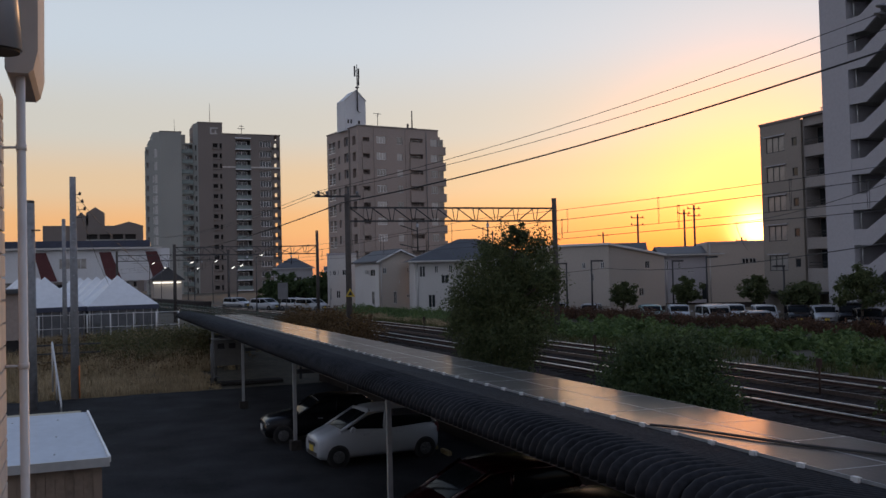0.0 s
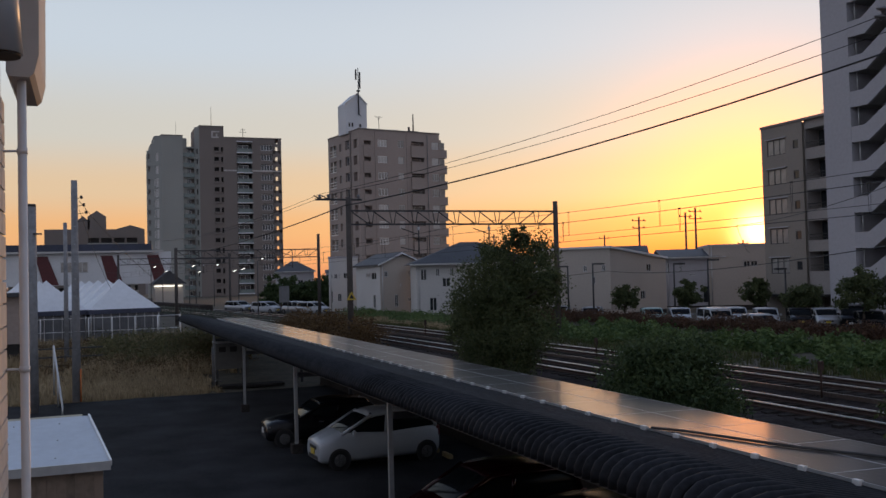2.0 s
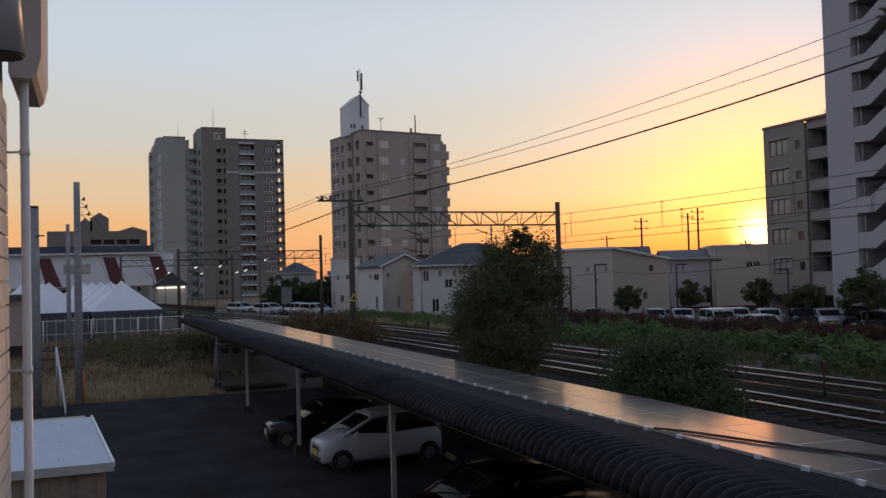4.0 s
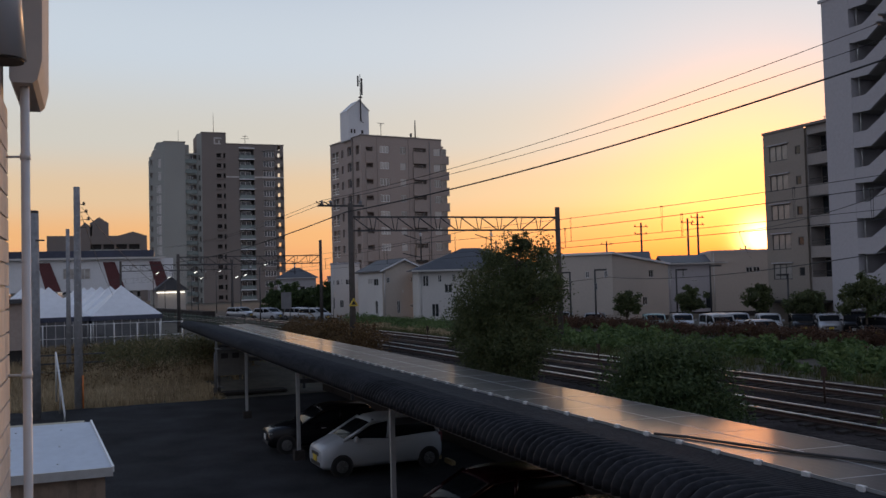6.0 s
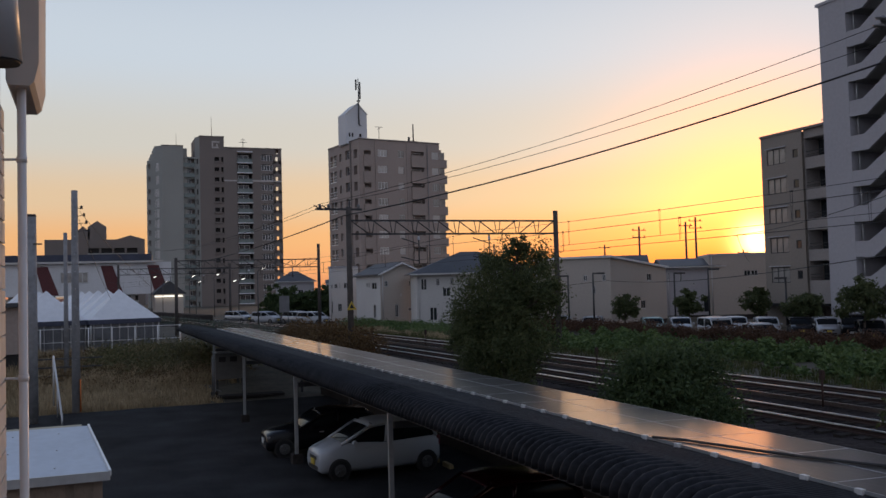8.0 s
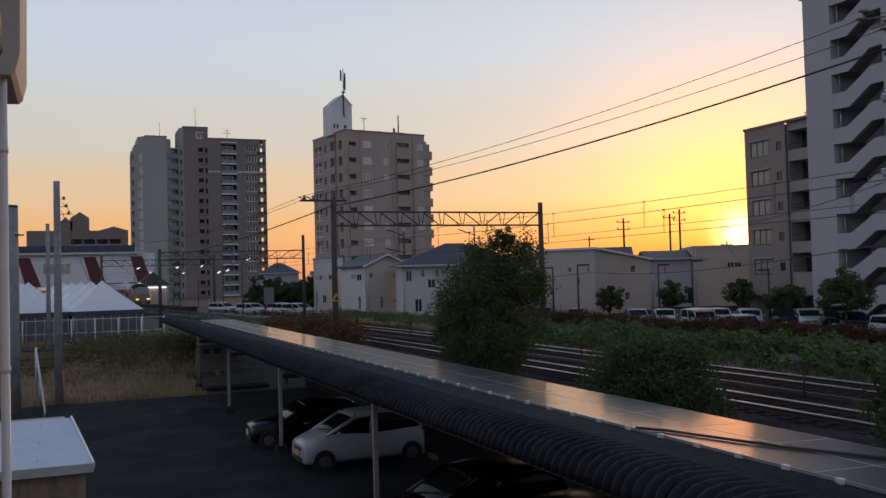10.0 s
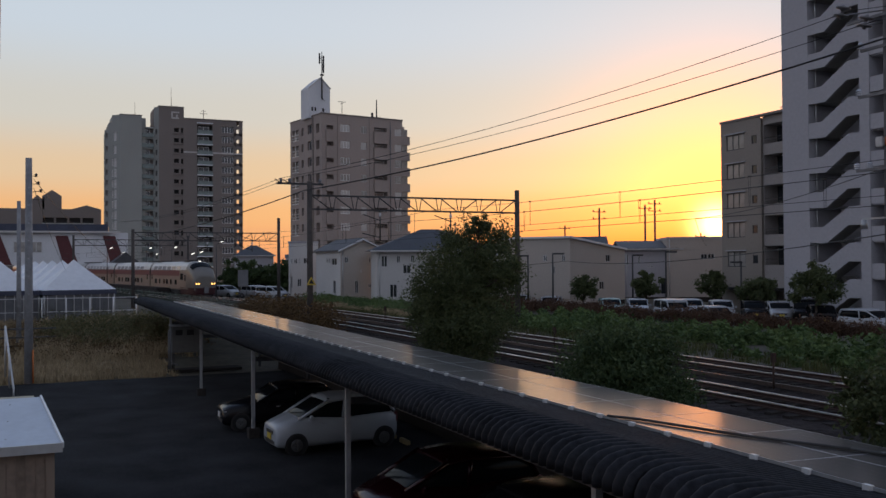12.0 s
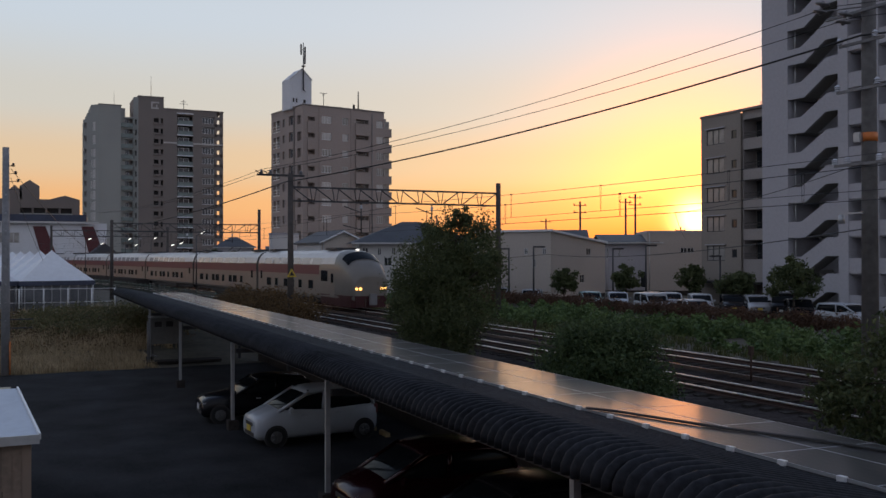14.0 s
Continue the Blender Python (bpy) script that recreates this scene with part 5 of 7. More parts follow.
for v in bm.verts:
    if v.co.x < -22:
        v.co.y -= 0.38
part("verge_trim", bm, M_ALU_BRIGHT, sd)
rp = random.Random(8)
for i in range(20):
    y = -3.05 + 0.165 * i
    bm = boxes((-18.66, -18.62 + rp.uniform(0, 0.012), y, y + 0.155, -0.2, 1.68))
    part("board", bm, M_WOOD, sd)
for i in range(22):
    x = -22.2 + 0.163 * i
    sk = 0.1 * (-18.5 - x)
    bm = boxes((x, x + 0.153, 0.2 - sk, 0.235 - sk + rp.uniform(0, 0.01), -0.2, 1.66 + (-18.6 - x) * 0.1))
    part("board", bm, M_WOOD, sd)
bm = bmesh.new()
for y in (-2.4, -1.5, -0.6):
    for x in (-18.9, -20.2, -21.6):
        tube(bm, (x, y, 1.79 + (-18.5 - x) * 0.101), (x, y, 1.805 + (-18.5 - x) * 0.101), 0.02, n=6)
part("roof_screw", bm, M_GALV, sd)
part("rear_sheet", boxes((-24.2, -22.5, -2.6, -0.15, 1.9, 1.94)), M_SHEET_TAN, sd, "tan sheet behind the shed roof")
part("rear_body", boxes((-24.1, -22.6, -2.5, -0.25, -0.2, 1.9)), M_WOOD, sd)
# handrail leaning by the poles
lr = thing("handrail", "slanting white steel handrail on posts beside the poles", "handrail")
bm = bmesh.new()
tube(bm, (-46.5, -1.5, 2.3), (-40.5, -1.0, 0.15), 0.045, n=8)
tube(bm, (-46.5, -1.5, 0.0), (-46.5, -1.5, 2.3), 0.04, n=8)
tube(bm, (-43.5, -1.25, -0.2), (-43.5, -1.25, 1.2), 0.035, n=8)
tube(bm, (-40.5, -1.0, -0.2), (-40.5, -1.0, 0.17), 0.035, n=8)
part("rail", bm, M_ALU, lr)

# brown outbuilding behind the poles
ob_ = thing("outbuilding", "brown rendered outbuilding with a framed window", "building", m=turn_z(-62, -11.8, 0.2, 90))
bm = bmesh.new()
# near-black backs stand for the shade inside the openings
facade(bm, 8.3, 4.3, [(5.6, 6.6, 1.2, 3.0), (2.0, 3.4, 1.2, 2.8), (6.9, 8.0, 0.3, 1.4)], 0.2, 0, 1)
child("front_wall", raw("front_wall", bm, (M_TILE_BROWN, M_DARK)), ob_, Matrix.Identity(4))
part("building_core", boxes((0.05, 8.25, 0.25, 6, 0, 4.25)), M_TILE_BROWN, ob_)
part("roof", boxes((-0.3, 8.6, -0.4, 6.3, 4.3, 4.55)), M_ROOF, ob_)
child("window", window_mesh(1.0, 1.8, 0, M_ALU, M_GLASS_SKY, 0.08), ob_, pose(5.6, 0.08, 1.2))
bm = bmesh.new()
for k in range(3):
    box(bm, 8.6, 12.6, -4.0, -3.9, 0.2 + 0.5 * k, 0.28 + 0.5 * k)
part("porch_rail", bm, M_STEEL_DARK, ob_)

# ---- white pavilion tents and fence ----
tent0 = None
for row in range(2):
    for k in range(6):
        m = turn_z(-76.5 - 5.3 * k, 2.35 - 5.3 * row - 0.72 * k, 0.75, 8)
        if tent0 is None:
            tent0 = thing("pavilion_tent", "white peaked pavilion tent with sheet walls", "tent", "row of white pavilion tents", m=m)
            bm = bmesh.new()
            n = 6
            for side in range(4):
                q = Matrix.Rotation(math.pi / 2 * side, 4, "Z")
                g = [[q @ Vector((2.6 * (1 - v) ** 1.08, (2 * u - 1) * 2.6 * (1 - v) ** 1.08, 2.5 + 2.32 * v)) for u in (0, 0.5, 1)] for v in [i / n for i in range(n + 1)]]
                vv = [[bm.verts.new(p) for p in r] for r in g]
                for i in range(n):
                    for j in range(2):
                        bm.faces.new((vv[i][j], vv[i][j + 1], vv[i + 1][j + 1], vv[i + 1][j]))
            part("canopy", bm, M_TENT, tent0)
            part("valance", boxes((2.58, 2.63, -2.63, 2.63, 2.15, 2.5), (-2.63, -2.58, -2.63, 2.63, 2.15, 2.5), (-2.58, 2.58, 2.58, 2.63, 2.15, 2.5), (-2.58, 2.58, -2.63, -2.58, 2.15, 2.5)), M_NAVY, tent0)
            for sx in (-2.5, 2.5):
                for sy in (-2.5, 2.5):
                    bm = bmesh.new()
                    tube(bm, (sx, sy, 0), (sx, sy, 2.5), 0.06, n=8)
                    part("pole", bm, M_ALU, tent0)
            part("sheet_wall", boxes((2.46, 2.48, -2.4, 2.4, 0.02, 2.14), (-2.4, 2.4, 2.46, 2.48, 0.02, 2.14)), M_CLEARWALL, tent0)
            bm = bmesh.new()
            for i in range(8):
                y = -2.3 + 0.62 * i
                box(bm, 2.49, 2.53, y, y + 0.05, 0.05, 2.14)
            part("wall_mullion", bm, M_ALU, tent0)
        else:
            copy_thing(tent0, m)

fn = thing("fence", "white steel mesh fence on slim posts", "fence")
for k in range(9):
    y = -6.5 + 1.64 * k
    bm = bmesh.new()
    tube(bm, (-72.7, y, 0.7), (-72.7, y, 2.72), 0.045, n=8)
    part("post", bm, M_ALU_BRIGHT, fn)
for z in (2.68, 1.7, 0.95):
    bm = bmesh.new()
    tube(bm, (-72.7, -6.5, z), (-72.7, 6.6, z), 0.025, n=6)
    part("rail", bm, M_ALU_BRIGHT, fn)
bm = bmesh.new()
for k in range(66):
    y = -6.4 + 0.2 * k
    tube(bm, (-72.7, y, 0.95), (-72.7, y, 2.68), 0.005, n=4, caps=False)
for k in range(8):
    z = 1.05 + 0.2 * k
    tube(bm, (-72.7, -6.5, z), (-72.7, 6.6, z), 0.006, n=4, caps=False)
    tube(bm, (-72.7, 6.6, z), (-80, 7.4, z), 0.006, n=4, caps=False)
for k in range(36):
    tube(bm, (-72.7 - 0.2 * k, 6.6 + 0.022 * k, 0.95), (-72.7 - 0.2 * k, 6.6 + 0.022 * k, 2.68), 0.008, n=4, caps=False)
part("mesh_wire", bm, M_STEEL_MID, fn)

# dark fence along the railway
gf = thing("railway_fence", "dark green steel picket fence beside the railway", "fence")
FENCE_OFF = 15.7
bm = bmesh.new()
for k in range(150):
    x = -58 - 0.5 * k
    y = FENCE_OFF + yoff(x)
    tube(bm, (x, y, 0.9), (x, y, 2.15), 0.025, n=4, caps=False)
    if k % 4 == 0:
        pb = bmesh.new()
        tube(pb, (x, y, 0.7), (x, y, 2.3), 0.05, n=6)
        part("fence_post", pb, M_GREEN_PAINT, gf)
for k in range(30):
    x0, x1 = -58 - 2.5 * k, -60.5 - 2.5 * k
    for z in (1.05, 2.12):
        tube(bm, (x0, FENCE_OFF + yoff(x0), z), (x1, FENCE_OFF + yoff(x1), z), 0.035, n=4, caps=False)
part("picket", bm, M_GREEN_PAINT, gf)

# ---- station ----
st = thing("station", "white railway station hall over the line with dark red panels", "station", m=turn_z(-182, -15, 0, 86))
part("hall", boxes((0.5, 30.0, 0.0, 14, 5.2, 11.2)), M_STATION, st)
part("roof", boxes((-0.5, 27, -0.6, 14.5, 11.2, 11.5), (-0.5, 26.5, -0.8, 14.6, 11.5, 12.7)), M_NAVY, st)
part("roof_band", boxes((-0.6, 28.6, -0.95, -0.82, 11.1, 11.45)), M_WHITE_WALL, st)
for x in (6.2, 17.4, 25.6):
    bm = bmesh.new()
    prism(bm, [(x, 10.6), (x + 2.1, 10.6), (x + 4.0, 5.3), (x + 1.4, 5.3)], -0.1, -0.02, "y")
    part("red_panel", bm, M_RED, st)
    bm = bmesh.new()
    prism(bm, [(x + 2.2, 10.9), (x + 2.7, 10.9), (x + 4.7, 5.3), (x + 4.1, 5.3)], -0.16, -0.03, "y")
    part("white_rib", bm, M_STATION, st)
part("window_strip", boxes((10.6, 15.2, -0.08, -0.03, 7.6, 9.4)), M_GLASS_CURTAIN, st)
bm = bmesh.new()
for i in range(6):
    box(bm, 10.5 + 0.92 * i, 10.62 + 0.92 * i, -0.12, -0.085, 7.5, 9.5)
part("window_bar", bm, M_ALU, st)
for x in (2, 9, 16, 23, 29):
    part("column", boxes((x - 0.4, x + 0.4, 0.6, 1.4, 0, 5.2)), M_CONCRETE, st)
pf = thing("platform", "concrete station platform with dark roofed shelter", "platform")
bm = bmesh.new()
px_ = steps([(-170, -118, 10)])
sweep(bm, px_, 19.2, 0.8, [(0, 0), (1.6, 0), (1.6, 1.45), (0, 1.45)])
part("platform_slab", bm, M_CONCRETE_DARK, pf)
bm = bmesh.new()
prism(bm, [(-3, 5.0), (3, 5.0), (0, 7.4)], -160, -152, "x")
cab = part("shelter_gable", bm, M_ROOF, pf)
cab.matrix_local = pose(-17, 13.7, 0)
part("shelter_room", boxes((-176.5, -169.5, 11.3, 16.1, 1.0, 5.0)), M_BEIGE_WALL, pf)

part("canopy_light", boxes((-169.3, -169.0, 11.1, 15.9, 4.55, 4.75)), G_STREET, pf, "lit white tube lights under the canopy")
nb = thing("notice_board", "grey notice board on two posts beside the railway", "sign")
part("board", boxes((-99.5, -99.42, 19.6, 20.7, 2.7, 4.5)), M_STEEL_MID, nb)
for y in (19.75, 20.55):
    part("post", boxes((-99.56, -99.5, y - 0.04, y + 0.04, 0.9, 4.5)), M_STEEL_DARK, nb)

# lit lamps along the station and road
LAMPS = [(-144.5, 14.65, 7.4), (-154.5, 16.7, 6.6), (-156.4, 11.6, 6.8), (-127.0, 18.3, 6.3), (-123.5, 18.9, 6.5), (-95.5, 16.6, 7.2), (-151.9, 9.5, 7.5), (-153.4, 19.5, 7.7)]
for x, y, z in LAMPS:
    lp = thing("street_lamp", "slim dark lamp post with a lit pale lamp", "street lamp", "lit lamps near the station", m=pose(x, y, 0))
    bm = bmesh.new()
    tube(bm, (0, 0, 0.5), (0, 0, z), 0.07, 0.05, 8)
    tube(bm, (0, 0, z), (0.2, 0.45, z + 0.22), 0.035, n=6)
    part("post", bm, M_STEEL_DARK, lp)
    bm = bmesh.new()
    tube(bm, (0.2, 0.4, z + 0.2), (0.3, 0.8, z + 0.4), 0.065, 0.05, 8)
    part("lamp", bm, G_STREET, lp, "lit pale lamp")

# unlit lamps of the car park
for x, y, z, s in ((-69.6, 41.4, 5.85, 1), (-73, 40.8, 5.7, -1), (-66, 50.9, 5.95, 1), (-70, 50.2, 5.7, 1), (-60.5, 54.5, 5.0, -1)):
    lp = thing("street_lamp", "dark unlit car park lamp post", "street lamp", "car park lamps", m=pose(x, y, 0))
    bm = bmesh.new()
    tube(bm, (0, 0, 1.0), (0, 0, z), 0.09, 0.07, 10)
    part("post", bm, M_STEEL_DARK, lp)
    part("lamp_head", boxes((-0.1, 0.18, min(0, s * 1.1), max(0, s * 1.1), z - 0.06, z + 0.08)), M_STEEL_DARK, lp)

# apartment blocks on the skyline
sb = thing("apartment_building", "distant dark apartment block with twin rooftop towers", "building", m=turn_z(-352, -14, 0, 90))
bm = bmesh.new()
# recesses of the skyline block get painted shade on their backs
facade(bm, 34, 25.4, [(14.5 + 4.4 * i, 18.2 + 4.4 * i, 3 + 2.9 * k, 4.9 + 2.9 * k) for i in range(4) for k in range(7)] + [(1.5 + 3 * i, 3.6 + 3 * i, 3 + 2.9 * k, 4.4 + 2.9 * k) for i in range(4) for k in range(6)], 1.0, 0, 1)
child("front_wall", raw("front_wall", bm, (M_TILE_DARK, M_DARK)), sb, Matrix.Identity(4))
bm = bmesh.new()
for k in range(7):
    for i in range(4):
        box(bm, 14.3 + 4.4 * i, 18.4 + 4.4 * i, -0.3, -0.05, 2.0 + 2.9 * k, 3.0 + 2.9 * k)
part("balcony", bm, M_TILE_GREY, sb)
part("building_core", boxes((0.1, 33.9, 1.1, 14, 0, 25.3)), M_TILE_DARK, sb)
for x, w, zt in ((10.5, 4.6, 30.5), (14.4, 6.4, 32.4)):
    bm = bmesh.new()
    prism(bm, [(x, 25), (x + w, 25), (x + w, zt - 2.2), (x + w / 2, zt), (x, zt - 2.2)], 3, 9, "y")
    part("rooftop_tower", bm, M_TILE_DARK, sb)
bm = bmesh.new()
prism(bm, [(24, 25.4), (34, 25.4), (29, 26.9)], 0, 14, "y")
part("roof_gable", bm, M_TILE_DARK, sb)
sk = random.Random(11)
for i in range(26):
    x = -330 - sk.uniform(0, 260)
    a = sk.uniform(0.02, 1.25)
    d = abs(x)
    y = d * math.tan(a) if a < 0.9 else sk.uniform(260, 420)
    w, dd, hh = sk.uniform(8, 20), sk.uniform(8, 14), sk.uniform(5, 9)
    fb = thing("house", "distant low dark house on the skyline", "house", "skyline houses", m=turn_z(x, y, 0.8, sk.uniform(60, 120)))
    part("wall", boxes((0, w, 0, dd, 0, hh)), M_TOWER, fb)
    bm = bmesh.new()
    prism(bm, [(-0.5, hh), (dd / 2, hh + 2.2), (dd + 0.5, hh)], -0.5, w + 0.5, "x")
    part("roof", bm, M_ROOF, fb)
    for k in range(3):
        part("window", boxes((1 + k * w / 3.2, 2.2 + k * w / 3.2, -0.06, -0.01, hh - 2.2, hh - 1)), M_GLASS_SKY, fb)


# ---- cars ----
def loft(bm, sections):
    """sections: (y, [(x, z), ...]) for one half, mirrored in x."""
    rows = []
    for y, half in sections:
        pts = half + [(-x, z) for x, z in reversed(half)]
        rows.append([bm.verts.new((x, y, z)) for x, z in pts])
    n = len(rows[0])
    for a, b in zip(rows, rows[1:]):
        for j in range(n):
            bm.faces.new((a[j], a[(j + 1) % n], b[(j + 1) % n], b[j])).smooth = True
    bm.faces.new(rows[0])
    bm.faces.new(rows[-1][::-1])


def car(label, m, paint, L=3.4, W=1.48, H=1.5, style="hatch", group="cars under the carport"):
    """Front towards local -y, wheels on z = 0."""
    c = thing("car", label, "car", group, m=m)
    hw = W / 2
    sill, belt = 0.22, 0.62 * H
    nose, cowl = 0.84 * belt, belt + 0.05

    def half(w, z0, z1, r=0.12):
        return [(w * 0.86, z0), (w * 0.985, z0 + 0.12), (w, (z0 + z1) / 2), (w * 0.975, z1 - r), (w * 0.88, z1), (w * 0.3, z1 + 0.02)]
    bm = bmesh.new()
    cy = -L / 2
    hood = 0.175 * L if style == "hatch" else 0.25 * L if style == "sedan" else 0.14 * L
    rear = L / 2
    loft(bm, [(cy, half(hw * 0.80, sill + 0.06, nose - 0.1)), (cy + 0.06, half(hw * 0.9, sill, nose - 0.03)), (cy + 0.22, half(hw * 0.97, sill - 0.02, nose + 0.04)),
              (cy + hood, half(hw, sill - 0.02, cowl)), (0, half(hw, sill - 0.02, belt + 0.03)), (rear - 0.35, half(hw, sill - 0.02, belt + 0.06)),
              (rear - 0.06, half(hw * 0.96, sill, belt + 0.04)), (rear, half(hw * 0.88, sill + 0.06, belt - 0.05))])
    body = part("body", bm, paint, c)
    # cabin: glass block with painted roof and pillars
    ws = cy + hood - 0.05
    roof_f = ws + (0.95 if style == "hatch" else 0.8 if style == "sedan" else 0.45)
    roof_r = rear - (0.3 if style != "sedan" else 1.05)
    tail = rear - (0.05 if style != "sedan" else 0.45)

    def cab(w, z0, z1):
        return [(w, z0), (w * 0.97, z0 + (z1 - z0) * 0.5), (w * 0.9, z1), (w * 0.8, z1 + 0.01), (w * 0.3, z1 + 0.02)]
    bm = bmesh.new()
    loft(bm, [(ws, cab(hw * 0.86, belt - 0.04, belt)), (roof_f, cab(hw * 0.9, belt - 0.04, H - 0.06)), (0.2, cab(hw * 0.92, belt - 0.04, H - 0.03)),
              (roof_r, cab(hw * 0.9, belt - 0.04, H - 0.07)), (tail, cab(hw * 0.84, belt - 0.04, belt + 0.06))])
    part("glasshouse", bm, M_CARGLASS, c, "dark car windows")

    def rf(w, z):
        return [(w * 0.99, z - 0.1), (w * 0.99, z - 0.05), (w * 0.9, z + 0.005), (w * 0.45, z + 0.03)]
    bm = bmesh.new()
    loft(bm, [(roof_f - 0.12, rf(hw * 0.88, H - 0.1)), (roof_f + 0.1, rf(hw * 0.915, H - 0.04)), (0.2, rf(hw * 0.935, H - 0.01)), (roof_r, rf(hw * 0.915, H - 0.05)), (roof_r + 0.1, rf(hw * 0.88, H - 0.11))])
    part("roof", bm, paint, c)
    for s in (-1, 1):
        for a, b in (((hw * 0.87 * s, ws + 0.03, belt), (hw * 0.9 * s, roof_f - 0.02, H - 0.09)), ((hw * 0.95 * s, 0.12, belt), (hw * 0.91 * s, 0.18, H - 0.07)),
                     ((hw * 0.87 * s, tail - 0.05, belt + 0.03), (hw * 0.9 * s, roof_r - 0.02, H - 0.1))):
            bm = bmesh.new()
            tube(bm, a, b, 0.05, n=6)
            part("pillar", bm, paint, c)
        # lights and mirror
        bm = bmesh.new()
        box(bm, min(s * hw * 0.5, s * hw * 0.86), max(s * hw * 0.5, s * hw * 0.86), cy + 0.04, cy + 0.24, nose - 0.2, nose - 0.02)
        bmesh.ops.bevel(bm, geom=bm.edges[:], offset=0.04, segments=2, affect="EDGES")
        part("headlight", bm, M_LAMPGLASS, c)
        bm = bmesh.new()
        box(bm, min(s * hw * 0.7, s * hw * 0.93), max(s * hw * 0.7, s * hw * 0.93), rear - 0.1, rear + 0.005, belt - 0.25, belt + 0.02)
        part("tail_light", bm, M_RED, c)
        bm = bmesh.new()
        box(bm, min(s * (hw + 0.02), s * (hw + 0.2)), max(s * (hw + 0.02), s * (hw + 0.2)), ws + 0.3, ws + 0.42, belt - 0.02, belt + 0.13)
        bmesh.ops.bevel(bm, geom=bm.edges[:], offset=0.03, segments=2, affect="EDGES")
        part("mirror", bm, paint, c)
        for y in (0.12 + 0.35, -0.5):
            part("door_handle", boxes((min(s * hw, s * (hw + 0.02)), max(s * hw, s * (hw + 0.02)), y, y + 0.16, belt - 0.14, belt - 0.1)), M_CHROME if paint is not M_CARWHITE else paint, c)
    part("grille", boxes((-hw * 0.42, hw * 0.42, cy - 0.012, cy + 0.05, nose - 0.24, nose - 0.15)), M_DARK, c)
    part("lower_grille", boxes((-hw * 0.6, hw * 0.6, cy - 0.008, cy + 0.1, sill + 0.06, sill + 0.16)), M_DARK, c)
    part("plate", boxes((-0.17, 0.17, cy - 0.03, cy - 0.012, sill + 0.18, sill + 0.34)), M_YELLOW if style == "hatch" else M_WHITE_WALL, c, "number plate without characters")
    for y in (cy + 0.55, rear - 0.44):
        for s in (-1, 1):
            bm = bmesh.new()
            tube(bm, (s * (hw - 0.2), y, 0.28), (s * (hw + 0.004), y, 0.28), 0.32, n=24)
            part("wheel_arch", bm, M_DARK, c)
            bm = bmesh.new()
            tube(bm, (s * (hw - 0.19), y, 0.27), (s * (hw + 0.008), y, 0.27), 0.27, n=22)
            wh = part("wheel", bm, M_TYRE, c)
            bm = bmesh.new()
            tube(bm, (s * (hw + 0.004), y, 0.27), (s * (hw + 0.014), y, 0.27), 0.18, 0.16, 18)
            for k in range(5):
                a = k * 1.2566
                tube(bm, (s * (hw + 0.015), y, 0.27), (s * (hw + 0.012), y + 0.16 * math.cos(a), 0.27 + 0.16 * math.sin(a)), 0.025, n=5)
            part("rim", bm, M_RIM, wh)
    return c


car("small white hatchback parked nose out under the carport", pose(-25.45, 7.67, -0.19, 0, 0, 3), M_CARWHITE, 3.6, 1.5, 1.52)
car("black saloon parked under the carport", pose(-29.6, 7.4, -0.19, 0, 0, -2), M_CARBLACK, 4.3, 1.66, 1.38, "sedan")
car("dark red compact car parked under the carport", pose(-16.85, 7.5, -0.19, 0, 0, 1), M_CARRED, 3.6, 1.6, 1.5)
car("black hatchback parked under the carport", pose(-13.6, 7.75, -0.19, 0, 0, -1), M_CARBLACK, 3.8, 1.65, 1.45)
rp = random.Random(21)
lot = [(-71.3, 42.2, "white saloon in the car park", M_CARWHITE, "sedan", 40), (-64.3, 43.8, "pale green hatchback in the car park", M_CARGREEN, "hatch", 50),
       (-62.4, 45.2, "silver minivan in the car park", M_CARSILVER, "hatch", 46), (-61.5, 48.0, "dark hatchback in the car park", M_CARBLACK, "hatch", 40),
       (-54.6, 42.6, "white box-shaped van in the car park", M_CARWHITE, "van", 62), (-59.5, 48.4, "white minivan in the car park", M_CARWHITE, "hatch", 44),
       (-56.4, 48.8, "white hatchback in the car park", M_CARWHITE, "hatch", 42), (-54.4, 50.2, "black hatchback in the car park", M_CARBLACK, "hatch", 40),
       (-52.6, 51.0, "silver hatchback in the car park", M_CARSILVER, "hatch", 40), (-49.4, 42.2, "white saloon in the car park", M_CARWHITE, "sedan", 62),
       (-50.0, 51.2, "black minivan in the car park", M_CARBLACK, "van", 30), (-46.6, 49.0, "dark hatchback in the car park", M_CARBLACK, "hatch", 40),
       (-41.2, 47.4, "white estate car in the car park", M_CARWHITE, "hatch", 75), (-76.5, 42.0, "white hatchback in the car park", M_CARWHITE, "hatch", 35)]
for x, y, lab, paint, style, turn in lot:
    car(lab, pose(x, y, level(x, y), 0, 0, turn + 12 + rp.uniform(-4, 4)), paint, 3.9 if style != "sedan" else 4.4, 1.66, 1.72 if style == "van" else 1.45, style, "cars in the car park")
for x, y, lab, paint in ((-112, 20.5, "white car near the station fence", M_CARWHITE), (-108, 23.5, "silver car near the station fence", M_CARSILVER), (-116, 25.5, "dark car near the station fence", M_CARBLACK),
                         (-121, 18.5, "silver car in the station forecourt", M_CARSILVER), (-103, 24.2, "white car in the station forecourt", M_CARWHITE)):
    car(lab, pose(x, y, level(x, y), 0, 0, 120), paint, 4.2, 1.68, 1.5, "hatch", "cars near the station")


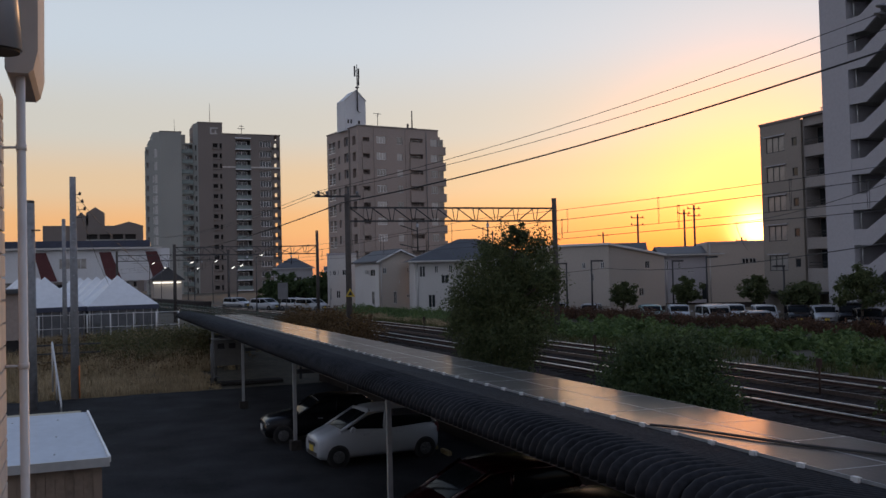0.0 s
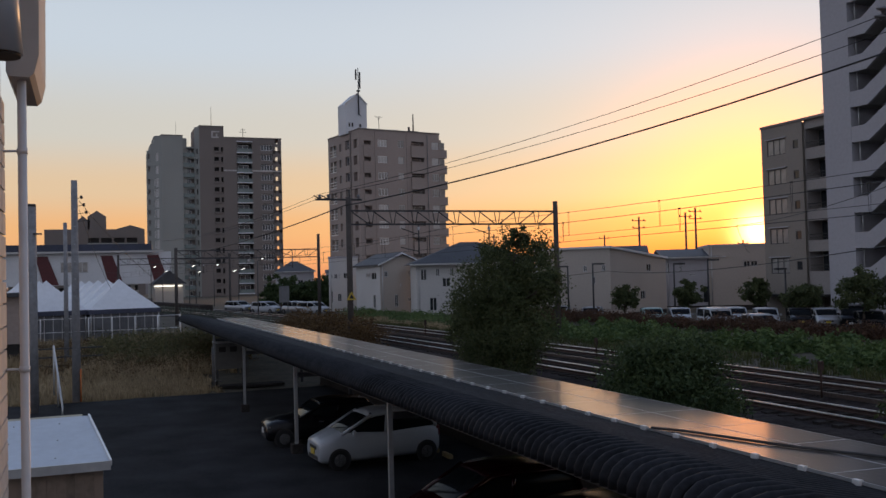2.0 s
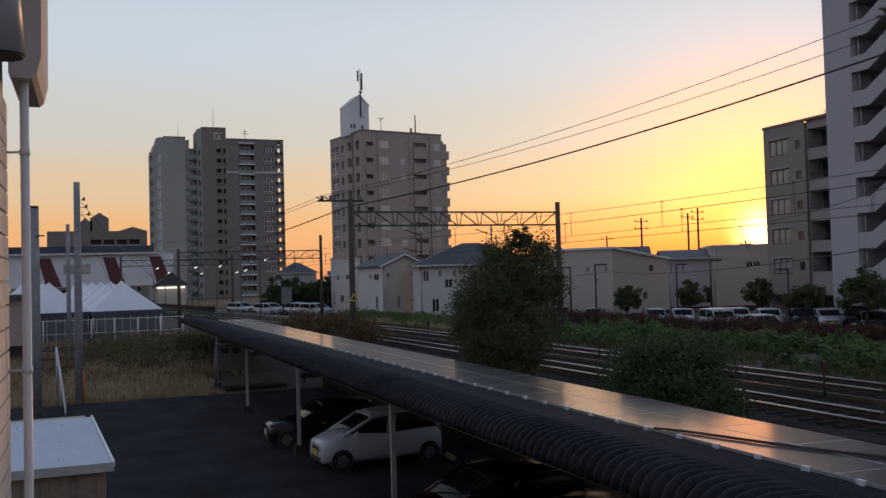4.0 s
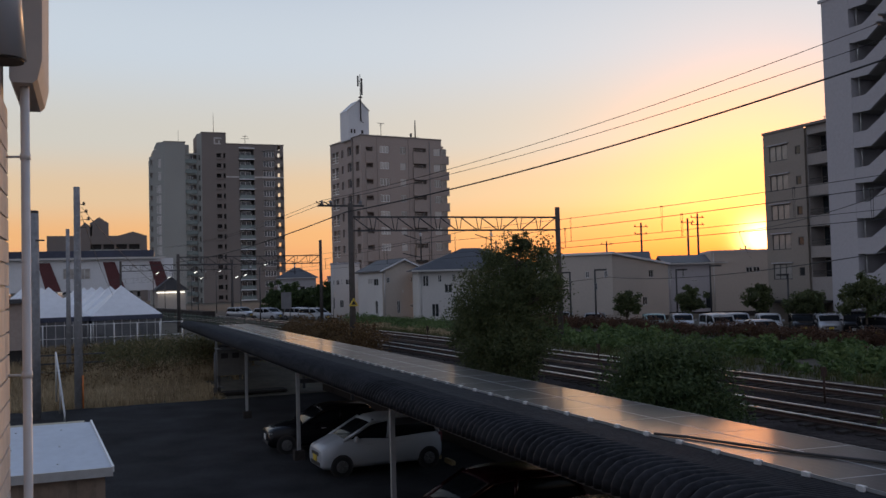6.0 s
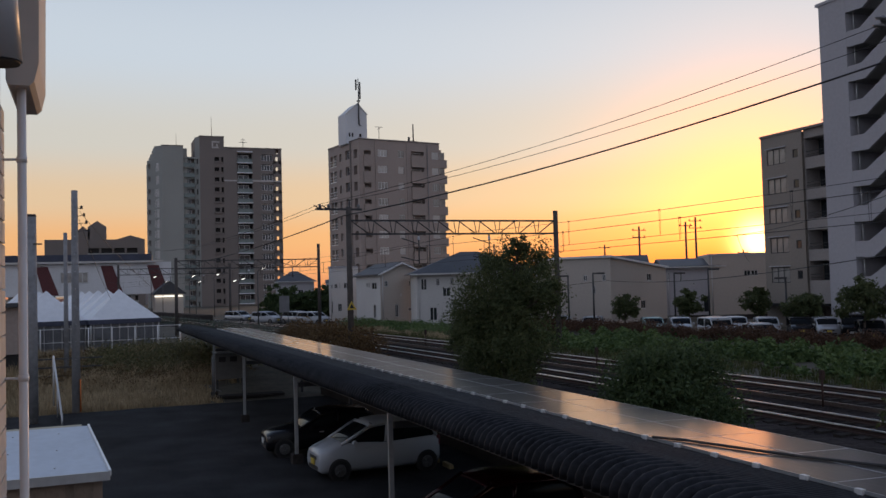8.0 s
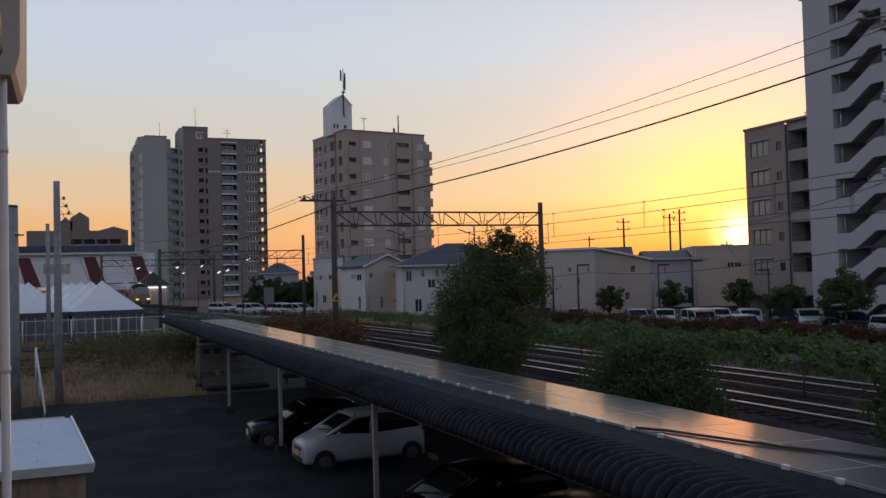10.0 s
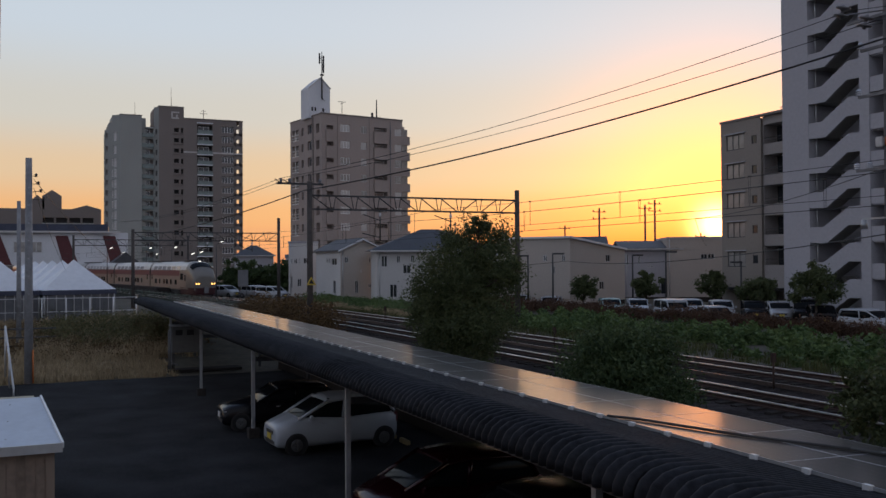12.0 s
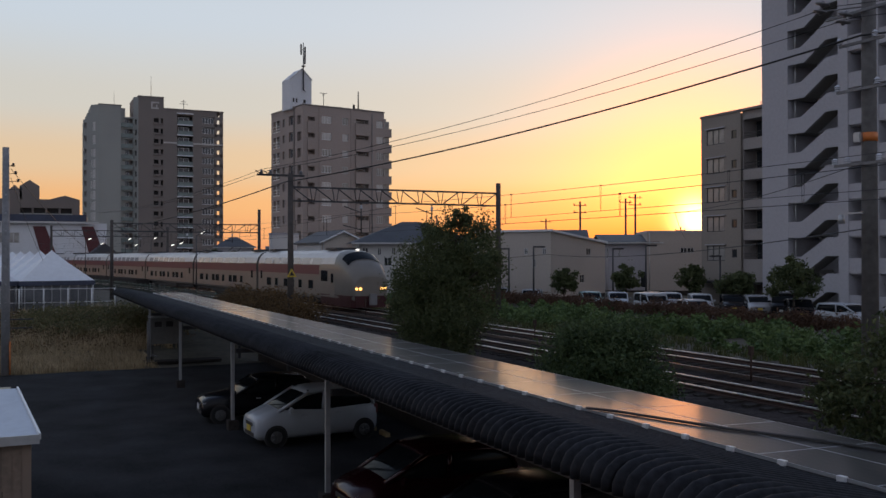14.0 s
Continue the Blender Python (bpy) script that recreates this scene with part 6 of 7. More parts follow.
# ---- plants ----
def leaf_material(name, dark, light, scale=0.8):
    m = bpy.data.materials.new(name)
    m.use_nodes = True
    n, l = m.node_tree.nodes, m.node_tree.links
    b = n["Principled BSDF"]
    b.inputs["Roughness"].default_value = 0.55
    b.inputs["Specular IOR Level"].default_value = 0.15
    geo = n.new("ShaderNodeNewGeometry")
    co = n.new("ShaderNodeTexCoord")
    nz = n.new("ShaderNodeTexNoise")
    nz.inputs["Scale"].default_value = scale
    nz.inputs["Detail"].default_value = 3
    l.new(co.outputs["Object"], nz.inputs["Vector"])
    mix = n.new("ShaderNodeMath")
    mix.operation = "MULTIPLY_ADD"
    mix.inputs[1].default_value = 0.55
    l.new(geo.outputs["Random Per Island"], mix.inputs[0])
    sub = n.new("ShaderNodeMath")
    sub.operation = "MULTIPLY"
    sub.inputs[1].default_value = 0.5
    l.new(nz.outputs["Fac"], sub.inputs[0])
    l.new(sub.outputs[0], mix.inputs[2])
    ramp = n.new("ShaderNodeValToRGB")
    ramp.color_ramp.elements[0].color = (*dark, 1)
    ramp.color_ramp.elements[0].position = 0.2
    ramp.color_ramp.elements[1].color = (*light, 1)
    ramp.color_ramp.elements[1].position = 0.8
    l.new(mix.outputs[0], ramp.inputs[0])
    l.new(ramp.outputs[0], b.inputs["Base Color"])
    tr = n.new("ShaderNodeBsdfTranslucent")
    l.new(ramp.outputs[0], tr.inputs["Color"])
    ms = n.new("ShaderNodeMixShader")
    ms.inputs[0].default_value = 0.25
    l.new(b.outputs[0], ms.inputs[1])
    l.new(tr.outputs[0], ms.inputs[2])
    l.new(ms.outputs[0], n["Material Output"].inputs["Surface"])
    return m


M_LEAF_A = leaf_material("broad_leaves", (0.045, 0.066, 0.032), (0.13, 0.148, 0.066))
M_LEAF_DARK = leaf_material("dark_bush_leaves", (0.036, 0.062, 0.030), (0.10, 0.135, 0.055))
M_LEAF_B = leaf_material("vine_leaves", (0.055, 0.098, 0.04), (0.15, 0.21, 0.075), 0.4)
M_LEAF_WEED = leaf_material("olive_weed_leaves", (0.06, 0.07, 0.032), (0.19, 0.17, 0.08), 0.5)
M_LEAF_RED = leaf_material("reddish_hedge_leaves", (0.06, 0.036, 0.026), (0.15, 0.085, 0.055))
M_LEAF_BROWN = leaf_material("brown_autumn_leaves", (0.07, 0.045, 0.025), (0.19, 0.12, 0.055))
M_GRASS_DRY = leaf_material("dry_grass_blades", (0.22, 0.165, 0.095), (0.55, 0.43, 0.27), 0.35)
M_GRASS = leaf_material("green_grass_blades", (0.04, 0.055, 0.02), (0.13, 0.13, 0.05), 0.4)


def leaves(name, pts, size, mat, rs, flat=0.0, vary=0.45):
    """Pointed leaf pairs of faces at the points pts."""
    n = len(pts)
    a = rs.normal(size=(n, 3))
    a[:, 2] *= (1 - flat)
    a /= np.linalg.norm(a, axis=1)[:, None] + 1e-9
    b = rs.normal(size=(n, 3))
    b -= a * (a * b).sum(1)[:, None]
    b /= np.linalg.norm(b, axis=1)[:, None] + 1e-9
    s = size * (1 + vary * rs.uniform(-1, 1, n))[:, None]
    c = np.cross(a, b)
    tip, base = pts + a * s, pts - a * s
    l, r = pts + b * s * 0.5 + c * s * 0.15, pts - b * s * 0.5 + c * s * 0.15
    v = np.stack([base, l, tip, r], 1).reshape(-1, 3)
    f = np.arange(4 * n).reshape(-1, 4)
    me = bpy.data.meshes.new(name)
    me.from_pydata(v.tolist(), [], f.tolist())
    me.materials.append(mat)
    return me


def crown_points(rs, blobs, n):
    """Points in clusters near the skins of overlapping uneven blobs (x, y, z, rx, ry, rz)."""
    out = []
    vol = np.array([b[3] * b[4] + b[4] * b[5] + b[3] * b[5] for b in blobs])
    for b, k in zip(blobs, (n * vol / vol.sum()).astype(int)):
        tufts = max(6, k // 85)
        d = rs.normal(size=(tufts, 3))
        d /= np.linalg.norm(d, axis=1)[:, None]
        rad = rs.uniform(0.35, 1.2, tufts)[:, None]
        cen = d * rad * np.array(b[3:6]) + np.array(b[:3])
        pick = rs.randint(0, tufts, k)
        out.append(cen[pick] + rs.normal(size=(k, 3)) * np.array([0.15, 0.15, 0.12]) * min(1.4, max(b[3:6])))
    return np.concatenate(out)


def tree(label, base, height, blobs, n, size, mat, seed, trunk_r=0.12, category="tree", name="tree", group=""):
    rs = np.random.RandomState(seed)
    t = thing(name, label, category, group, m=pose(*base))
    bm = bmesh.new()
    top = Vector((0.1, 0, height * 0.62))
    mid = Vector((-0.06, 0.05, height * 0.3))
    tube(bm, (0, 0, -0.3), mid, trunk_r, trunk_r * 0.8, 10)
    tube(bm, mid, top, trunk_r * 0.8, trunk_r * 0.4, 9)
    for b in blobs:
        e = Vector(b[:3])
        s = mid.lerp(top, rs.uniform(0, 0.9))
        k = s.lerp(e, 0.55) + Vector((0, 0, -0.1))
        tube(bm, s, k, trunk_r * 0.42, trunk_r * 0.26, 7)
        tube(bm, k, e, trunk_r * 0.26, trunk_r * 0.1, 6)
        for _ in range(4):
            tip = e + Vector(rs.normal(size=3) * 0.6) * Vector(b[3:6]).length * 0.5
            tube(bm, k.lerp(e, rs.uniform(0.4, 1)), tip, trunk_r * 0.12, trunk_r * 0.04, 5)
    part("trunk", bm, M_TRUNK, t)
    child("crown", leaves("crown", crown_points(rs, blobs, n), size, mat, rs), t, Matrix.Identity(4))
    return t


# tree between the carport and the track
tree("bushy broadleaf tree with an uneven green crown", (-28.8, 13.5, 0.9), 6.2,
     [(0, 0, 3.6, 1.5, 1.4, 1.3), (0.5, 0.3, 4.8, 1.15, 1.1, 0.9), (-1.4, -0.3, 3.2, 1.3, 1.1, 0.95), (1.5, 0.4, 3.7, 1.15, 1.0, 0.95), (-0.4, 0.1, 2.1, 1.5, 1.3, 1.0),
      (1.2, 0.2, 2.2, 1.2, 1.1, 1.0), (0.2, 0.1, 0.9, 1.1, 1.0, 0.7), (1.0, 0.2, 5.5, 0.5, 0.5, 0.35), (-2.6, -0.2, 2.7, 0.9, 0.7, 0.6), (-2.2, -0.2, 1.7, 1.0, 0.8, 0.7), (-3.2, -0.3, 2.2, 0.6, 0.5, 0.4), (-0.7, 0, 5.0, 0.7, 0.6, 0.5), (2.5, 0.4, 3.9, 0.55, 0.5, 0.45)],
     64000, 0.047, M_LEAF_A, 1)
tree("dense round green bush beside the track", (-18.3, 12.9, 0.7), 2.6,
     [(0, 0, 2.35, 1.05, 0.9, 0.45), (0, 0, 1.7, 1.5, 1.3, 0.95), (-1.1, 0, 1.2, 1.2, 1.1, 0.8), (1.0, 0, 1.1, 1.0, 1.0, 0.75), (0.3, 0, 2.1, 0.75, 0.8, 0.4), (-1.9, -0.1, 0.8, 0.9, 0.8, 0.6), (1.7, 0, 0.6, 0.7, 0.7, 0.5), (0, -0.6, 0.6, 1.5, 0.8, 0.6)],
     66000, 0.046, M_LEAF_DARK, 2, 0.07, "bush", "bush")
tree("loose young tree with thin green foliage", (-9.9, 12.3, 0.6), 4.4,
     [(0.4, 0, 3.0, 0.75, 0.7, 0.8), (0.8, 0.1, 3.75, 0.45, 0.4, 0.45), (-0.5, 0, 2.1, 0.8, 0.7, 0.6), (0.8, 0, 1.6, 1.0, 0.8, 0.7), (1.4, 0.2, 2.6, 0.8, 0.7, 0.8), (-0.2, -0.2, 1.0, 1.0, 0.8, 0.6), (-1.0, 0, 2.5, 0.4, 0.35, 0.35), (0.9, 0.1, 4.3, 0.5, 0.45, 0.5), (0.7, 0, 3.6, 0.8, 0.7, 0.6), (2.0, 0.1, 1.6, 0.8, 0.7, 0.8)],
     24000, 0.05, M_LEAF_A, 3, 0.05)
for i, (x, y, h_, w_) in enumerate(((-70.0, 44.8, 3.3, 1.15), (-67.0, 49.5, 3.7, 1.15), (-64.0, 54.5, 3.9, 1.2), (-46.0, 47.9, 4.4, 1.65), (-73.6, 36.5, 4.2, 2.1), (-57.0, 53.0, 3.2, 1.4))):
    tree("small clipped round tree in the car park", (x, y, level(x, y)), h_,
         [(0, 0, h_ * 0.66, w_, w_, h_ * 0.25), (w_ * 0.5, 0.2, h_ * 0.55, w_ * 0.6, w_ * 0.6, h_ * 0.16), (-w_ * 0.5, -0.2, h_ * 0.58, w_ * 0.6, w_ * 0.6, h_ * 0.16), (0.1, 0, h_ * 0.85, w_ * 0.55, w_ * 0.55, h_ * 0.13)],
         5200, 0.11, M_LEAF_A, 30 + i, 0.09, group="car park trees")
tree("bare-twigged tree on the skyline", (-150, 79, 1.0), 10.5,
     [(0, 0, 8.5, 2.2, 2.4, 1.6), (0, 1.2, 7.5, 1.5, 1.5, 1.2), (0, -1.5, 7.6, 1.4, 1.4, 1.2)], 700, 0.16, M_LEAF_BROWN, 51, 0.2)
for i, (x, y, w_) in enumerate(((-118, 27.5, 3.6), (-116, 31.5, 3.4), (-119, 24.0, 3.0), (-117, 29.5, 3.6), (-116, 34.5, 3.0))):
    tree("large dark clipped shrub near the station", (x, y, 1.2), 4.4, [(0, 0, 2.3, w_ * 0.8, w_ * 0.8, 2.0), (0, w_ * 0.4, 1.8, w_ * 0.6, w_ * 0.6, 1.6), (0, -w_ * 0.4, 1.8, w_ * 0.6, w_ * 0.6, 1.6)],
         12000, 0.17, M_LEAF_DARK, 60 + i, 0.15, "shrub", "shrub", "shrubs near the station")


def thicket(name, label, n, region, height, size, mat, seed, category="shrubs", clump=0.5):
    """Leaves heaped over a stretch of ground; region(u, v) gives x, y."""
    rs = np.random.RandomState(seed)
    k = max(30, n // 90)
    uv = rs.uniform(0, 1, (k, 2))
    cen = np.array([(*region(u, v), 0) for u, v in uv])
    hh = np.array([height * (0.45 + 0.75 * (0.5 + 0.5 * noise.noise((c[0] * 0.35, c[1] * 0.35, seed)))) * (0.75 + 0.5 * rs.rand()) for c in cen])
    base = np.array([level(c[0], c[1]) for c in cen])
    pick = rs.randint(0, k, n)
    pts = cen[pick] + rs.normal(size=(n, 3)) * clump * np.array([1, 1, 0])
    pts[:, 2] = base[pick] + hh[pick] * np.sqrt(rs.uniform(0.02, 1, n)) * (1 - 0.35 * np.minimum(1, ((pts[:, :2] - cen[pick, :2]) ** 2).sum(1) / (2 * clump * clump)))
    ob = new(name, leaves(name, pts, size, mat, rs, 0.3))
    return tagged(ob, label, category, kind="stuff")


rs_v = np.random.RandomState(5)
heaps = []
for i in range(170):
    x, y = -3 - 52 * rs_v.rand(), 26.6 + 6.5 * rs_v.rand()
    r = rs_v.uniform(0.5, 1.1)
    heaps.append((x, y, level(x, y) + r * 0.2, r * 1.4, r * 1.3, r * 0.62))
tagged(new("vines", leaves("vines", crown_points(rs_v, heaps, 72000), 0.12, M_LEAF_B, rs_v, 0.3)), "thick green creeper heaped beyond the far track", "creeper", kind="stuff")
thicket("vines", "green creeper and weeds along the far track", 14000, lambda u, v: (-45 - 45 * u, 27.5 + 3.0 * v + yoff(-45 - 45 * u)), 0.8, 0.11, M_LEAF_B, 6, "creeper", 0.6)
thicket("hedge", "clipped reddish hedge edging the car park", 60000, lambda u, v: (-74 + 42 * u, 35.8 + 2.2 * u + 0.9 * v), 1.2, 0.06, M_LEAF_RED, 7, "hedge", 0.3)
thicket("brown_shrubs", "brown autumn shrubs beside the near track", 22000, lambda u, v: (-48 - 16 * u, 14.0 + 1.2 * v + yoff(-48 - 16 * u)), 2.2, 0.075, M_LEAF_BROWN, 8, "shrubs", 0.55)
thicket("trackside_weeds", "low green weeds along the near side of the track", 15000, lambda u, v: (-3 - 52 * u, 13.0 + 1.0 * v + yoff(-3 - 52 * u)), 0.5, 0.06, M_LEAF_B, 9, "weeds", 0.4)
thicket("yard_weeds", "tall dark green weeds at the back of the dry grass", 15000, lambda u, v: (-57 - 12 * u, 0.6 + 8.2 * v), 1.5, 0.075, M_LEAF_WEED, 10, "weeds", 0.75)
thicket("yard_weeds", "brown withered weeds among the dry grass", 12000, lambda u, v: (-52 - 14 * u ** 0.7, -2.0 + 10.4 * v), 1.0, 0.06, M_LEAF_BROWN, 17, "weeds", 0.8)
thicket("verge_weeds", "green weeds below the white houses", 12000, lambda u, v: (-60 - 36 * u, 27.6 + 2.0 * v + yoff(-60 - 36 * u) * 0.4), 1.0, 0.09, M_LEAF_B, 18, "weeds", 0.5)


def grass(name, label, n, region, h0, h1, mat, seed, w=0.012):
    rs = np.random.RandomState(seed)
    verts, faces = [], []
    k = n // 14
    tuft = [region(rs.rand(), rs.rand()) for _ in range(k)]
    for i in range(n):
        cx, cy = tuft[i % k]
        x, y = cx + rs.normal() * 0.12, cy + rs.normal() * 0.12
        z = level(x, y) - 0.02
        h = rs.uniform(h0, h1) * (0.65 + 0.5 * noise.noise((cx * 0.3, cy * 0.3, seed)))
        a, lean = rs.uniform(0, 6.283), rs.uniform(0.1, 0.6)
        dx, dy = math.cos(a), math.sin(a)
        m = len(verts)
        verts += [(x - dy * w, y + dx * w, z), (x + dy * w, y - dx * w, z),
                  (x + dx * lean * h * 0.35 - dy * w * 0.7, y + dy * lean * h * 0.35 + dx * w * 0.7, z + h * 0.6), (x + dx * lean * h * 0.35 + dy * w * 0.7, y + dy * lean * h * 0.35 - dx * w * 0.7, z + h * 0.6),
                  (x + dx * lean * h, y + dy * lean * h, z + h)]
        faces += [(m, m + 1, m + 3, m + 2), (m + 2, m + 3, m + 4)]
    me = bpy.data.meshes.new(name)
    me.from_pydata(verts, [], faces)
    me.materials.append(mat)
    return tagged(new(name, me), label, "grass", kind="stuff")


grass("dry_grass", "tall dry straw-coloured grass at the yard edge", 24000, lambda u, v: (-44.9 - 12 * u ** 1.2, -6 + 12 * v), 0.22, 0.7, M_GRASS_DRY, 12, 0.016)
grass("dry_grass", "dry straw-coloured grass below the tents", 20000, lambda u, v: (-53 - 18 * u, -6 + 14 * v), 0.5, 1.25, M_GRASS_DRY, 13, 0.02)
grass("rough_grass", "rough green and straw grass beside the track", 16000, lambda u, v: (-1 - 56 * u, 12.4 + 1.7 * v + yoff(-1 - 56 * u)), 0.2, 0.6, M_GRASS, 14)
grass("rough_grass", "rough grass verge beyond the far track", 16000, lambda u, v: (-4 - 86 * u, 24.9 + 3.5 * v + yoff(-4 - 86 * u)), 0.2, 0.6, M_GRASS, 15, 0.016)
grass("rough_grass", "straw grass beside the far houses", 8000, lambda u, v: (-52 - 40 * u, 26.0 + 3.0 * v + yoff(-52 - 40 * u)), 0.3, 0.7, M_GRASS_DRY, 16, 0.02)


# ---- train ----
CAR_L, CAR_GAP = 20.6, 0.6
TBL = []
_x, _s = 40.0, 0.0
while _x > -720:
    TBL.append((_s, _x))
    _s += 0.5 * math.hypot(1, (yoff(_x) - yoff(_x - 0.5)) / 0.5)
    _x -= 0.5


def at_arc(s):
    """The point of the far track's middle line s metres along it from x = 40."""
    i = min(max(int(s / 0.5) - 1, 0), len(TBL) - 2)
    while i < len(TBL) - 2 and TBL[i + 1][0] < s:
        i += 1
    (s0, x0), (s1, x1) = TBL[i], TBL[i + 1]
    x = x0 + (x1 - x0) * (s - s0) / (s1 - s0)
    return x, Y_FAR + yoff(x)


def arc_of(x):
    i = min(range(len(TBL)), key=lambda k: abs(TBL[k][1] - x))
    return TBL[i][0] + (TBL[i][1] - x)


def section(z_off=0.0, w=1.475):
    """Half outline of a sleeper carriage, from the sill up and over the roof."""
    return [(w - 0.06, 0.62), (w, 0.8), (w, 2.75), (w - 0.03, 3.05), (w - 0.16, 3.5), (w - 0.42, 3.82), (w - 0.8, 3.98), (w - 1.25, 4.05)]


def bodyshell(bm, x0, x1):
    half = section()
    pts = [(y, z) for y, z in half] + [(-y, z) for y, z in reversed(half)]
    prism(bm, pts, x0, x1, "x")
    # roof faces take the paint with sky light in it, flanks the shaded cream
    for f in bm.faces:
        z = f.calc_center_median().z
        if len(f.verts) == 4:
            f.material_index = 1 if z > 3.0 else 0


def side_strip(z0, z1, x0, x1, proud, s):
    """A band on one flank that follows the wall."""
    bm = bmesh.new()
    a, b = sorted((s * (1.475 - 0.02), s * (1.475 + proud)))
    box(bm, x0, x1, a, b, z0, z1)
    return bm


def flank_parts(name, mat, c, *dims):
    """The same strip on either flank."""
    for s in (-1, 1):
        part(name, side_strip(*dims, s), mat, c)


NOSE_ROWS = ((0, 1, 1), (0.5, 0.998, 0.99), (1.0, 0.985, 0.955), (1.5, 0.965, 0.895), (2.0, 0.94, 0.81), (2.4, 0.905, 0.72), (2.72, 0.865, 0.625), (2.92, 0.82, 0.54), (2.99, 0.76, 0.47))


def carriage(lead):
    L = CAR_L
    c = thing("train_carriage", "cream and red sleeper train lead car with rounded nose" if lead else "cream and red double-deck sleeper train carriage", "train", "carriages of the sleeper train")
    x1 = L - (3.0 if lead else 0)
    bm = bmesh.new()
    bodyshell(bm, 0, x1)
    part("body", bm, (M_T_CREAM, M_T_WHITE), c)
    flank_parts("red_band", M_T_RED, c, 2.3, 2.98, 0.02, x1 - (2.9 if lead else 0.02), 0.008)
    # curved roof panes of the upper deck
    for i in range(7):
        a = 1.6 + 2.3 * i
        if a + 1.5 < x1 - 1.5:
            for s in (-1, 1):
                bm = bmesh.new()
                vv = [bm.verts.new(p) for p in ((a, s * 1.455, 3.02), (a + 1.9, s * 1.455, 3.02), (a + 1.8, s * 1.335, 3.48), (a + 0.1, s * 1.335, 3.48))]
                bm.faces.new(vv)
                part("upper_window", bm, M_T_PANE, c)
    for i in range(8):
        a = 2.4 + 1.9 * i + 0.3 * (i % 3)
        if a + 1.0 < x1 - 3.2:
            flank_parts("lower_window", M_CARGLASS, c, 1.25, 1.85, a, a + (1.15, 0.7, 0.95)[i % 3], 0.012)
    if lead:
        flank_parts("cab_window", M_CARGLASS, c, 1.85, 2.6, x1 - 2.5, x1 - 1.25, 0.014)
    for a in (0.5, x1 - (0.75 if lead else 1.6)):
        flank_parts("door", M_T_CREAM, c, 0.85, 2.75, a, a + 0.8, 0.005)
        flank_parts("door_window", M_CARGLASS, c, 1.75, 2.4, a + 0.18, a + 0.62, 0.016)
    for a in (0.6, x1 - 3.4):
        bm = bmesh.new()
        box(bm, a, a + 2.2, -0.8, 0.8, 4.03, 4.22)
        bmesh.ops.bevel(bm, geom=bm.edges[:], offset=0.06, segments=2, affect="EDGES")
        part("roof_unit", bm, M_STEEL_DARK, c)
    part("underframe", boxes((0.6, x1 - 0.5, -1.25, 1.25, 0.32, 0.62), (6.5, 13.5, -1.3, 1.3, 0.18, 0.6)), M_DARK, c)
    for a in (3.2, L - 3.6):
        bg_ = part("bogie", boxes((a - 1.5, a + 1.5, -1.0, -0.8, 0.3, 0.6), (a - 1.5, a + 1.5, 0.8, 1.0, 0.3, 0.6), (a - 0.3, a + 0.3, -0.8, 0.8, 0.35, 0.6)), M_STEEL_DARK, c)
        for w in (-1.05, 1.05):
            for s in (-0.56, 0.56):
                bm = bmesh.new()
                tube(bm, (a + w, s - 0.06, 0.43), (a + w, s + 0.06, 0.43), 0.43, n=18)
                part("wheel", bm, M_RAIL_DULL, bg_)
    part("gangway", boxes((-CAR_GAP + 0.02, -0.01, -0.6, 0.6, 0.9, 3.2)), M_DARK, c)
    if lead:
        # rounded nose built from shrinking outlines
        half = section()
        bm = bmesh.new()
        rows = []
        for k, (dx, sy, sz) in enumerate(NOSE_ROWS):
            pts = [(y * sy, 0.62 + (z - 0.62) * sz) for y, z in half]
            pts = pts + [(-y, z) for y, z in reversed(pts)]
            rows.append([bm.verts.new((x1 + dx, y, z)) for y, z in pts])
        n = len(rows[0])
        for a, b in zip(rows, rows[1:]):
            for j in range(n):
                bm.faces.new((a[j], a[(j + 1) % n], b[(j + 1) % n], b[j])).smooth = True
        bm.faces.new(rows[-1][::-1])
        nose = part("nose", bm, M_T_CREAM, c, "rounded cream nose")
        # windscreen: a dark pane hugging the upper nose
        bm = bmesh.new()
        rr = []
        for dx, sy, sz in NOSE_ROWS[2:5]:
            pts = [(y * sy * 1.01, 0.62 + (z - 0.62) * sz + 0.025) for y, z in half[4:]]
            pts = pts + [(-y, z) for y, z in reversed(pts)]
            rr.append([bm.verts.new((x1 + dx + 0.03, y, z)) for y, z in pts])
        for a, b in zip(rr, rr[1:]):
            for j in range(len(a) - 1):
                bm.faces.new((a[j], a[j + 1], b[j + 1], b[j])).smooth = True
        part("windscreen", bm, M_CARGLASS, nose, "large dark curved windscreen")
        for s in (-1, 1):
            for k in range(2):
                bm = bmesh.new()
                y = s * (0.78 + 0.27 * k)
                tube(bm, (x1 + 2.7, y, 1.42), (x1 + 3.05 - 0.05 * k, y, 1.42), 0.105, 0.095, 14)
                part("headlight", bm, G_HEAD, nose, "lit warm headlight")
            bm = bmesh.new()
            box(bm, x1 + 2.6, x1 + 2.97, min(s * 0.6, s * 1.2), max(s * 0.6, s * 1.2), 1.26, 1.58)
            bmesh.ops.bevel(bm, geom=bm.edges[:], offset=0.05, segments=2, affect="EDGES")
            part("lamp_housing", bm, M_STEEL_DARK, nose)
        part("emblem", boxes((x1 + 2.70, x1 + 2.84, -0.35, 0.35, 2.3, 2.5)), M_CHROME, nose)
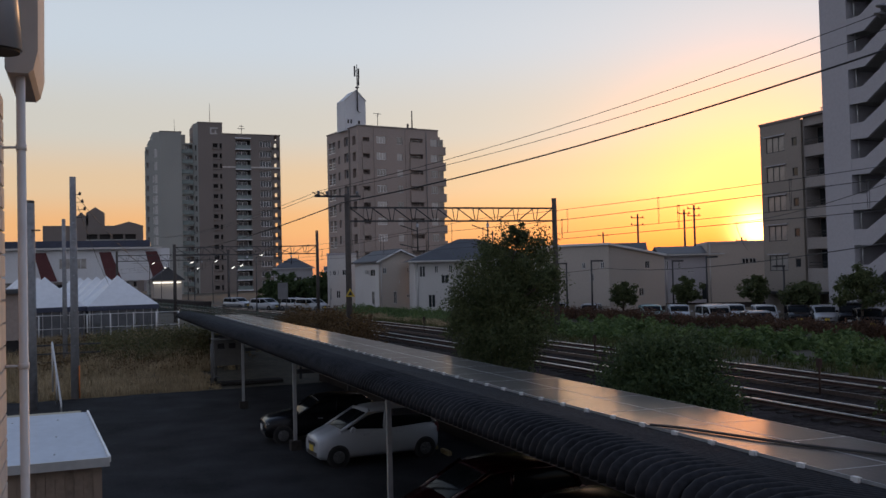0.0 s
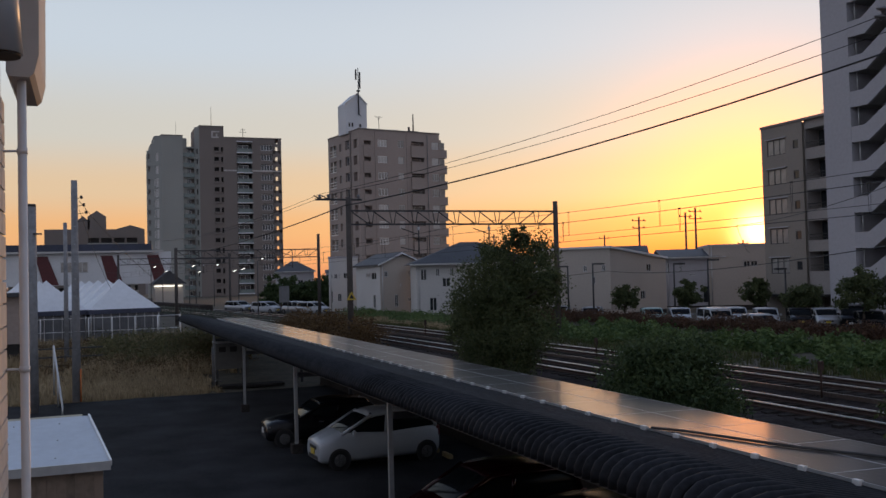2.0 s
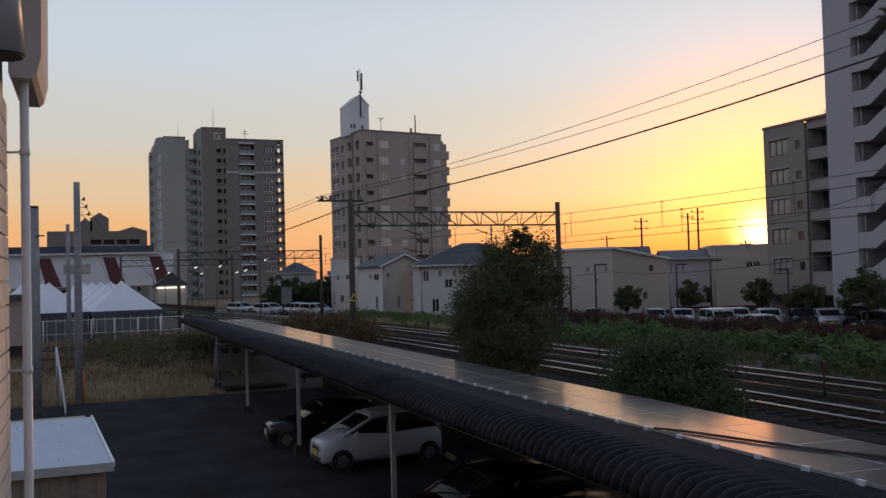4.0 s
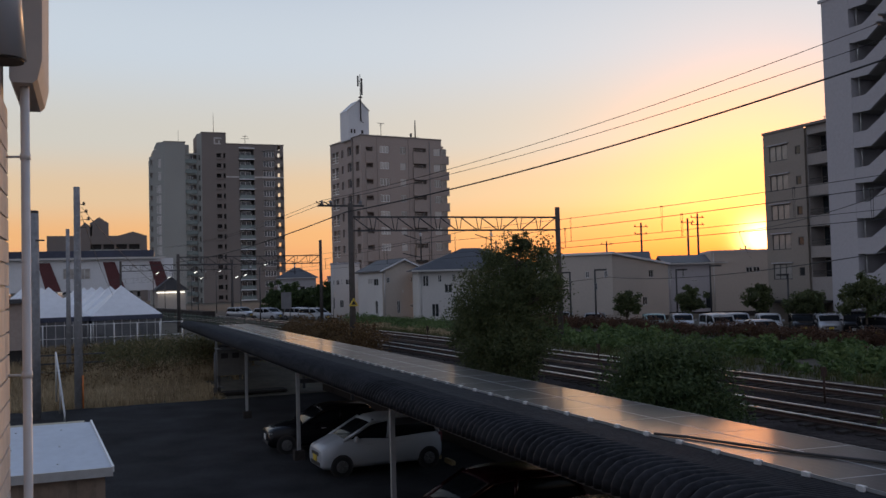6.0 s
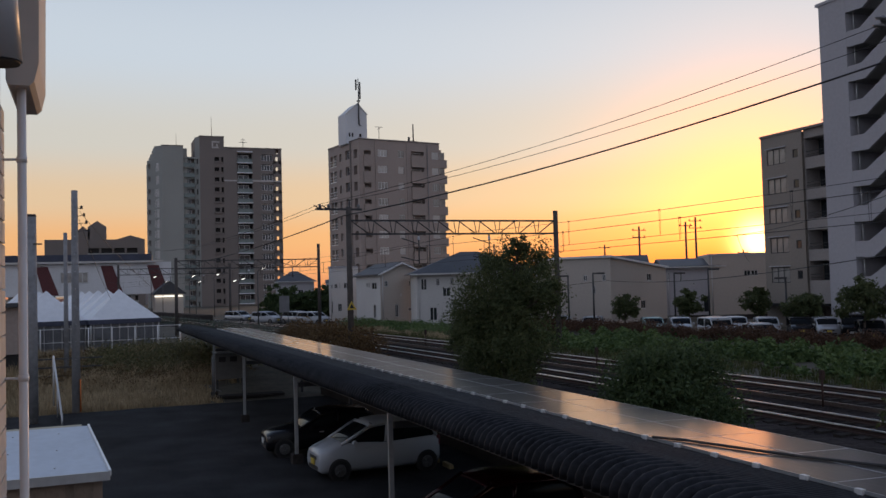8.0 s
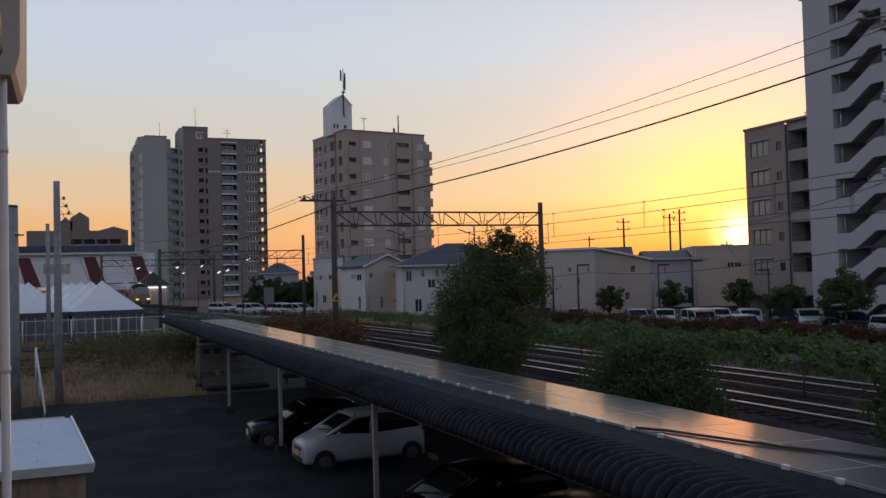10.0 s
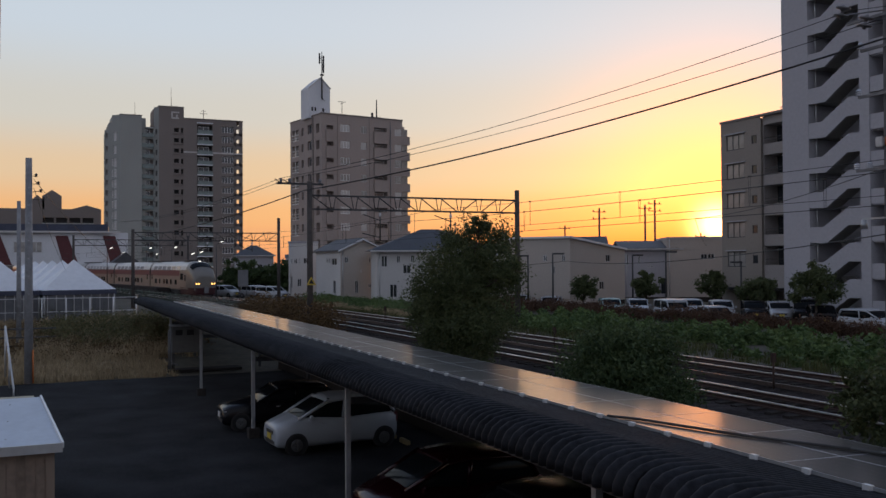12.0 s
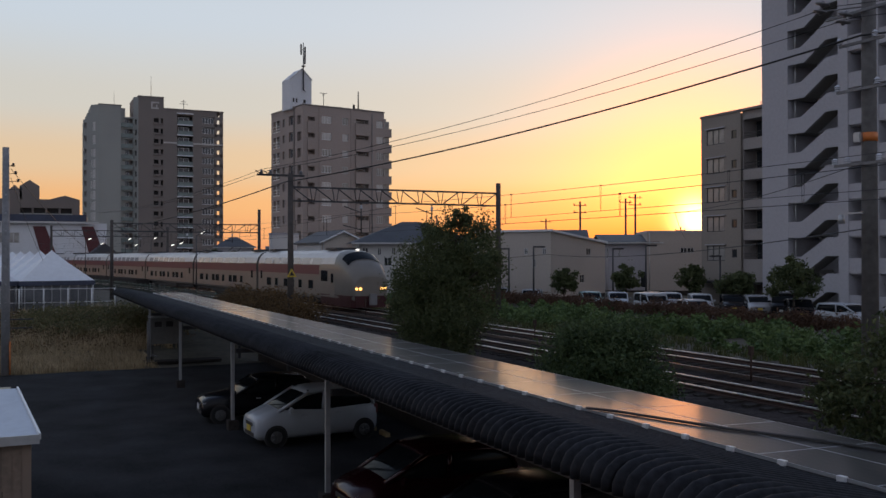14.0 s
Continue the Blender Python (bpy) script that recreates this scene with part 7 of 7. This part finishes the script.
        part("marker_lamp", boxes((x1 + 0.6, x1 + 0.75, -0.12, 0.12, 4.02, 4.1)), G_STREET, nose)
        bm = bmesh.new()
        plan = [(-2.6, 1.487), (1.1, 1.475), (2.1, 1.41), (2.6, 1.34), (3.02, 1.16)]
        plan = plan + [(a, -b) for a, b in reversed(plan)]
        low, high = ([bm.verts.new((x1 + a - 0.06 * (z < 0.5), b * (0.93 if z < 0.5 else 1), z)) for a, b in plan] for z in (0.16, 0.95))
        for j in range(len(plan)):
            k = (j + 1) % len(plan)
            bm.faces.new((low[j], low[k], high[k], high[j]))
        bm.faces.new(low[::-1])
        bm.faces.new(high)
        part("skirt", bm, M_T_SKIRT, c, "dark red lower skirt")
        part("coupler", boxes((x1 + 2.9, x1 + 3.4, -0.16, 0.16, 0.5, 0.95), (x1 + 3.25, x1 + 3.45, -0.25, 0.25, 0.35, 1.1)), M_STEEL_MID, c)
        part("hood", boxes((x1 - 3.6, x1 - 1.2, -0.55, 0.55, 4.04, 4.14)), M_STEEL_DARK, c)
    else:
        pg = bmesh.new()
        tube(pg, (9, -0.5, 4.1), (10.4, -0.4, 4.55), 0.03, n=6)
        tube(pg, (9, 0.5, 4.1), (10.4, 0.4, 4.55), 0.03, n=6)
        tube(pg, (10.4, -0.8, 4.55), (10.4, 0.8, 4.55), 0.03, n=6)
        part("pantograph", pg, M_STEEL_DARK, c)
    return c


CARRIAGES = [carriage(True), carriage(False)]
for _ in range(5):
    CARRIAGES.append(copy_thing(CARRIAGES[1], Matrix.Identity(4)))

NOSE = [(0.0, -405.0), (2.0, -353.0), (4.0, -302.0), (6.0, -252.0), (8.0, -203.5), (9.5, -167.0), (10.3, -147.8), (11.0, -132.6), (11.5, -120.4), (12.0, -107.9), (12.5, -95.2), (13.3, -75.1), (14.0, -57.3)]


def nose_x(t):
    for (t0, a), (t1, b) in zip(NOSE, NOSE[1:]):
        if t <= t1:
            return a + (b - a) * (t - t0) / (t1 - t0)
    return NOSE[-1][1]


def motions():
    times = [0.5 * i for i in range(29)]
    for k, c in enumerate(CARRIAGES):
        rows = []
        for t in times:
            front = arc_of(nose_x(t)) + k * (CAR_L + CAR_GAP)
            xa, ya = at_arc(front + CAR_L - 3.6)
            xb, yb = at_arc(front + 3.2)
            d = Vector((xb - xa, yb - ya)).normalized()
            org = Vector((xa, ya)) - d * 3.6
            rows.append((t, pose(org.x, org.y, RAIL_Z, 0, 0, math.degrees(math.atan2(d.y, d.x)))))
        walk(c, rows)


motions()
